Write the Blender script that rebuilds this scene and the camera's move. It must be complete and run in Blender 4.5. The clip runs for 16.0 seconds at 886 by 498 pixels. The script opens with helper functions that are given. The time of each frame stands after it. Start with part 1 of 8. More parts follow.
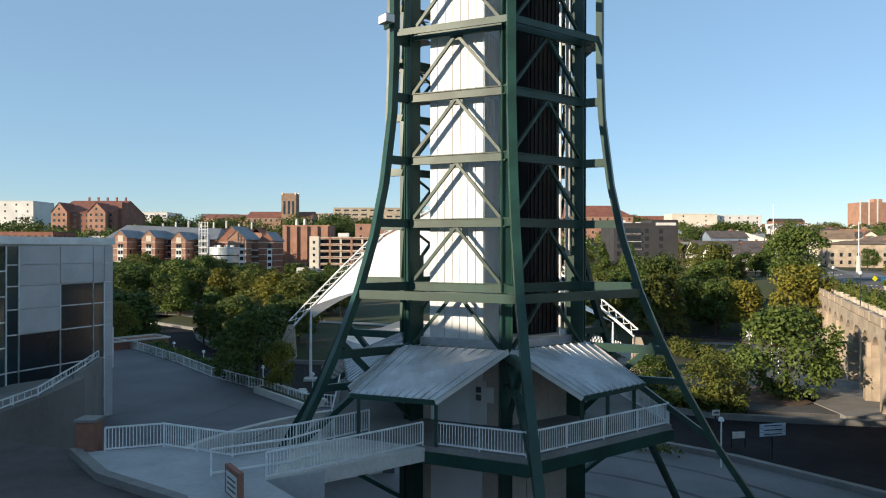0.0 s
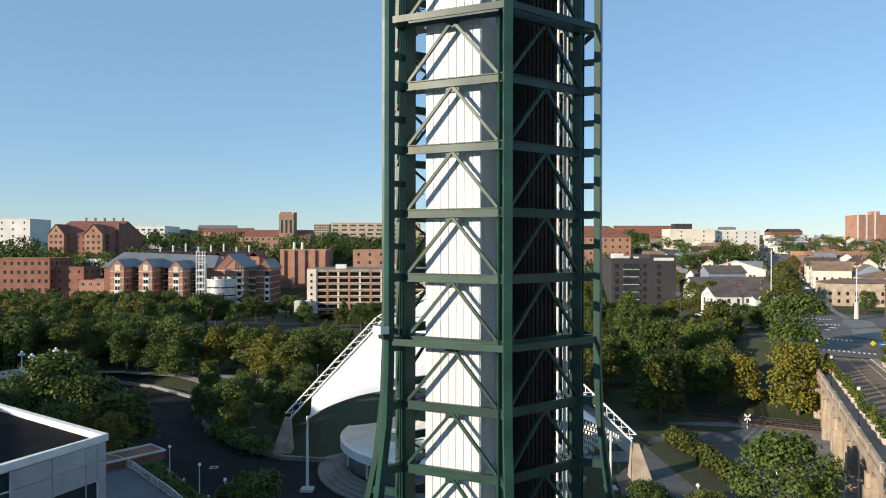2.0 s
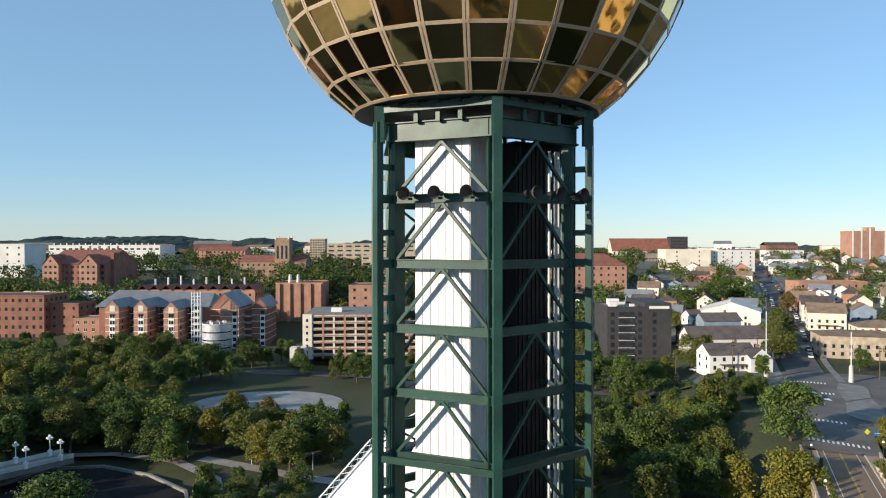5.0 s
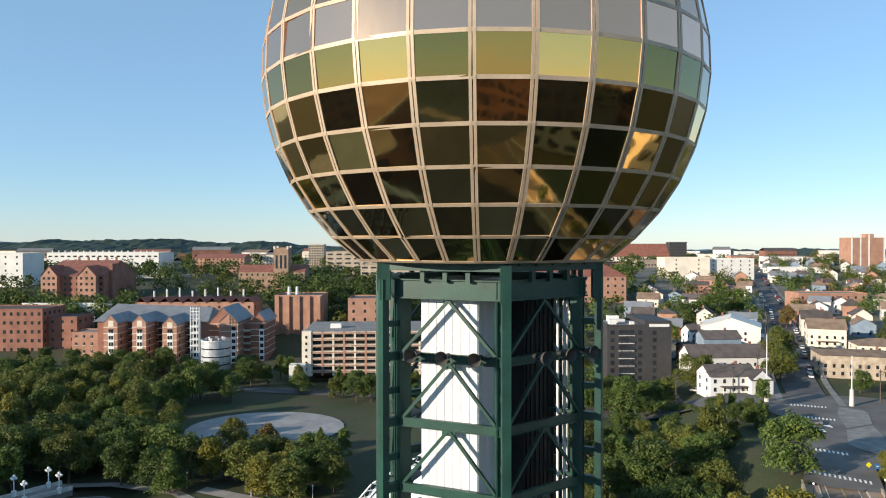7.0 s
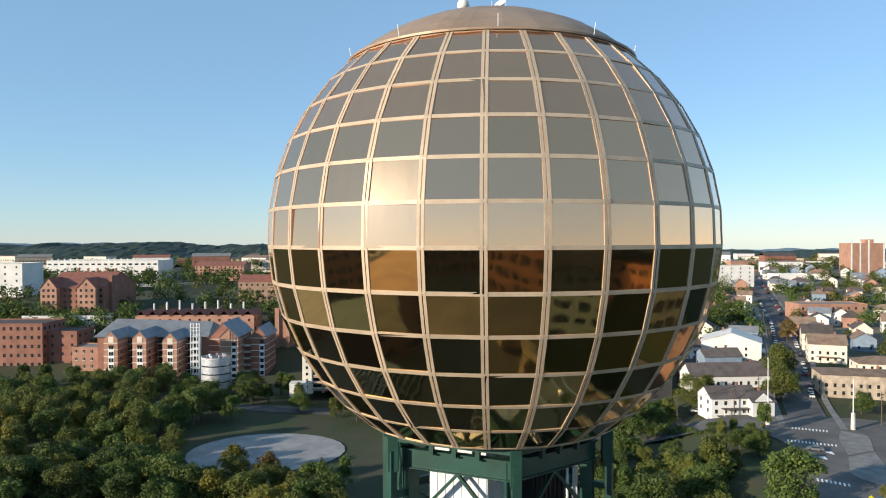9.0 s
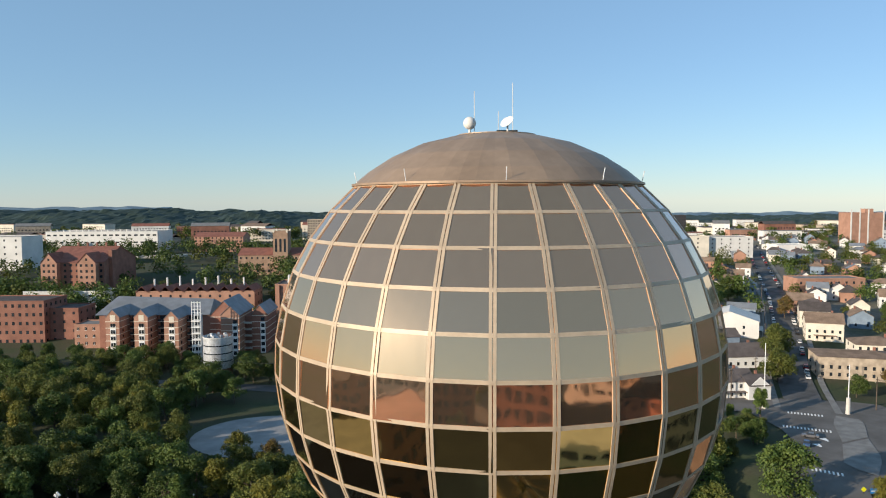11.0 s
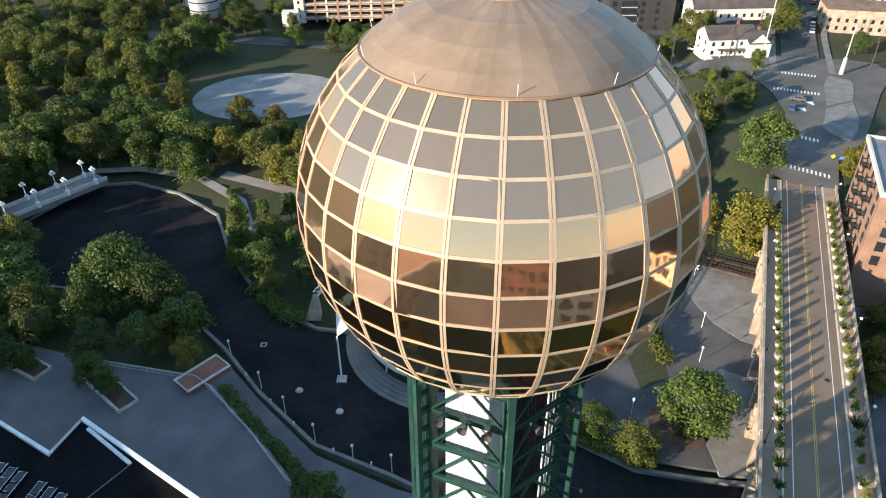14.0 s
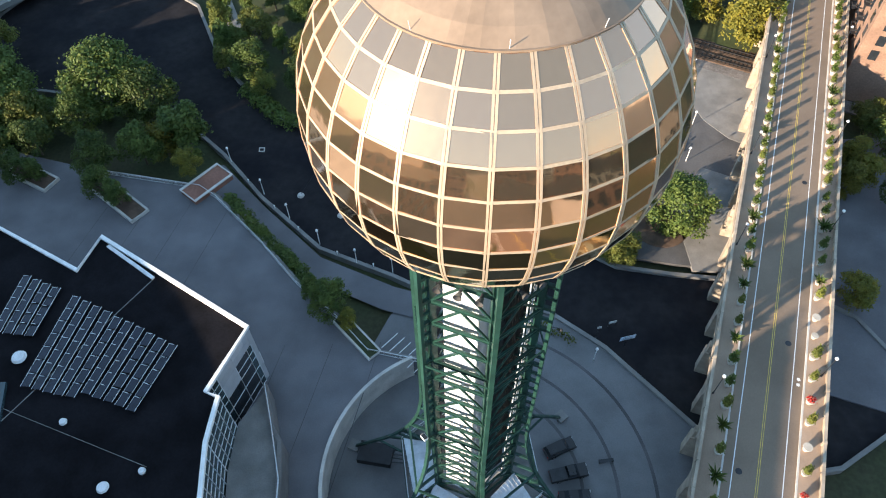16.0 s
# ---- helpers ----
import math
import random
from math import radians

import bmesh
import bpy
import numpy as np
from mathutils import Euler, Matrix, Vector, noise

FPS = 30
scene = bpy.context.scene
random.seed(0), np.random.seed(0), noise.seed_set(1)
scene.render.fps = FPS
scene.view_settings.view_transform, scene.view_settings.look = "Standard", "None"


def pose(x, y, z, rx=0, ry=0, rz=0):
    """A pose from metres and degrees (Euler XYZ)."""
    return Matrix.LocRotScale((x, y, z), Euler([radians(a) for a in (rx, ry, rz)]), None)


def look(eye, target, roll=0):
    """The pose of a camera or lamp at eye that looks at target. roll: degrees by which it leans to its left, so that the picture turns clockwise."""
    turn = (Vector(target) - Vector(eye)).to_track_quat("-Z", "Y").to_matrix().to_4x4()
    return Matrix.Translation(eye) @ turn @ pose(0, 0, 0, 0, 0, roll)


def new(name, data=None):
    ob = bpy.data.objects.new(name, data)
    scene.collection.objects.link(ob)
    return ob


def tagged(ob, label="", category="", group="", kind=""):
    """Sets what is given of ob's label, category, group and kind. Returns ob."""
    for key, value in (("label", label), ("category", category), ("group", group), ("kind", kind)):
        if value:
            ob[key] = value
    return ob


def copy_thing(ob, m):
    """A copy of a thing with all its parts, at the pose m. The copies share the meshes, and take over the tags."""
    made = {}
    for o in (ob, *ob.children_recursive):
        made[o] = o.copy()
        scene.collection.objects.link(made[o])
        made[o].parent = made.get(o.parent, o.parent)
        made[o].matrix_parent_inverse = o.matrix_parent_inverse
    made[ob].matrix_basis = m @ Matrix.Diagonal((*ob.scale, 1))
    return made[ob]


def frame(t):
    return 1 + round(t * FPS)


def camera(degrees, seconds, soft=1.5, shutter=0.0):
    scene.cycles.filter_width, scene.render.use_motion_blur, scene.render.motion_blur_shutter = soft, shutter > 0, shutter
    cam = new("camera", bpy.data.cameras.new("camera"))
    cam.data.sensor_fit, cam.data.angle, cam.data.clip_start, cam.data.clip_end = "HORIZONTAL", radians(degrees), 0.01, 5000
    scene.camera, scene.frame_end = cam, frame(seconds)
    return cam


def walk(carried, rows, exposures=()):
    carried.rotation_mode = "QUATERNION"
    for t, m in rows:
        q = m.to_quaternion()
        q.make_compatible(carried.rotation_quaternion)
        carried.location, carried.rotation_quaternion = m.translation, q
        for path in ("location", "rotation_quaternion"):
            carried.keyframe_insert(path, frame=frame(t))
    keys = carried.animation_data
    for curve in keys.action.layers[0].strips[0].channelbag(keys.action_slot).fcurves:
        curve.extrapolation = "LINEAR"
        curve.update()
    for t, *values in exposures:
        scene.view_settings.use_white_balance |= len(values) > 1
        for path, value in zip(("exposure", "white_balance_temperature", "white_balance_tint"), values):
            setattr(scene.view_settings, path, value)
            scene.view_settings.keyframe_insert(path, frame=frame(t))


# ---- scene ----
cam = camera(64.53, 16.0, soft=1.1)
# seconds, x, y, z, yaw, pitch, roll
ROWS = [
    (0.0, 0.000, 0.000, 14.000, -0.003, -0.080, -0.140),
    (0.5, 0.045, 0.026, 17.797, -0.068, -0.140, -0.134),
    (1.0, 0.109, 0.165, 21.867, -0.087, -0.185, -0.124),
    (1.5, 0.120, 0.379, 25.906, -0.125, -0.195, -0.165),
    (2.0, 0.105, 0.573, 29.941, -0.160, -0.267, -0.103),
    (2.5, 0.134, 0.792, 33.985, -0.192, -0.350, -0.086),
    (3.0, 0.289, 0.965, 38.027, -0.226, -0.397, -0.025),
    (3.5, 0.484, 0.996, 42.096, -0.299, -0.453, 0.082),
    (4.0, 0.490, 0.932, 46.231, -0.368, -0.511, 0.085),
    (6.5, 0.211, 1.580, 58.061, -0.528, -0.633, 0.034),
    (7.0, 0.061, 1.822, 60.079, -0.561, -0.641, 0.051),
    (7.5, -0.129, 1.943, 62.136, -0.586, -0.667, 0.101),
    (8.0, -0.248, 2.041, 64.254, -0.618, -0.677, 0.151),
    (8.5, -0.342, 2.048, 66.363, -0.634, -0.693, 0.154),
    (9.0, -0.362, 2.276, 68.410, -0.613, -0.746, 0.178),
    (11.3, -0.742, 2.668, 77.848, -0.712, -5.430, 0.262),
    (11.5, -0.768, 2.672, 78.666, -0.720, -7.051, 0.274),
    (12.0, -0.876, 2.933, 80.719, -0.771, -12.648, 0.325),
    (12.5, -0.949, 3.210, 82.633, -0.848, -18.200, 0.326),
    (13.0, -1.134, 3.266, 84.642, -0.916, -23.574, 0.322),
    (13.5, -1.191, 3.585, 86.708, -0.986, -28.698, 0.295),
    (14.0, -1.298, 4.266, 88.766, -1.127, -33.843, 0.306),
    (14.5, -1.406, 5.289, 90.830, -1.347, -38.916, 0.383),
    (15.0, -1.407, 6.321, 92.874, -1.551, -43.557, 0.521),
    (15.5, -1.370, 6.922, 94.813, -1.763, -48.247, 0.648),
    (16.0, -1.269, 7.250, 96.785, -2.068, -53.050, 0.582),
]
walk(cam, [(t, pose(x, y, z, 90 + p, r, w)) for t, x, y, z, w, p, r in ROWS],
     [(0, 0.56, 6950, 11), (1, 0.50, 6800, 11), (4, 0.44, 6500, 10), (7, 0.60, 6500, 10), (8.5, 0.58, 6500, 10), (9.2, 0.54, 6550, 10), (11.5, 0.35, 6600, 11), (12, 0.41, 6600, 12), (12.5, 0.60, 6600, 13), (13, 0.88, 6650, 13), (14, 1.10, 6700, 13), (15, 1.31, 6750, 13), (16, 1.47, 6850, 14)])
# ---- world, sun ----
SUN_AZ, SUN_EL = radians(-148.5), radians(14.5)
world = bpy.data.worlds.new("sky_world")
scene.world = world
world.use_nodes = True
wn = world.node_tree
wn.nodes.clear()
sky = wn.nodes.new("ShaderNodeTexSky")
sky.sky_type = "NISHITA"
sky.sun_disc = False
sky.sun_elevation = SUN_EL
sky.sun_rotation = radians(90.0) - SUN_AZ
sky.air_density, sky.dust_density, sky.ozone_density = 1.0, 0.0, 3.4
sky.altitude = 300
wbg = wn.nodes.new("ShaderNodeBackground")
wbg.inputs["Strength"].default_value = 0.118
wout = wn.nodes.new("ShaderNodeOutputWorld")
tint = wn.nodes.new("ShaderNodeMix")       # clear autumn air, cooler than the model's
tint.data_type, tint.blend_type = "RGBA", "MULTIPLY"
tint.inputs["Factor"].default_value = 1.0
tint.inputs["B"].default_value = (0.95, 0.97, 1.07, 1)
veil = wn.nodes.new("ShaderNodeMix")       # thin even veil of high haze
veil.data_type = "RGBA"
veil.inputs["Factor"].default_value = 0.42
veil.inputs["B"].default_value = (2.15, 3.7, 4.9, 1)
wn.links.new(sky.outputs[0], tint.inputs["A"])
wn.links.new(tint.outputs["Result"], veil.inputs["A"])
wn.links.new(veil.outputs["Result"], wbg.inputs[0])
wn.links.new(wbg.outputs[0], wout.inputs[0])
sun_data = bpy.data.lights.new("sun", "SUN")
sun_data.energy, sun_data.angle, sun_data.color = 5.0, radians(0.5), (1.0, 0.86, 0.68)
sun = new("sun", sun_data)
sun_way = Vector((math.cos(SUN_EL) * math.cos(SUN_AZ), math.cos(SUN_EL) * math.sin(SUN_AZ), math.sin(SUN_EL)))
sun.matrix_world = look(sun_way * 200, (0, 0, 0))

# ---- materials ----
MATS = {}


def mat(name, color, rough=0.7, metal=0.0, vary=0.15, scale=1.0, fine=0.1, fine_scale=12.0, bump=0.0, obj=0.0, spec=0.4, second=None, translucent=0.0):
    """A procedural surface: base colour broken by stains (scale) and grain (fine_scale), in metres."""
    if name in MATS:
        return MATS[name]
    m = bpy.data.materials.new(name)
    m.use_nodes = True
    nt = m.node_tree
    n, l = nt.nodes, nt.links
    b = n["Principled BSDF"]
    b.inputs["Roughness"].default_value = rough
    b.inputs["Metallic"].default_value = metal
    b.inputs["Specular IOR Level"].default_value = spec
    co = n.new("ShaderNodeTexCoord")
    geo = n.new("ShaderNodeNewGeometry")
    big = n.new("ShaderNodeTexNoise")
    big.inputs["Scale"].default_value = scale
    big.inputs["Detail"].default_value = 5
    sm = n.new("ShaderNodeTexNoise")
    sm.inputs["Scale"].default_value = fine_scale
    sm.inputs["Detail"].default_value = 3
    l.new(geo.outputs["Position"], big.inputs["Vector"])
    l.new(geo.outputs["Position"], sm.inputs["Vector"])
    c2 = second if second else tuple(c * (1 - vary) for c in color)
    c1 = color if second else tuple(min(1, c * (1 + vary)) for c in color)
    ramp = n.new("ShaderNodeMapRange")
    ramp.inputs["From Min"].default_value, ramp.inputs["From Max"].default_value = 0.35, 0.65
    l.new(big.outputs["Fac"], ramp.inputs["Value"])
    mix = n.new("ShaderNodeMix")
    mix.data_type = "RGBA"
    mix.inputs["A"].default_value, mix.inputs["B"].default_value = (*c1, 1), (*c2, 1)
    l.new(ramp.outputs["Result"], mix.inputs["Factor"])
    mr = n.new("ShaderNodeMapRange")
    mr.inputs["From Min"].default_value, mr.inputs["From Max"].default_value = 0.3, 0.7
    mr.inputs["To Min"].default_value, mr.inputs["To Max"].default_value = 1 - fine, 1 + fine
    l.new(sm.outputs["Fac"], mr.inputs["Value"])
    hsv = n.new("ShaderNodeHueSaturation")
    l.new(mix.outputs["Result"], hsv.inputs["Color"])
    if obj:
        info = n.new("ShaderNodeObjectInfo")
        om = n.new("ShaderNodeMapRange")
        om.inputs["To Min"].default_value, om.inputs["To Max"].default_value = 1 - obj, 1 + obj
        l.new(info.outputs["Random"], om.inputs["Value"])
        mul = n.new("ShaderNodeMath")
        mul.operation = "MULTIPLY"
        l.new(mr.outputs["Result"], mul.inputs[0])
        l.new(om.outputs["Result"], mul.inputs[1])
        l.new(mul.outputs[0], hsv.inputs["Value"])
    else:
        l.new(mr.outputs["Result"], hsv.inputs["Value"])
    l.new(hsv.outputs["Color"], b.inputs["Base Color"])
    rr = n.new("ShaderNodeMapRange")
    rr.inputs["To Min"].default_value, rr.inputs["To Max"].default_value = max(0.02, rough - 0.1), min(1, rough + 0.1)
    l.new(big.outputs["Fac"], rr.inputs["Value"])
    l.new(rr.outputs["Result"], b.inputs["Roughness"])
    if bump:
        bp = n.new("ShaderNodeBump")
        bp.inputs["Strength"].default_value = 0.5
        bp.inputs["Distance"].default_value = bump
        l.new(sm.outputs["Fac"], bp.inputs["Height"])
        l.new(bp.outputs["Normal"], b.inputs["Normal"])
    if translucent:
        tr = n.new("ShaderNodeBsdfTranslucent")
        l.new(hsv.outputs["Color"], tr.inputs["Color"])
        mx = n.new("ShaderNodeMixShader")
        mx.inputs["Fac"].default_value = translucent
        out = n["Material Output"]
        l.new(b.outputs["BSDF"], mx.inputs[1])
        l.new(tr.outputs["BSDF"], mx.inputs[2])
        l.new(mx.outputs[0], out.inputs["Surface"])
    MATS[name] = m
    return m


GREEN = mat("green_steel", (0.014, 0.050, 0.038), 0.42, 0.0, 0.25, 0.6, 0.12, 9.0, obj=0.12)
WHITE_METAL = mat("white_metal", (0.64, 0.66, 0.665), 0.45, 0.0, 0.05, 0.7, 0.04, 9.0, obj=0.04)
ZINC = mat("zinc_roof", (0.46, 0.48, 0.50), 0.38, 0.35, 0.18, 0.8, 0.08, 8.0, obj=0.1)
RAIL = mat("grey_rail", (0.68, 0.69, 0.69), 0.5, 0.0, 0.1, 1.0)
CONCRETE = mat("concrete", (0.20, 0.195, 0.185), 0.85, 0.0, 0.16, 0.35, 0.1, 6.0, bump=0.004)
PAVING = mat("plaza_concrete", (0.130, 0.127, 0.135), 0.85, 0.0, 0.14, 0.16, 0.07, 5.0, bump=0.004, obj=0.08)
COURTPAVE = mat("court_concrete", (0.155, 0.155, 0.157), 0.85, 0.0, 0.12, 0.2, 0.07, 5.0, bump=0.004)
LIGHT_CONCRETE = mat("pale_concrete", (0.52, 0.50, 0.46), 0.8, 0.0, 0.14, 0.4, 0.08, 5.0, bump=0.004)
STONE = mat("tan_stone", (0.39, 0.32, 0.245), 0.85, 0.0, 0.2, 0.5, 0.1, 4.0, bump=0.006, obj=0.08)
BRICKPAVE = mat("brick_paving", (0.33, 0.24, 0.175), 0.85, 0.0, 0.14, 0.25, 0.12, 7.0, bump=0.003)
ROADTAN = mat("tan_road", (0.205, 0.150, 0.108), 0.85, 0.0, 0.14, 0.12, 0.08, 6.0)
ASPHALT = mat("asphalt", (0.085, 0.084, 0.085), 0.85, 0.0, 0.25, 0.15, 0.12, 5.0)
LAKEBED = mat("dark_lake_bed", (0.010, 0.0098, 0.0125), 0.85, 0.0, 0.0, 0.09, 0.2, 0.7, spec=0.12, second=(0.026, 0.024, 0.025))
ROOFBLACK = mat("black_membrane_roof", (0.0075, 0.007, 0.0085), 0.9, 0.0, 0.35, 0.25, 0.2, 3.0, spec=0.1)
GRASS = mat("grass_ground", (0.032, 0.049, 0.015), 0.95, 0.0, 0.0, 0.06, 0.2, 1.5, second=(0.052, 0.050, 0.027))
TOWNGROUND = mat("town_ground", (0.085, 0.092, 0.055), 0.95, 0.0, 0.0, 0.02, 0.25, 0.4, second=(0.165, 0.155, 0.145))
WHITEPAINT = mat("white_paint", (0.78, 0.78, 0.76), 0.7, 0.0, 0.08, 1.0)
YELLOWPAINT = mat("yellow_paint", (0.75, 0.52, 0.10), 0.7, 0.0, 0.1, 1.0)
BRICK = mat("red_brick", (0.25, 0.116, 0.082), 0.88, 0.0, 0.15, 0.2, 0.14, 3.0, bump=0.01, obj=0.08)
ORANGEBRICK = mat("orange_brick", (0.36, 0.20, 0.14), 0.88, 0.0, 0.12, 0.2, 0.12, 3.0, obj=0.08)
CREAM = mat("cream_wall", (0.66, 0.60, 0.50), 0.8, 0.0, 0.1, 0.1, 0.05, 2.0, obj=0.06)
OFFWHITE = mat("offwhite_wall", (0.64, 0.63, 0.60), 0.8, 0.0, 0.08, 0.1, 0.05, 2.0, obj=0.06)
REDROOF = mat("red_tile_roof", (0.22, 0.086, 0.06), 0.85, 0.0, 0.15, 0.3, 0.12, 2.0, obj=0.1)
GREYROOF = mat("blue_grey_roof", (0.20, 0.215, 0.235), 0.6, 0.1, 0.12, 0.2, 0.1, 3.0, obj=0.1)
DARKROOF = mat("dark_shingle_roof", (0.09, 0.075, 0.07), 0.9, 0.0, 0.2, 0.3, 0.15, 3.0, obj=0.2)
BROWNROOF = mat("brown_shingle_roof", (0.20, 0.14, 0.10), 0.9, 0.0, 0.2, 0.3, 0.15, 3.0, obj=0.15)
DARKGREY = mat("charcoal_cladding", (0.042, 0.041, 0.043), 0.7, 0.0, 0.1, 0.3, obj=0.05)
WINDOW = mat("window_glass", (0.025, 0.03, 0.036), 0.12, 0.0, 0.3, 0.3, 0.1, 2.0, spec=0.7)
CURTAINGLASS = mat("teal_glass", (0.03, 0.055, 0.062), 0.06, 0.0, 0.2, 0.3, 0.05, 2.0, spec=0.9, obj=0.3)
BARK = mat("bark", (0.10, 0.075, 0.055), 0.95, 0.0, 0.25, 2.0, 0.2, 12.0)
TENT = mat("white_fabric", (0.82, 0.81, 0.79), 0.75, 0.0, 0.05, 0.3, translucent=0.15)
DARKMETAL = mat("dark_metal", (0.04, 0.042, 0.045), 0.5, 0.4, 0.2, 1.0)
SOIL = mat("mulch", (0.10, 0.065, 0.045), 0.95, 0.0, 0.3, 0.6, 0.2, 8.0)
FRAMEGOLD = mat("tan_mullion", (0.46, 0.36, 0.255), 0.5, 0.15, 0.1, 0.8, 0.06, 6.0, obj=0.05)
CAPMETAL = mat("tan_cap_metal", (0.29, 0.208, 0.145), 0.5, 0.25, 0.16, 0.25, 0.07, 2.5, obj=0.05)


def leaf_mat(name, a, b, obj=0.25):
    return mat(name, a, 0.6, 0.0, 0.0, 0.5, 0.3, 2.5, second=b, obj=obj, spec=0.25, translucent=0.18)


LEAF = {
    "green": leaf_mat("green_leaves", (0.050, 0.086, 0.020), (0.100, 0.134, 0.028)),
    "olive": leaf_mat("olive_leaves", (0.084, 0.108, 0.022), (0.132, 0.138, 0.028)),
    "gold": leaf_mat("yellowing_leaves", (0.185, 0.160, 0.023), (0.112, 0.120, 0.023)),
    "rust": leaf_mat("rust_leaves", (0.17, 0.10, 0.03), (0.12, 0.10, 0.03)),
}

# gilded mirror glass of the sphere; upper rows have sky glow painted in
def gold_glass(name, sky_glow, a, b_, extra=()):
    m = bpy.data.materials.new(name)
    m.use_nodes = True
    n, l = m.node_tree.nodes, m.node_tree.links
    b = n["Principled BSDF"]
    b.inputs["Metallic"].default_value = 1.0
    b.inputs["Roughness"].default_value = 0.04
    info = n.new("ShaderNodeObjectInfo")
    mix = n.new("ShaderNodeValToRGB")
    for pos, c in zip((0.0, 1.0), (a, b_)):
        mix.color_ramp.elements[int(pos)].color = (*c, 1)
    for pos, c in extra:
        mix.color_ramp.elements.new(pos).color = (*c, 1)
    l.new(info.outputs["Random"], mix.inputs["Fac"])
    l.new(mix.outputs["Color"], b.inputs["Base Color"])
    geo = n.new("ShaderNodeNewGeometry")
    no = n.new("ShaderNodeTexNoise")
    no.inputs["Scale"].default_value = 0.5
    l.new(geo.outputs["Position"], no.inputs["Vector"])
    bump = n.new("ShaderNodeBump")
    bump.inputs["Strength"].default_value, bump.inputs["Distance"].default_value = 0.3, 0.035
    l.new(no.outputs["Fac"], bump.inputs["Height"])
    l.new(bump.outputs["Normal"], b.inputs["Normal"])
    # rough warm layer that paints broad sun glow and mirrored sky into the pane
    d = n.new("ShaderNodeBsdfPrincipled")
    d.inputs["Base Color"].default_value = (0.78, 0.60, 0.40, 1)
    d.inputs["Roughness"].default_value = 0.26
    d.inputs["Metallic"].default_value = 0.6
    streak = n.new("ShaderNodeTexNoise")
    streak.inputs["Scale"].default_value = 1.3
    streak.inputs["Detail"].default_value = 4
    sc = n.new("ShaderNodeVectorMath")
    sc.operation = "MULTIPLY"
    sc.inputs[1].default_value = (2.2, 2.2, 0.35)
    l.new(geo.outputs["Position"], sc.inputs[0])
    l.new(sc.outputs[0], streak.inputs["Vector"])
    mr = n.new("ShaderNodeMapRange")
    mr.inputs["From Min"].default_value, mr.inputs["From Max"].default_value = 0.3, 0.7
    mr.inputs["To Min"].default_value, mr.inputs["To Max"].default_value = sky_glow * 0.90, sky_glow * 1.10
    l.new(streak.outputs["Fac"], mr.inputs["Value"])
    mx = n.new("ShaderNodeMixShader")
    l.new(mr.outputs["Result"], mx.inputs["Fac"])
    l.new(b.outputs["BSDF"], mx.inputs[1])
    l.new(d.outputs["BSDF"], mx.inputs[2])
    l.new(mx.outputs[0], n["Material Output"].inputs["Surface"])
    return m


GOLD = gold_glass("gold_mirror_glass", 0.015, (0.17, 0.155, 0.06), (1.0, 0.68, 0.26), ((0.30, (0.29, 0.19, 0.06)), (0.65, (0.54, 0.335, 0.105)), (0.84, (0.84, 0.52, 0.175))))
# three tints of one glass, painted to imitate the sky mirrored at each height
GOLD_SKY_LOW = gold_glass("low_sky_toned_gold_glass", 0.08, (0.88, 0.465, 0.28), (1.0, 0.555, 0.345))
GOLD_SKY_MID = gold_glass("mid_sky_toned_gold_glass", 0.09, (0.67, 0.385, 0.215), (0.90, 0.505, 0.285))
GOLD_SKY_HIGH = gold_glass("high_sky_toned_gold_glass", 0.17, (0.62, 0.325, 0.195), (0.80, 0.415, 0.25))


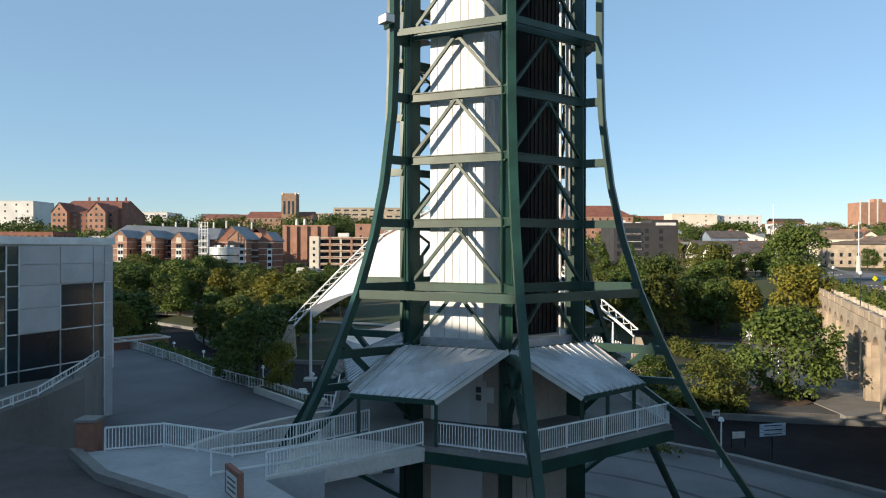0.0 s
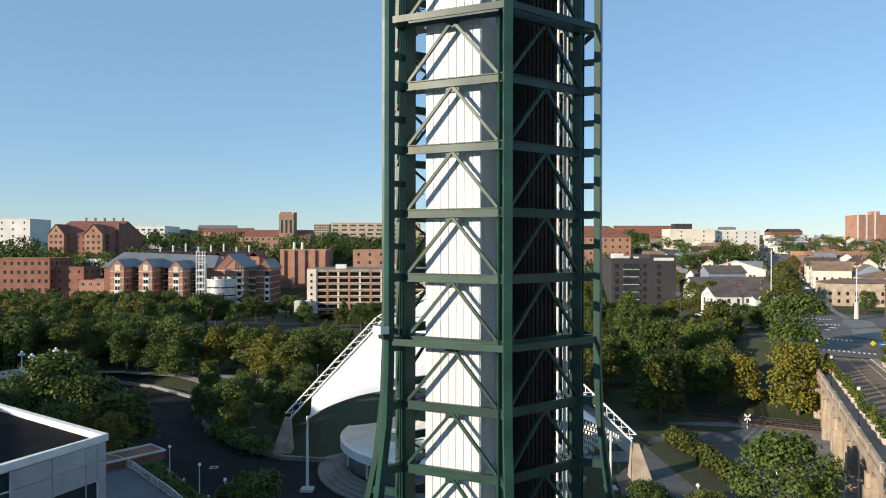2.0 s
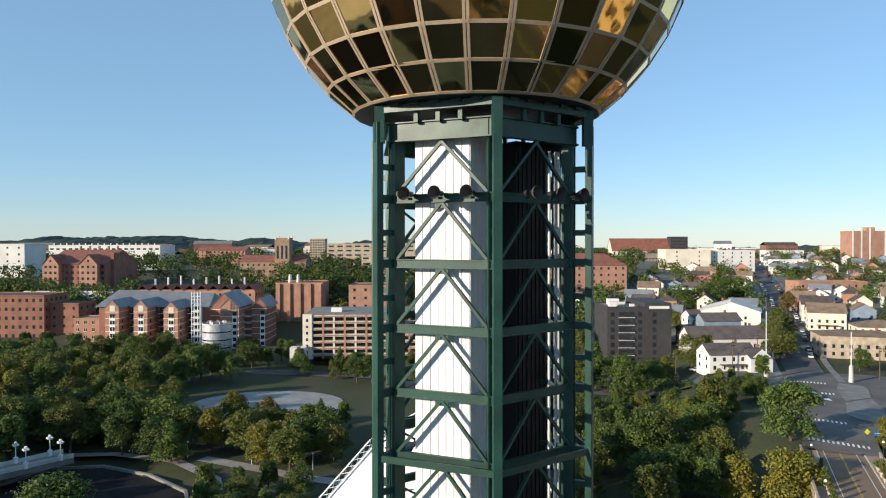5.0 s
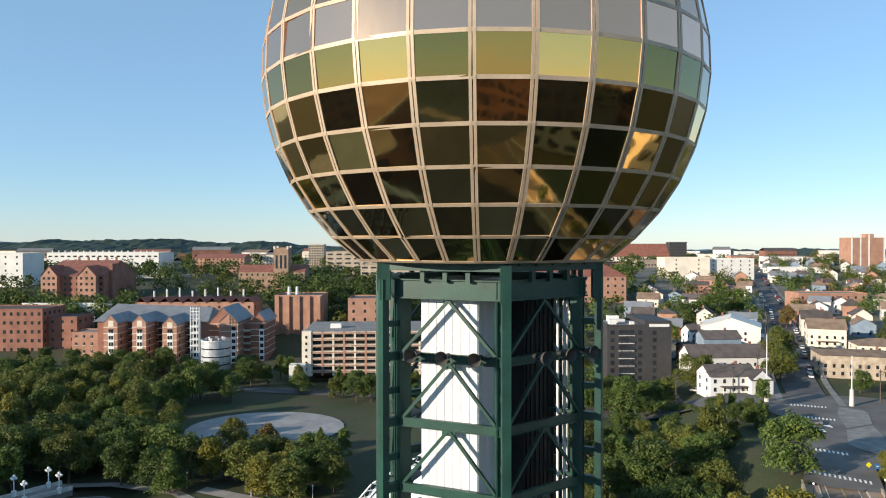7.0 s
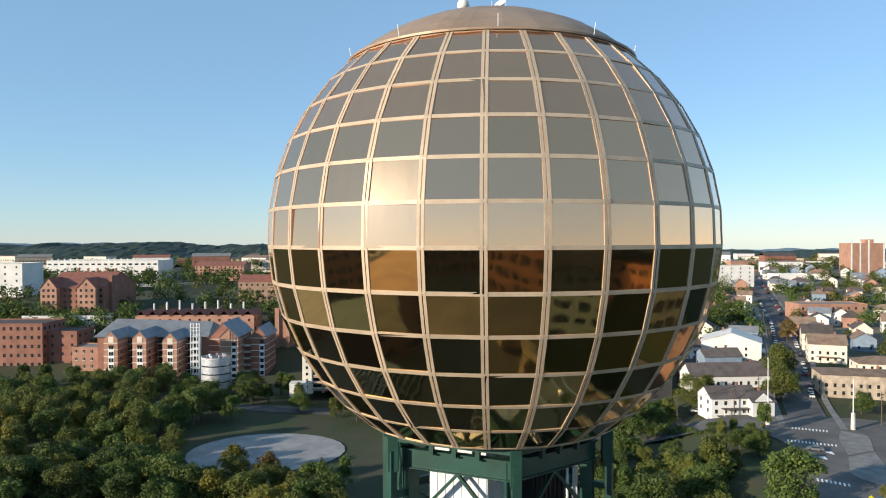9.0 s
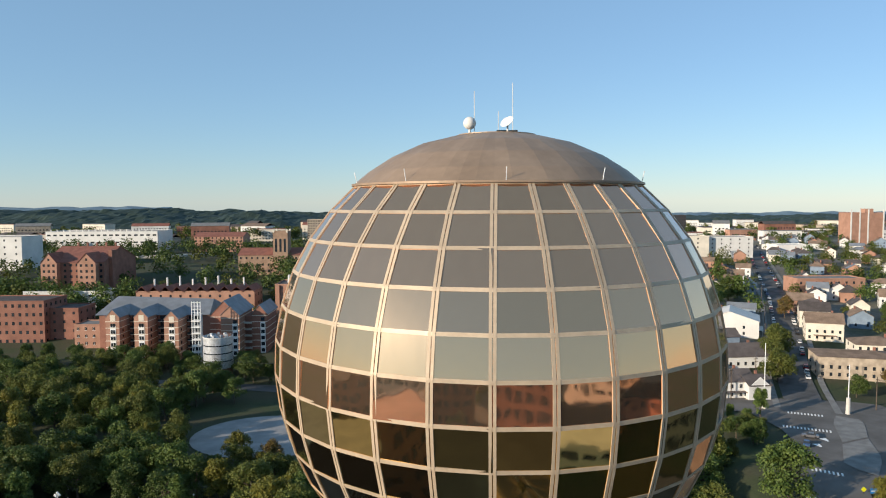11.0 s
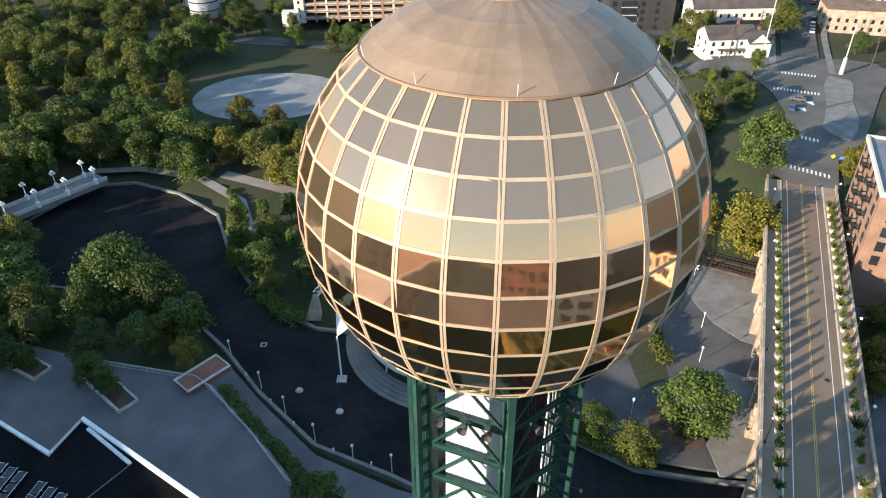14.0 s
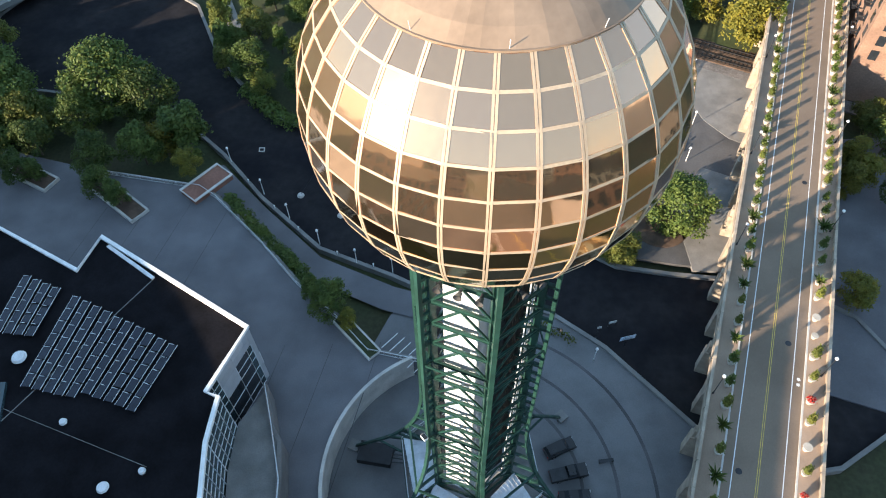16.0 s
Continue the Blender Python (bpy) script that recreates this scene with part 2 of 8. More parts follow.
# ---- mesh helpers ----
class Geo:
    """Vertices and faces of one mesh."""

    def __init__(self):
        self.v, self.f = [], []

    def add(self, verts, faces):
        o = len(self.v)
        self.v += [tuple(p) for p in verts]
        self.f += [tuple(i + o for i in f) for f in faces]
        return self

    def box(self, c, s, rz=0.0, tilt=None):
        m = Matrix.Rotation(rz, 3, "Z")
        if tilt is not None:
            m = m @ tilt
        pts = []
        for z in (-0.5, 0.5):
            for x, y in ((-0.5, -0.5), (0.5, -0.5), (0.5, 0.5), (-0.5, 0.5)):
                pts.append(Vector(c) + m @ Vector((x * s[0], y * s[1], z * s[2])))
        return self.add(pts, [(3, 2, 1, 0), (4, 5, 6, 7), (0, 1, 5, 4), (1, 2, 6, 5), (2, 3, 7, 6), (3, 0, 4, 7)])

    def beam(self, p, q, w, h, side=None):
        """A bar from p to q; w across (horizontal), h the other way. side: the horizontal direction of w."""
        p, q = Vector(p), Vector(q)
        d = (q - p).normalized()
        a = Vector(side) if side else (d.cross(Vector((0, 0, 1))) if abs(d.z) < 0.99 else Vector((1, 0, 0)))
        a = (a - d * a.dot(d)).normalized()
        b = d.cross(a)
        pts = [e + a * (x * w / 2) + b * (y * h / 2) for e in (p, q) for x, y in ((-1, -1), (1, -1), (1, 1), (-1, 1))]
        return self.add(pts, [(3, 2, 1, 0), (4, 5, 6, 7), (0, 1, 5, 4), (1, 2, 6, 5), (2, 3, 7, 6), (3, 0, 4, 7)])

    def tube(self, p, q, r0, r1=None, n=8, caps=True):
        p, q = Vector(p), Vector(q)
        r1 = r0 if r1 is None else r1
        d = (q - p).normalized()
        a = d.cross(Vector((0, 0, 1))) if abs(d.z) < 0.99 else Vector((1, 0, 0))
        a.normalize()
        b = d.cross(a)
        pts = [e + (a * math.cos(k * math.tau / n) + b * math.sin(k * math.tau / n)) * r for e, r in ((p, r0), (q, r1)) for k in range(n)]
        fs = [(k, (k + 1) % n, n + (k + 1) % n, n + k) for k in range(n)]
        if caps:
            fs += [tuple(range(n - 1, -1, -1)), tuple(range(n, 2 * n))]
        return self.add(pts, fs)

    def prism(self, poly, z0, z1):
        """An upright block over a counter-clockwise outline; z1 may be a list."""
        n = len(poly)
        top = z1 if isinstance(z1, (list, tuple)) else [z1] * n
        pts = [(x, y, z0) for x, y in poly] + [(p[0], p[1], t) for p, t in zip(poly, top)]
        return self.add(pts, [tuple(range(n - 1, -1, -1)), tuple(range(n, 2 * n))] + [(k, (k + 1) % n, n + (k + 1) % n, n + k) for k in range(n)])

    def ball(self, c, r, n=8, rings=5, squash=1.0):
        pts = [(c[0], c[1], c[2] - r * squash)]
        for i in range(1, rings):
            e = -math.pi / 2 + math.pi * i / rings
            pts += [(c[0] + r * math.cos(e) * math.cos(k * math.tau / n), c[1] + r * math.cos(e) * math.sin(k * math.tau / n), c[2] + r * squash * math.sin(e)) for k in range(n)]
        pts.append((c[0], c[1], c[2] + r * squash))
        fs = [(0, 1 + (k + 1) % n, 1 + k) for k in range(n)]
        for i in range(rings - 2):
            o = 1 + i * n
            fs += [(o + k, o + (k + 1) % n, o + n + (k + 1) % n, o + n + k) for k in range(n)]
        o = 1 + (rings - 2) * n
        fs += [(o + k, o + (k + 1) % n, len(pts) - 1) for k in range(n)]
        return self.add(pts, fs)

    def data(self, name, material, smooth=False):
        me = bpy.data.meshes.new(name)
        me.from_pydata(self.v, [], self.f)
        me.materials.append(material)
        if smooth:
            me.polygons.foreach_set("use_smooth", [True] * len(me.polygons))
        me.update()
        return me


def part(name, g, material, parent, label="", smooth=False):
    """One mesh as a part of a thing or of a part."""
    ob = new(name, g if isinstance(g, bpy.types.Mesh) else g.data(name, material, smooth))
    ob.parent = parent
    if label:
        tagged(ob, label)
    return ob


def thing(name, label, category, group="", at=(0, 0, 0), rz=0.0):
    e = new(name)
    e.empty_display_size = 0.2
    e.matrix_world = Matrix.Translation(at) @ Matrix.Rotation(rz, 4, "Z")
    return tagged(e, label, category, group)


def solid(name, g, material, label, category, group="", smooth=False, kind=""):
    return tagged(new(name, g.data(name, material, smooth)), label, category, group, kind)


def strip(path, w0, w1, z):
    """A flat band along a path between two side offsets (to the right)."""
    g = Geo()
    pts = []
    for i, p in enumerate(path):
        a, b = Vector(path[max(0, i - 1)][:2]), Vector(path[min(len(path) - 1, i + 1)][:2])
        d = (b - a).normalized()
        r = Vector((d.y, -d.x))
        zz = p[2] + z if len(p) > 2 else z
        for w in (w0, w1):
            pts.append((p[0] + r.x * w, p[1] + r.y * w, zz))
    return g.add(pts, [(2 * i + 1, 2 * i + 3, 2 * i + 2, 2 * i) for i in range(len(path) - 1)])


def wall_along(path, thick, z0, z1, closed=False):
    """An upright wall of a given thickness along a path of (x, y)."""
    g = Geo()
    n = len(path)
    L = []
    for i in range(n):
        a = Vector(path[(i - 1) % n if closed else max(0, i - 1)])
        b = Vector(path[(i + 1) % n if closed else min(n - 1, i + 1)])
        d = (b - a).normalized()
        r = Vector((d.y, -d.x)) * thick / 2
        p = Vector(path[i])
        L += [(p.x - r.x, p.y - r.y, z0), (p.x + r.x, p.y + r.y, z0), (p.x + r.x, p.y + r.y, z1), (p.x - r.x, p.y - r.y, z1)]
    fs = []
    for i in range(n if closed else n - 1):
        o, q = 4 * i, 4 * ((i + 1) % n)
        fs += [(o + k, o + (k + 1) % 4, q + (k + 1) % 4, q + k) for k in range(4)]
    if not closed:
        fs += [(3, 2, 1, 0), (4 * n - 4, 4 * n - 3, 4 * n - 2, 4 * n - 1)]
    return g.add(L, fs)


def arc(cx, cy, r, a0, a1, n):
    return [(cx + r * math.cos(radians(a0 + (a1 - a0) * i / n)), cy + r * math.sin(radians(a0 + (a1 - a0) * i / n))) for i in range(n + 1)]


def lerp_table(t, table):
    if t <= table[0][0]:
        return table[0][1]
    for (a, va), (b, vb) in zip(table, table[1:]):
        if t <= b:
            k = (t - a) / (b - a)
            return va + (vb - va) * k
    return table[-1][1]


# ---- lie of the land ----
AX, AY = 2.58, 39.96          # tower axis
SZ, SR = 68.57, 11.64         # sphere centre and radius
LAKE = -5.0
PLAZA = 0.4
LEFT_RISE = [(80, -5.4), (112, -4.6), (175, -3.4), (260, -3.6), (330, -4.2), (385, -3.0), (420, 3.0), (470, 16), (560, 24), (760, 30), (1200, 24), (1800, 14), (4500, -20)]
RIGHT_RISE = [(80, -5.4), (112, -4.6), (137, -4.4), (152, 4.9), (170, 5.5), (195, 6.0), (255, 6.2), (300, 8.5), (350, 11), (460, 16.5), (560, 22), (760, 30), (1200, 22), (1800, 12), (4500, -25)]
MID_RISE = [(80, -5.4), (112, -4.6), (175, -3.6), (230, -1.5), (300, -0.5), (330, 1.5), (400, 8), (470, 17), (560, 26), (760, 30), (1200, 24), (1800, 12), (4500, -25)]


def ground_z(x, y):
    l, m, r = lerp_table(y, LEFT_RISE), lerp_table(y, MID_RISE), lerp_table(y, RIGHT_RISE)
    s = max(1.0, y / 200.0)
    u = x / s
    if u < -20:
        z = l
    elif u < 10:
        z = l + (m - l) * (u + 20) / 30
    elif u < 62:
        z = m
    elif u < 82:
        z = m + (r - m) * (u - 62) / 20
    else:
        z = r
    if y > 600:
        z += 5.0 * noise.noise((x / 260, y / 260, 3.1)) * min(1, (y - 600) / 500)
    return z
# ---- ground, lake ----
LAKE_EDGE = [(38, 47.3), (33, 53.6), (26, 62.4), (18.3, 69), (8, 73.2), (-4.5, 75.6), (-8.4, 77.9), (-21.8, 84.6), (-33.7, 97.2), (-42.7, 109.1), (-52, 119), (-64, 127),
             (-80, 129.5), (-97, 133), (-107, 142), (-105, 160), (-96, 177.5), (-84.5, 179.3), (-69.9, 172.4), (-57, 161), (-50.5, 145), (-43, 131.9), (-33.3, 120.5), (-25.5, 115),
             (-10, 112), (8, 108), (17, 95), (22, 84.5), (31, 78.3), (40.3, 76.2), (49.7, 74.7), (60, 73), (69, 66), (73, 57), (69, 47.5), (57, 41), (47, 40)]


def inside(x, y, poly):
    k = False
    for (x0, y0), (x1, y1) in zip(poly, poly[1:] + poly[:1]):
        if (y0 > y) != (y1 > y) and x < (x1 - x0) * (y - y0) / (y1 - y0) + x0:
            k = not k
    return k


def ground():
    xs = sorted(set([-4500, -3000, -2000, -1400, -1000] + list(range(-800, -200, 40)) + list(range(-200, 260, 6)) + list(range(260, 900, 40)) + [1000, 1400, 2000, 3000, 4500]))
    ys = sorted(set([-1500, -800, -400, -200, -100, -50, 0, 20] + list(range(26, 340, 6)) + list(range(340, 700, 20)) + list(range(700, 1400, 60)) + [1500, 1800, 2200, 2800, 3500, 4500]))
    pts = []
    for y in ys:
        for x in xs:
            z = ground_z(x, y)
            if -120 < x < 80 and y < 190 and any(inside(x + a, y + b, LAKE_EDGE) for a, b in ((0, 0), (5, 0), (-5, 0), (0, 5), (0, -5))):
                z = LAKE - 0.8
            pts.append((x, y, z))
    n = len(xs)
    g = Geo().add(pts, [(j * n + i, j * n + i + 1, (j + 1) * n + i + 1, (j + 1) * n + i) for j in range(len(ys) - 1) for i in range(n - 1)])
    sheet = solid("ground", g, GRASS, "grass and earth of a wooded valley town", "ground", smooth=True, kind="structure")
    sheet.data.materials.append(TOWNGROUND)      # yards, drives and car parks of the town
    for p in sheet.data.polygons:
        if p.center.y > 330 and p.center.x > 0.22 * p.center.y or p.center.y < -60:
            p.material_index = 1
    return sheet


ground()


def grid_fill(poly, z):
    """A flat polygon sheet."""
    return Geo().add([(x, y, z) for x, y in poly], [tuple(range(len(poly)))])


lake_poly = [(x, y) for x, y in LAKE_EDGE]
solid("lake_bed", grid_fill(lake_poly[::1], LAKE), LAKEBED, "dark drained park lake bed with faint pale streaks", "lake bed", kind="structure")
kerb = wall_along(LAKE_EDGE, 0.7, LAKE - 0.8, -4.35, closed=True)
solid("lake_kerb", kerb, CONCRETE, "pale concrete kerb round the drained lake", "kerb", kind="structure")
# ---- the tower ----
tower = thing("observation_tower", "dark green steel lattice tower carrying a gold glass sphere", "tower", at=(AX, AY, LAKE))
VERT = [-84 + 60 * k for k in range(6)]
BAY0, BAY = 21.8, 3.26


def polar(a, r, z):
    return Vector((r * math.cos(radians(a)), r * math.sin(radians(a)), z - LAKE))


LEG = [(58.2, 6.3), (24, 6.3), (21, 6.42), (17.3, 6.9), (14.6, 7.5), (11.8, 8.4), (9.4, 9.4), (7.1, 10.5), (4.4, 12.0), (1.8, 13.75), (-5.0, 18.3)]
levels = [BAY0 + BAY * k for k in range(-4, 11)]


def leg_r(z):
    for (z0, r0), (z1, r1) in zip(LEG, LEG[1:]):
        if z <= z0 and z >= z1:
            return r0 + (r1 - r0) * (z0 - z) / (z0 - z1)
    return 6.3


for a in VERT:
    side = (-math.sin(radians(a)), math.cos(radians(a)), 0)
    g = Geo()
    n2 = len(LEG)
    T, O = Vector(side), Vector((math.cos(radians(a)), math.sin(radians(a)), 0))
    for z, r in LEG:
        c = polar(a, r, z)
        g.v += [tuple(c + T * sx * 0.21 + O * so * 0.18) for sx, so in ((-1, -1), (1, -1), (1, 1), (-1, 1))]
    for i in range(n2 - 1):
        g.f += [(4 * i + k, 4 * i + (k + 1) % 4, 4 * i + 4 + (k + 1) % 4, 4 * i + 4 + k) for k in range(4)]
    g.f += [(0, 1, 2, 3), (4 * n2 - 1, 4 * n2 - 2, 4 * n2 - 3, 4 * n2 - 4)]
    part("curved_leg", g, GREEN, tower)
    g = Geo()
    g.beam(polar(a, 5.2, 58.2), polar(a, 5.2, -5.0), 0.46, 0.46, side)
    col = part("column", g, GREEN, tower)
    for s in (-1, 1):
        o = Vector(side) * 0.26 * s
        part("flange", Geo().beam(polar(a, 5.2, 58.2) + o, polar(a, 5.2, -5.0) + o, 0.06, 0.62, side), GREEN, col)
    for z in levels:
        if leg_r(z) < 12:
            part("batten", Geo().beam(polar(a, 5.4, z), polar(a, leg_r(z) - 0.1, z), 0.30, 0.42, side), GREEN, tower)
    for z in (23.2, 28.4, 31.6, 34.9, 38.1, 44.7, 47.9, 51.2, 54.5):
        part("batten", Geo().beam(polar(a, 5.4, z + 1.5), polar(a, 6.2, z + 1.5), 0.22, 0.30, side), GREEN, tower)
    # raking struts of the foot
    for z, zi in ((9.4, 5.2), (4.4, 9.0), (1.8, -1.0)):
        part("strut", Geo().beam(polar(a, leg_r(z), z), polar(a, 5.3, zi), 0.28, 0.28, side), GREEN, tower)
    part("foot_plinth", Geo().box(polar(a, 18.2, -4.75), (1.6, 1.6, 0.9), radians(a)), CONCRETE, tower, "grey concrete footing")

for k, a in enumerate(VERT):
    b = a + 60
    for i, z in enumerate(levels):
        heavy = i in (5, 10)
        h = 0.40 if not heavy else 0.5
        p, q = polar(a, 5.5, z), polar(b, 5.5, z)
        g = Geo().beam(p, q, 0.07, h)
        for dz in (-h / 2, h / 2):
            g.beam(p + Vector((0, 0, dz)), q + Vector((0, 0, dz)), 0.20, 0.05)
        part("girder", g, GREEN, tower)
        if heavy:
            part("outer_ring_beam", Geo().beam(polar(a, 6.35, z), polar(b, 6.35, z), 0.10, 0.34), GREEN, tower)
        if i + 1 < len(levels):
            top = (polar(a, 5.45, levels[i + 1] - 0.2) + polar(b, 5.45, levels[i + 1] - 0.2)) / 2
            for e, f in ((p, q), (q, p)):
                foot = e + (f - e).normalized() * 0.35 + Vector((0, 0, 0.25))
                part("brace", Geo().beam(foot, top, 0.17, 0.15), GREEN, tower)
            part("gusset", Geo().box(top + Vector((0, 0, -0.08)), (0.7, 0.05, 0.42), radians(a + 30 + 90)), GREEN, tower)
    # wide ring at the spread of the legs
    part("foot_ring_beam", Geo().beam(polar(a, leg_r(11.7), 11.7), polar(b, leg_r(11.7), 11.7), 0.26, 0.42), GREEN, tower)
    part("foot_tie", Geo().beam(polar(a, leg_r(7.2), 7.2), polar(a, 5.4, 7.2), 0.24, 0.34), GREEN, tower)
    # crown under the sphere
    part("crown_girder", Geo().beam(polar(a, 5.55, 57.75), polar(b, 5.55, 57.75), 0.16, 0.95).beam(polar(a, 5.55, 58.2), polar(b, 5.55, 58.2), 0.4, 0.06).beam(polar(a, 5.55, 57.3), polar(b, 5.55, 57.3), 0.4, 0.06), GREEN, tower)
    part("crown_ring", Geo().beam(polar(a, 6.15, 58.85), polar(b, 6.15, 58.85), 0.36, 0.38), GREEN, tower)
    part("crown_post", Geo().beam(polar(a, 6.2, 57.2), polar(a, 6.2, 59.0), 0.5, 0.5), GREEN, tower)
    for u in (0.3, 0.5, 0.7):
        m = polar(a, 5.9, 58.4).lerp(polar(b, 5.9, 58.4), u)
        part("crown_stub", Geo().box(m, (0.22, 0.22, 0.55), radians(a + 30)), GREEN, tower)
    apex = (polar(a, 5.45, 57.2) + polar(b, 5.45, 57.2)) / 2
    for e, f in ((a, b), (b, a)):
        foot = polar(e, 5.5, 54.65).lerp(polar(f, 5.5, 54.65), 0.06)
        part("brace", Geo().beam(foot, apex, 0.17, 0.15), GREEN, tower)
    for u in (0.15, 0.32, 0.5, 0.68, 0.85):
        m = polar(a, 6.3, 59.1) * (1 - u) + polar(b, 6.3, 59.1) * u
        part("bearing_block", Geo().box(m, (0.35, 0.5, 0.35), radians(a + 30)), GREEN, tower)

# lift shaft of white ribbed sheet
c0, ux, uy = Vector((2.06 - AX, 35.62 - AY, 0)), Vector((0.407, 0.914, 0)), Vector((-0.914, 0.407, 0))
shaft = part("lift_shaft", Geo().prism([tuple((c0 + ux * i + uy * j)[:2]) for i, j in ((0.06, 0.06), (4.2, 0.06), (4.2, 2.94), (0.06, 2.94))], 0.5, 63.2), WHITE_METAL, tower, "white ribbed metal lift shaft")
sheet_me = Geo().box((0, 0, 0), (0.06, 3.0 / 7 - 0.035, BAY - 0.03)).data("wall_sheet", WHITE_METAL)
side_me = Geo().box((0, 0, 0), (0.42 - 0.035, 0.06, BAY - 0.03)).data("side_sheet", WHITE_METAL)
for i in range(-4, 11):
    zc = BAY0 + BAY * (i + 0.5) - LAKE
    for j in range(7):
        p = c0 + uy * (j + 0.5) * 3.0 / 7
        o = part("wall_sheet", sheet_me, None, shaft)
        o.matrix_basis = pose(p.x, p.y, zc, 0, 0, math.degrees(math.atan2(ux.y, ux.x)))
    for j in range(10):
        p = c0 + ux * (j + 0.5) * 0.42
        o = part("side_sheet", side_me, None, shaft)
        o.matrix_basis = pose(p.x, p.y, zc, 0, 0, math.degrees(math.atan2(ux.y, ux.x)))

BROWNSHEET = mat("brown_sheet", (0.017, 0.015, 0.015), 0.6, 0.1, 0.25, 0.5, 0.1, 6.0)
stair = part("stair_enclosure", Geo().box((2.1, -0.6, 31.5), (2.2, 2.6, 62), radians(36)), BROWNSHEET, tower, "brown sheet metal stair enclosure")
for j in range(8):
    p = Vector((2.1, -0.6, 31.5)) + Matrix.Rotation(radians(36), 3, "Z") @ Vector((-1.1 + 0.157 + 0.314 * (j % 7), -1.33, 0))
    part("rib", Geo().box(p, (0.05, 0.08, 61.9), radians(36)), BROWNSHEET, stair)
for j, (x, y, r) in enumerate(((4.15, -1.75, 0.10), (3.75, -2.05, 0.07), (4.35, -1.35, 0.07))):
    part("riser_pipe", Geo().tube((x, y, 1), (x, y, 62), r, n=8), RAIL, tower, "pale grey riser pipe")
for i, z in enumerate(levels[:-1]):
    # ladder landings and stair flights on the near and far sides of the shaft
    for (x, y) in ((-4.0, -1.9), (3.3, 2.6)):
        part("landing", Geo().box((x, y, z + 0.1 - LAKE), (1.3, 1.5, 0.06), radians(-24)), DARKMETAL, tower)
        part("handrail", Geo().beam((x - 0.5, y - 0.7, z + 1.1 - LAKE), (x + 0.6, y - 0.2, z + 1.1 - LAKE), 0.05, 0.05), GREEN, tower)
        if x > 0:
            part("stair_flight", Geo().beam((x - 0.4, y + 0.5, z + 0.1 - LAKE), (x + 0.5, y - 0.4, z + BAY - LAKE), 0.6, 0.08), DARKMETAL, tower)
    # inner diagonals across the core
    for a in VERT[1:4]:
        part("core_brace", Geo().beam(polar(a, 5.1, z), polar(a + 60, 5.1, z + BAY), 0.12, 0.12), GREEN, tower)
        part("core_tie", Geo().beam(polar(a, 5.0, z + 0.1), polar(a + 150, 2.0, z + 0.1), 0.14, 0.2), GREEN, tower)

# horns and floodlights
HORN = mat("grey_horn", (0.10, 0.095, 0.09), 0.5, 0.3, 0.15, 1.0)


def horn(x, y, z, a, material=HORN):
    h = thing("horn_loudspeaker", "grey horn loudspeaker bolted to a green tower girder", "loudspeaker", "horns on the tower", at=(x, y, z), rz=radians(a))
    g = Geo().tube((0, 0, 0.30), (0.55, 0, 0.30), 0.10, 0.33, n=14, caps=False).tube((0.55, 0, 0.30), (0.60, 0, 0.30), 0.33, 0.34, n=14, caps=False)
    part("bell", g, material, h)
    part("driver", Geo().tube((-0.28, 0, 0.30), (0.02, 0, 0.30), 0.14, n=10), DARKMETAL, h)
    part("bracket", Geo().box((0.0, 0, 0.06), (0.2, 0.3, 0.12)), GREEN, h)
    return h


for x, y in ((-0.96, 35.75), (0.53, 35.05), (2.05, 34.5)):
    horn(x, y, 54.30, -114)
for x, y in ((4.9, 34.9), (6.2, 35.8), (7.5, 36.7)):
    horn(x, y, 54.30, -54)


def floodlight(a, z):
    p = polar(a, 6.75, z) + Vector((AX, AY, LAKE))
    f = thing("floodlight", "grey box floodlight on a tower ring beam", "lamp", "floodlights on the tower", at=p, rz=radians(a))
    part("housing", Geo().box((0.05, 0, 0.42), (0.5, 0.75, 0.4)), RAIL, f)
    part("lens", Geo().box((0.05, 0, 0.64), (0.42, 0.66, 0.03)), WINDOW, f)
    part("bracket", Geo().box((0, 0, 0.08), (0.12, 0.5, 0.25)), GREEN, f)


for a in (-144, -84 + 120):
    floodlight(a, levels[5] + 0.22)
arm = thing("security_camera", "dark dome camera on a bracket arm from the tower", "camera", "cameras on the tower", at=polar(-24, 6.5, 45.0) + Vector((AX, AY, LAKE)), rz=radians(-15))
part("arm", Geo().tube((0, 0, 0.3), (0.8, 0, 0.3), 0.04), DARKMETAL, arm)
part("dome", Geo().ball((0.8, 0, 0.12), 0.17, 10, 6), DARKMETAL, arm)

# ---- the sphere ----
ROWS_EL = [8.69 * r - 2.32 for r in range(-6, 7)]
TOP_EL, LOW_EL = ROWS_EL[-1], ROWS_EL[0]
A0 = -95.7
ball = thing("glass_sphere", "gold mirror glass sphere with tan mullions on a green tower", "sphere", at=(AX, AY, SZ))


def sp(az, el, r=SR):
    """A point of the skin."""
    h = r * math.cos(radians(el))
    return Vector((h * math.cos(radians(az)), h * math.sin(radians(az)), r * math.sin(radians(el))))


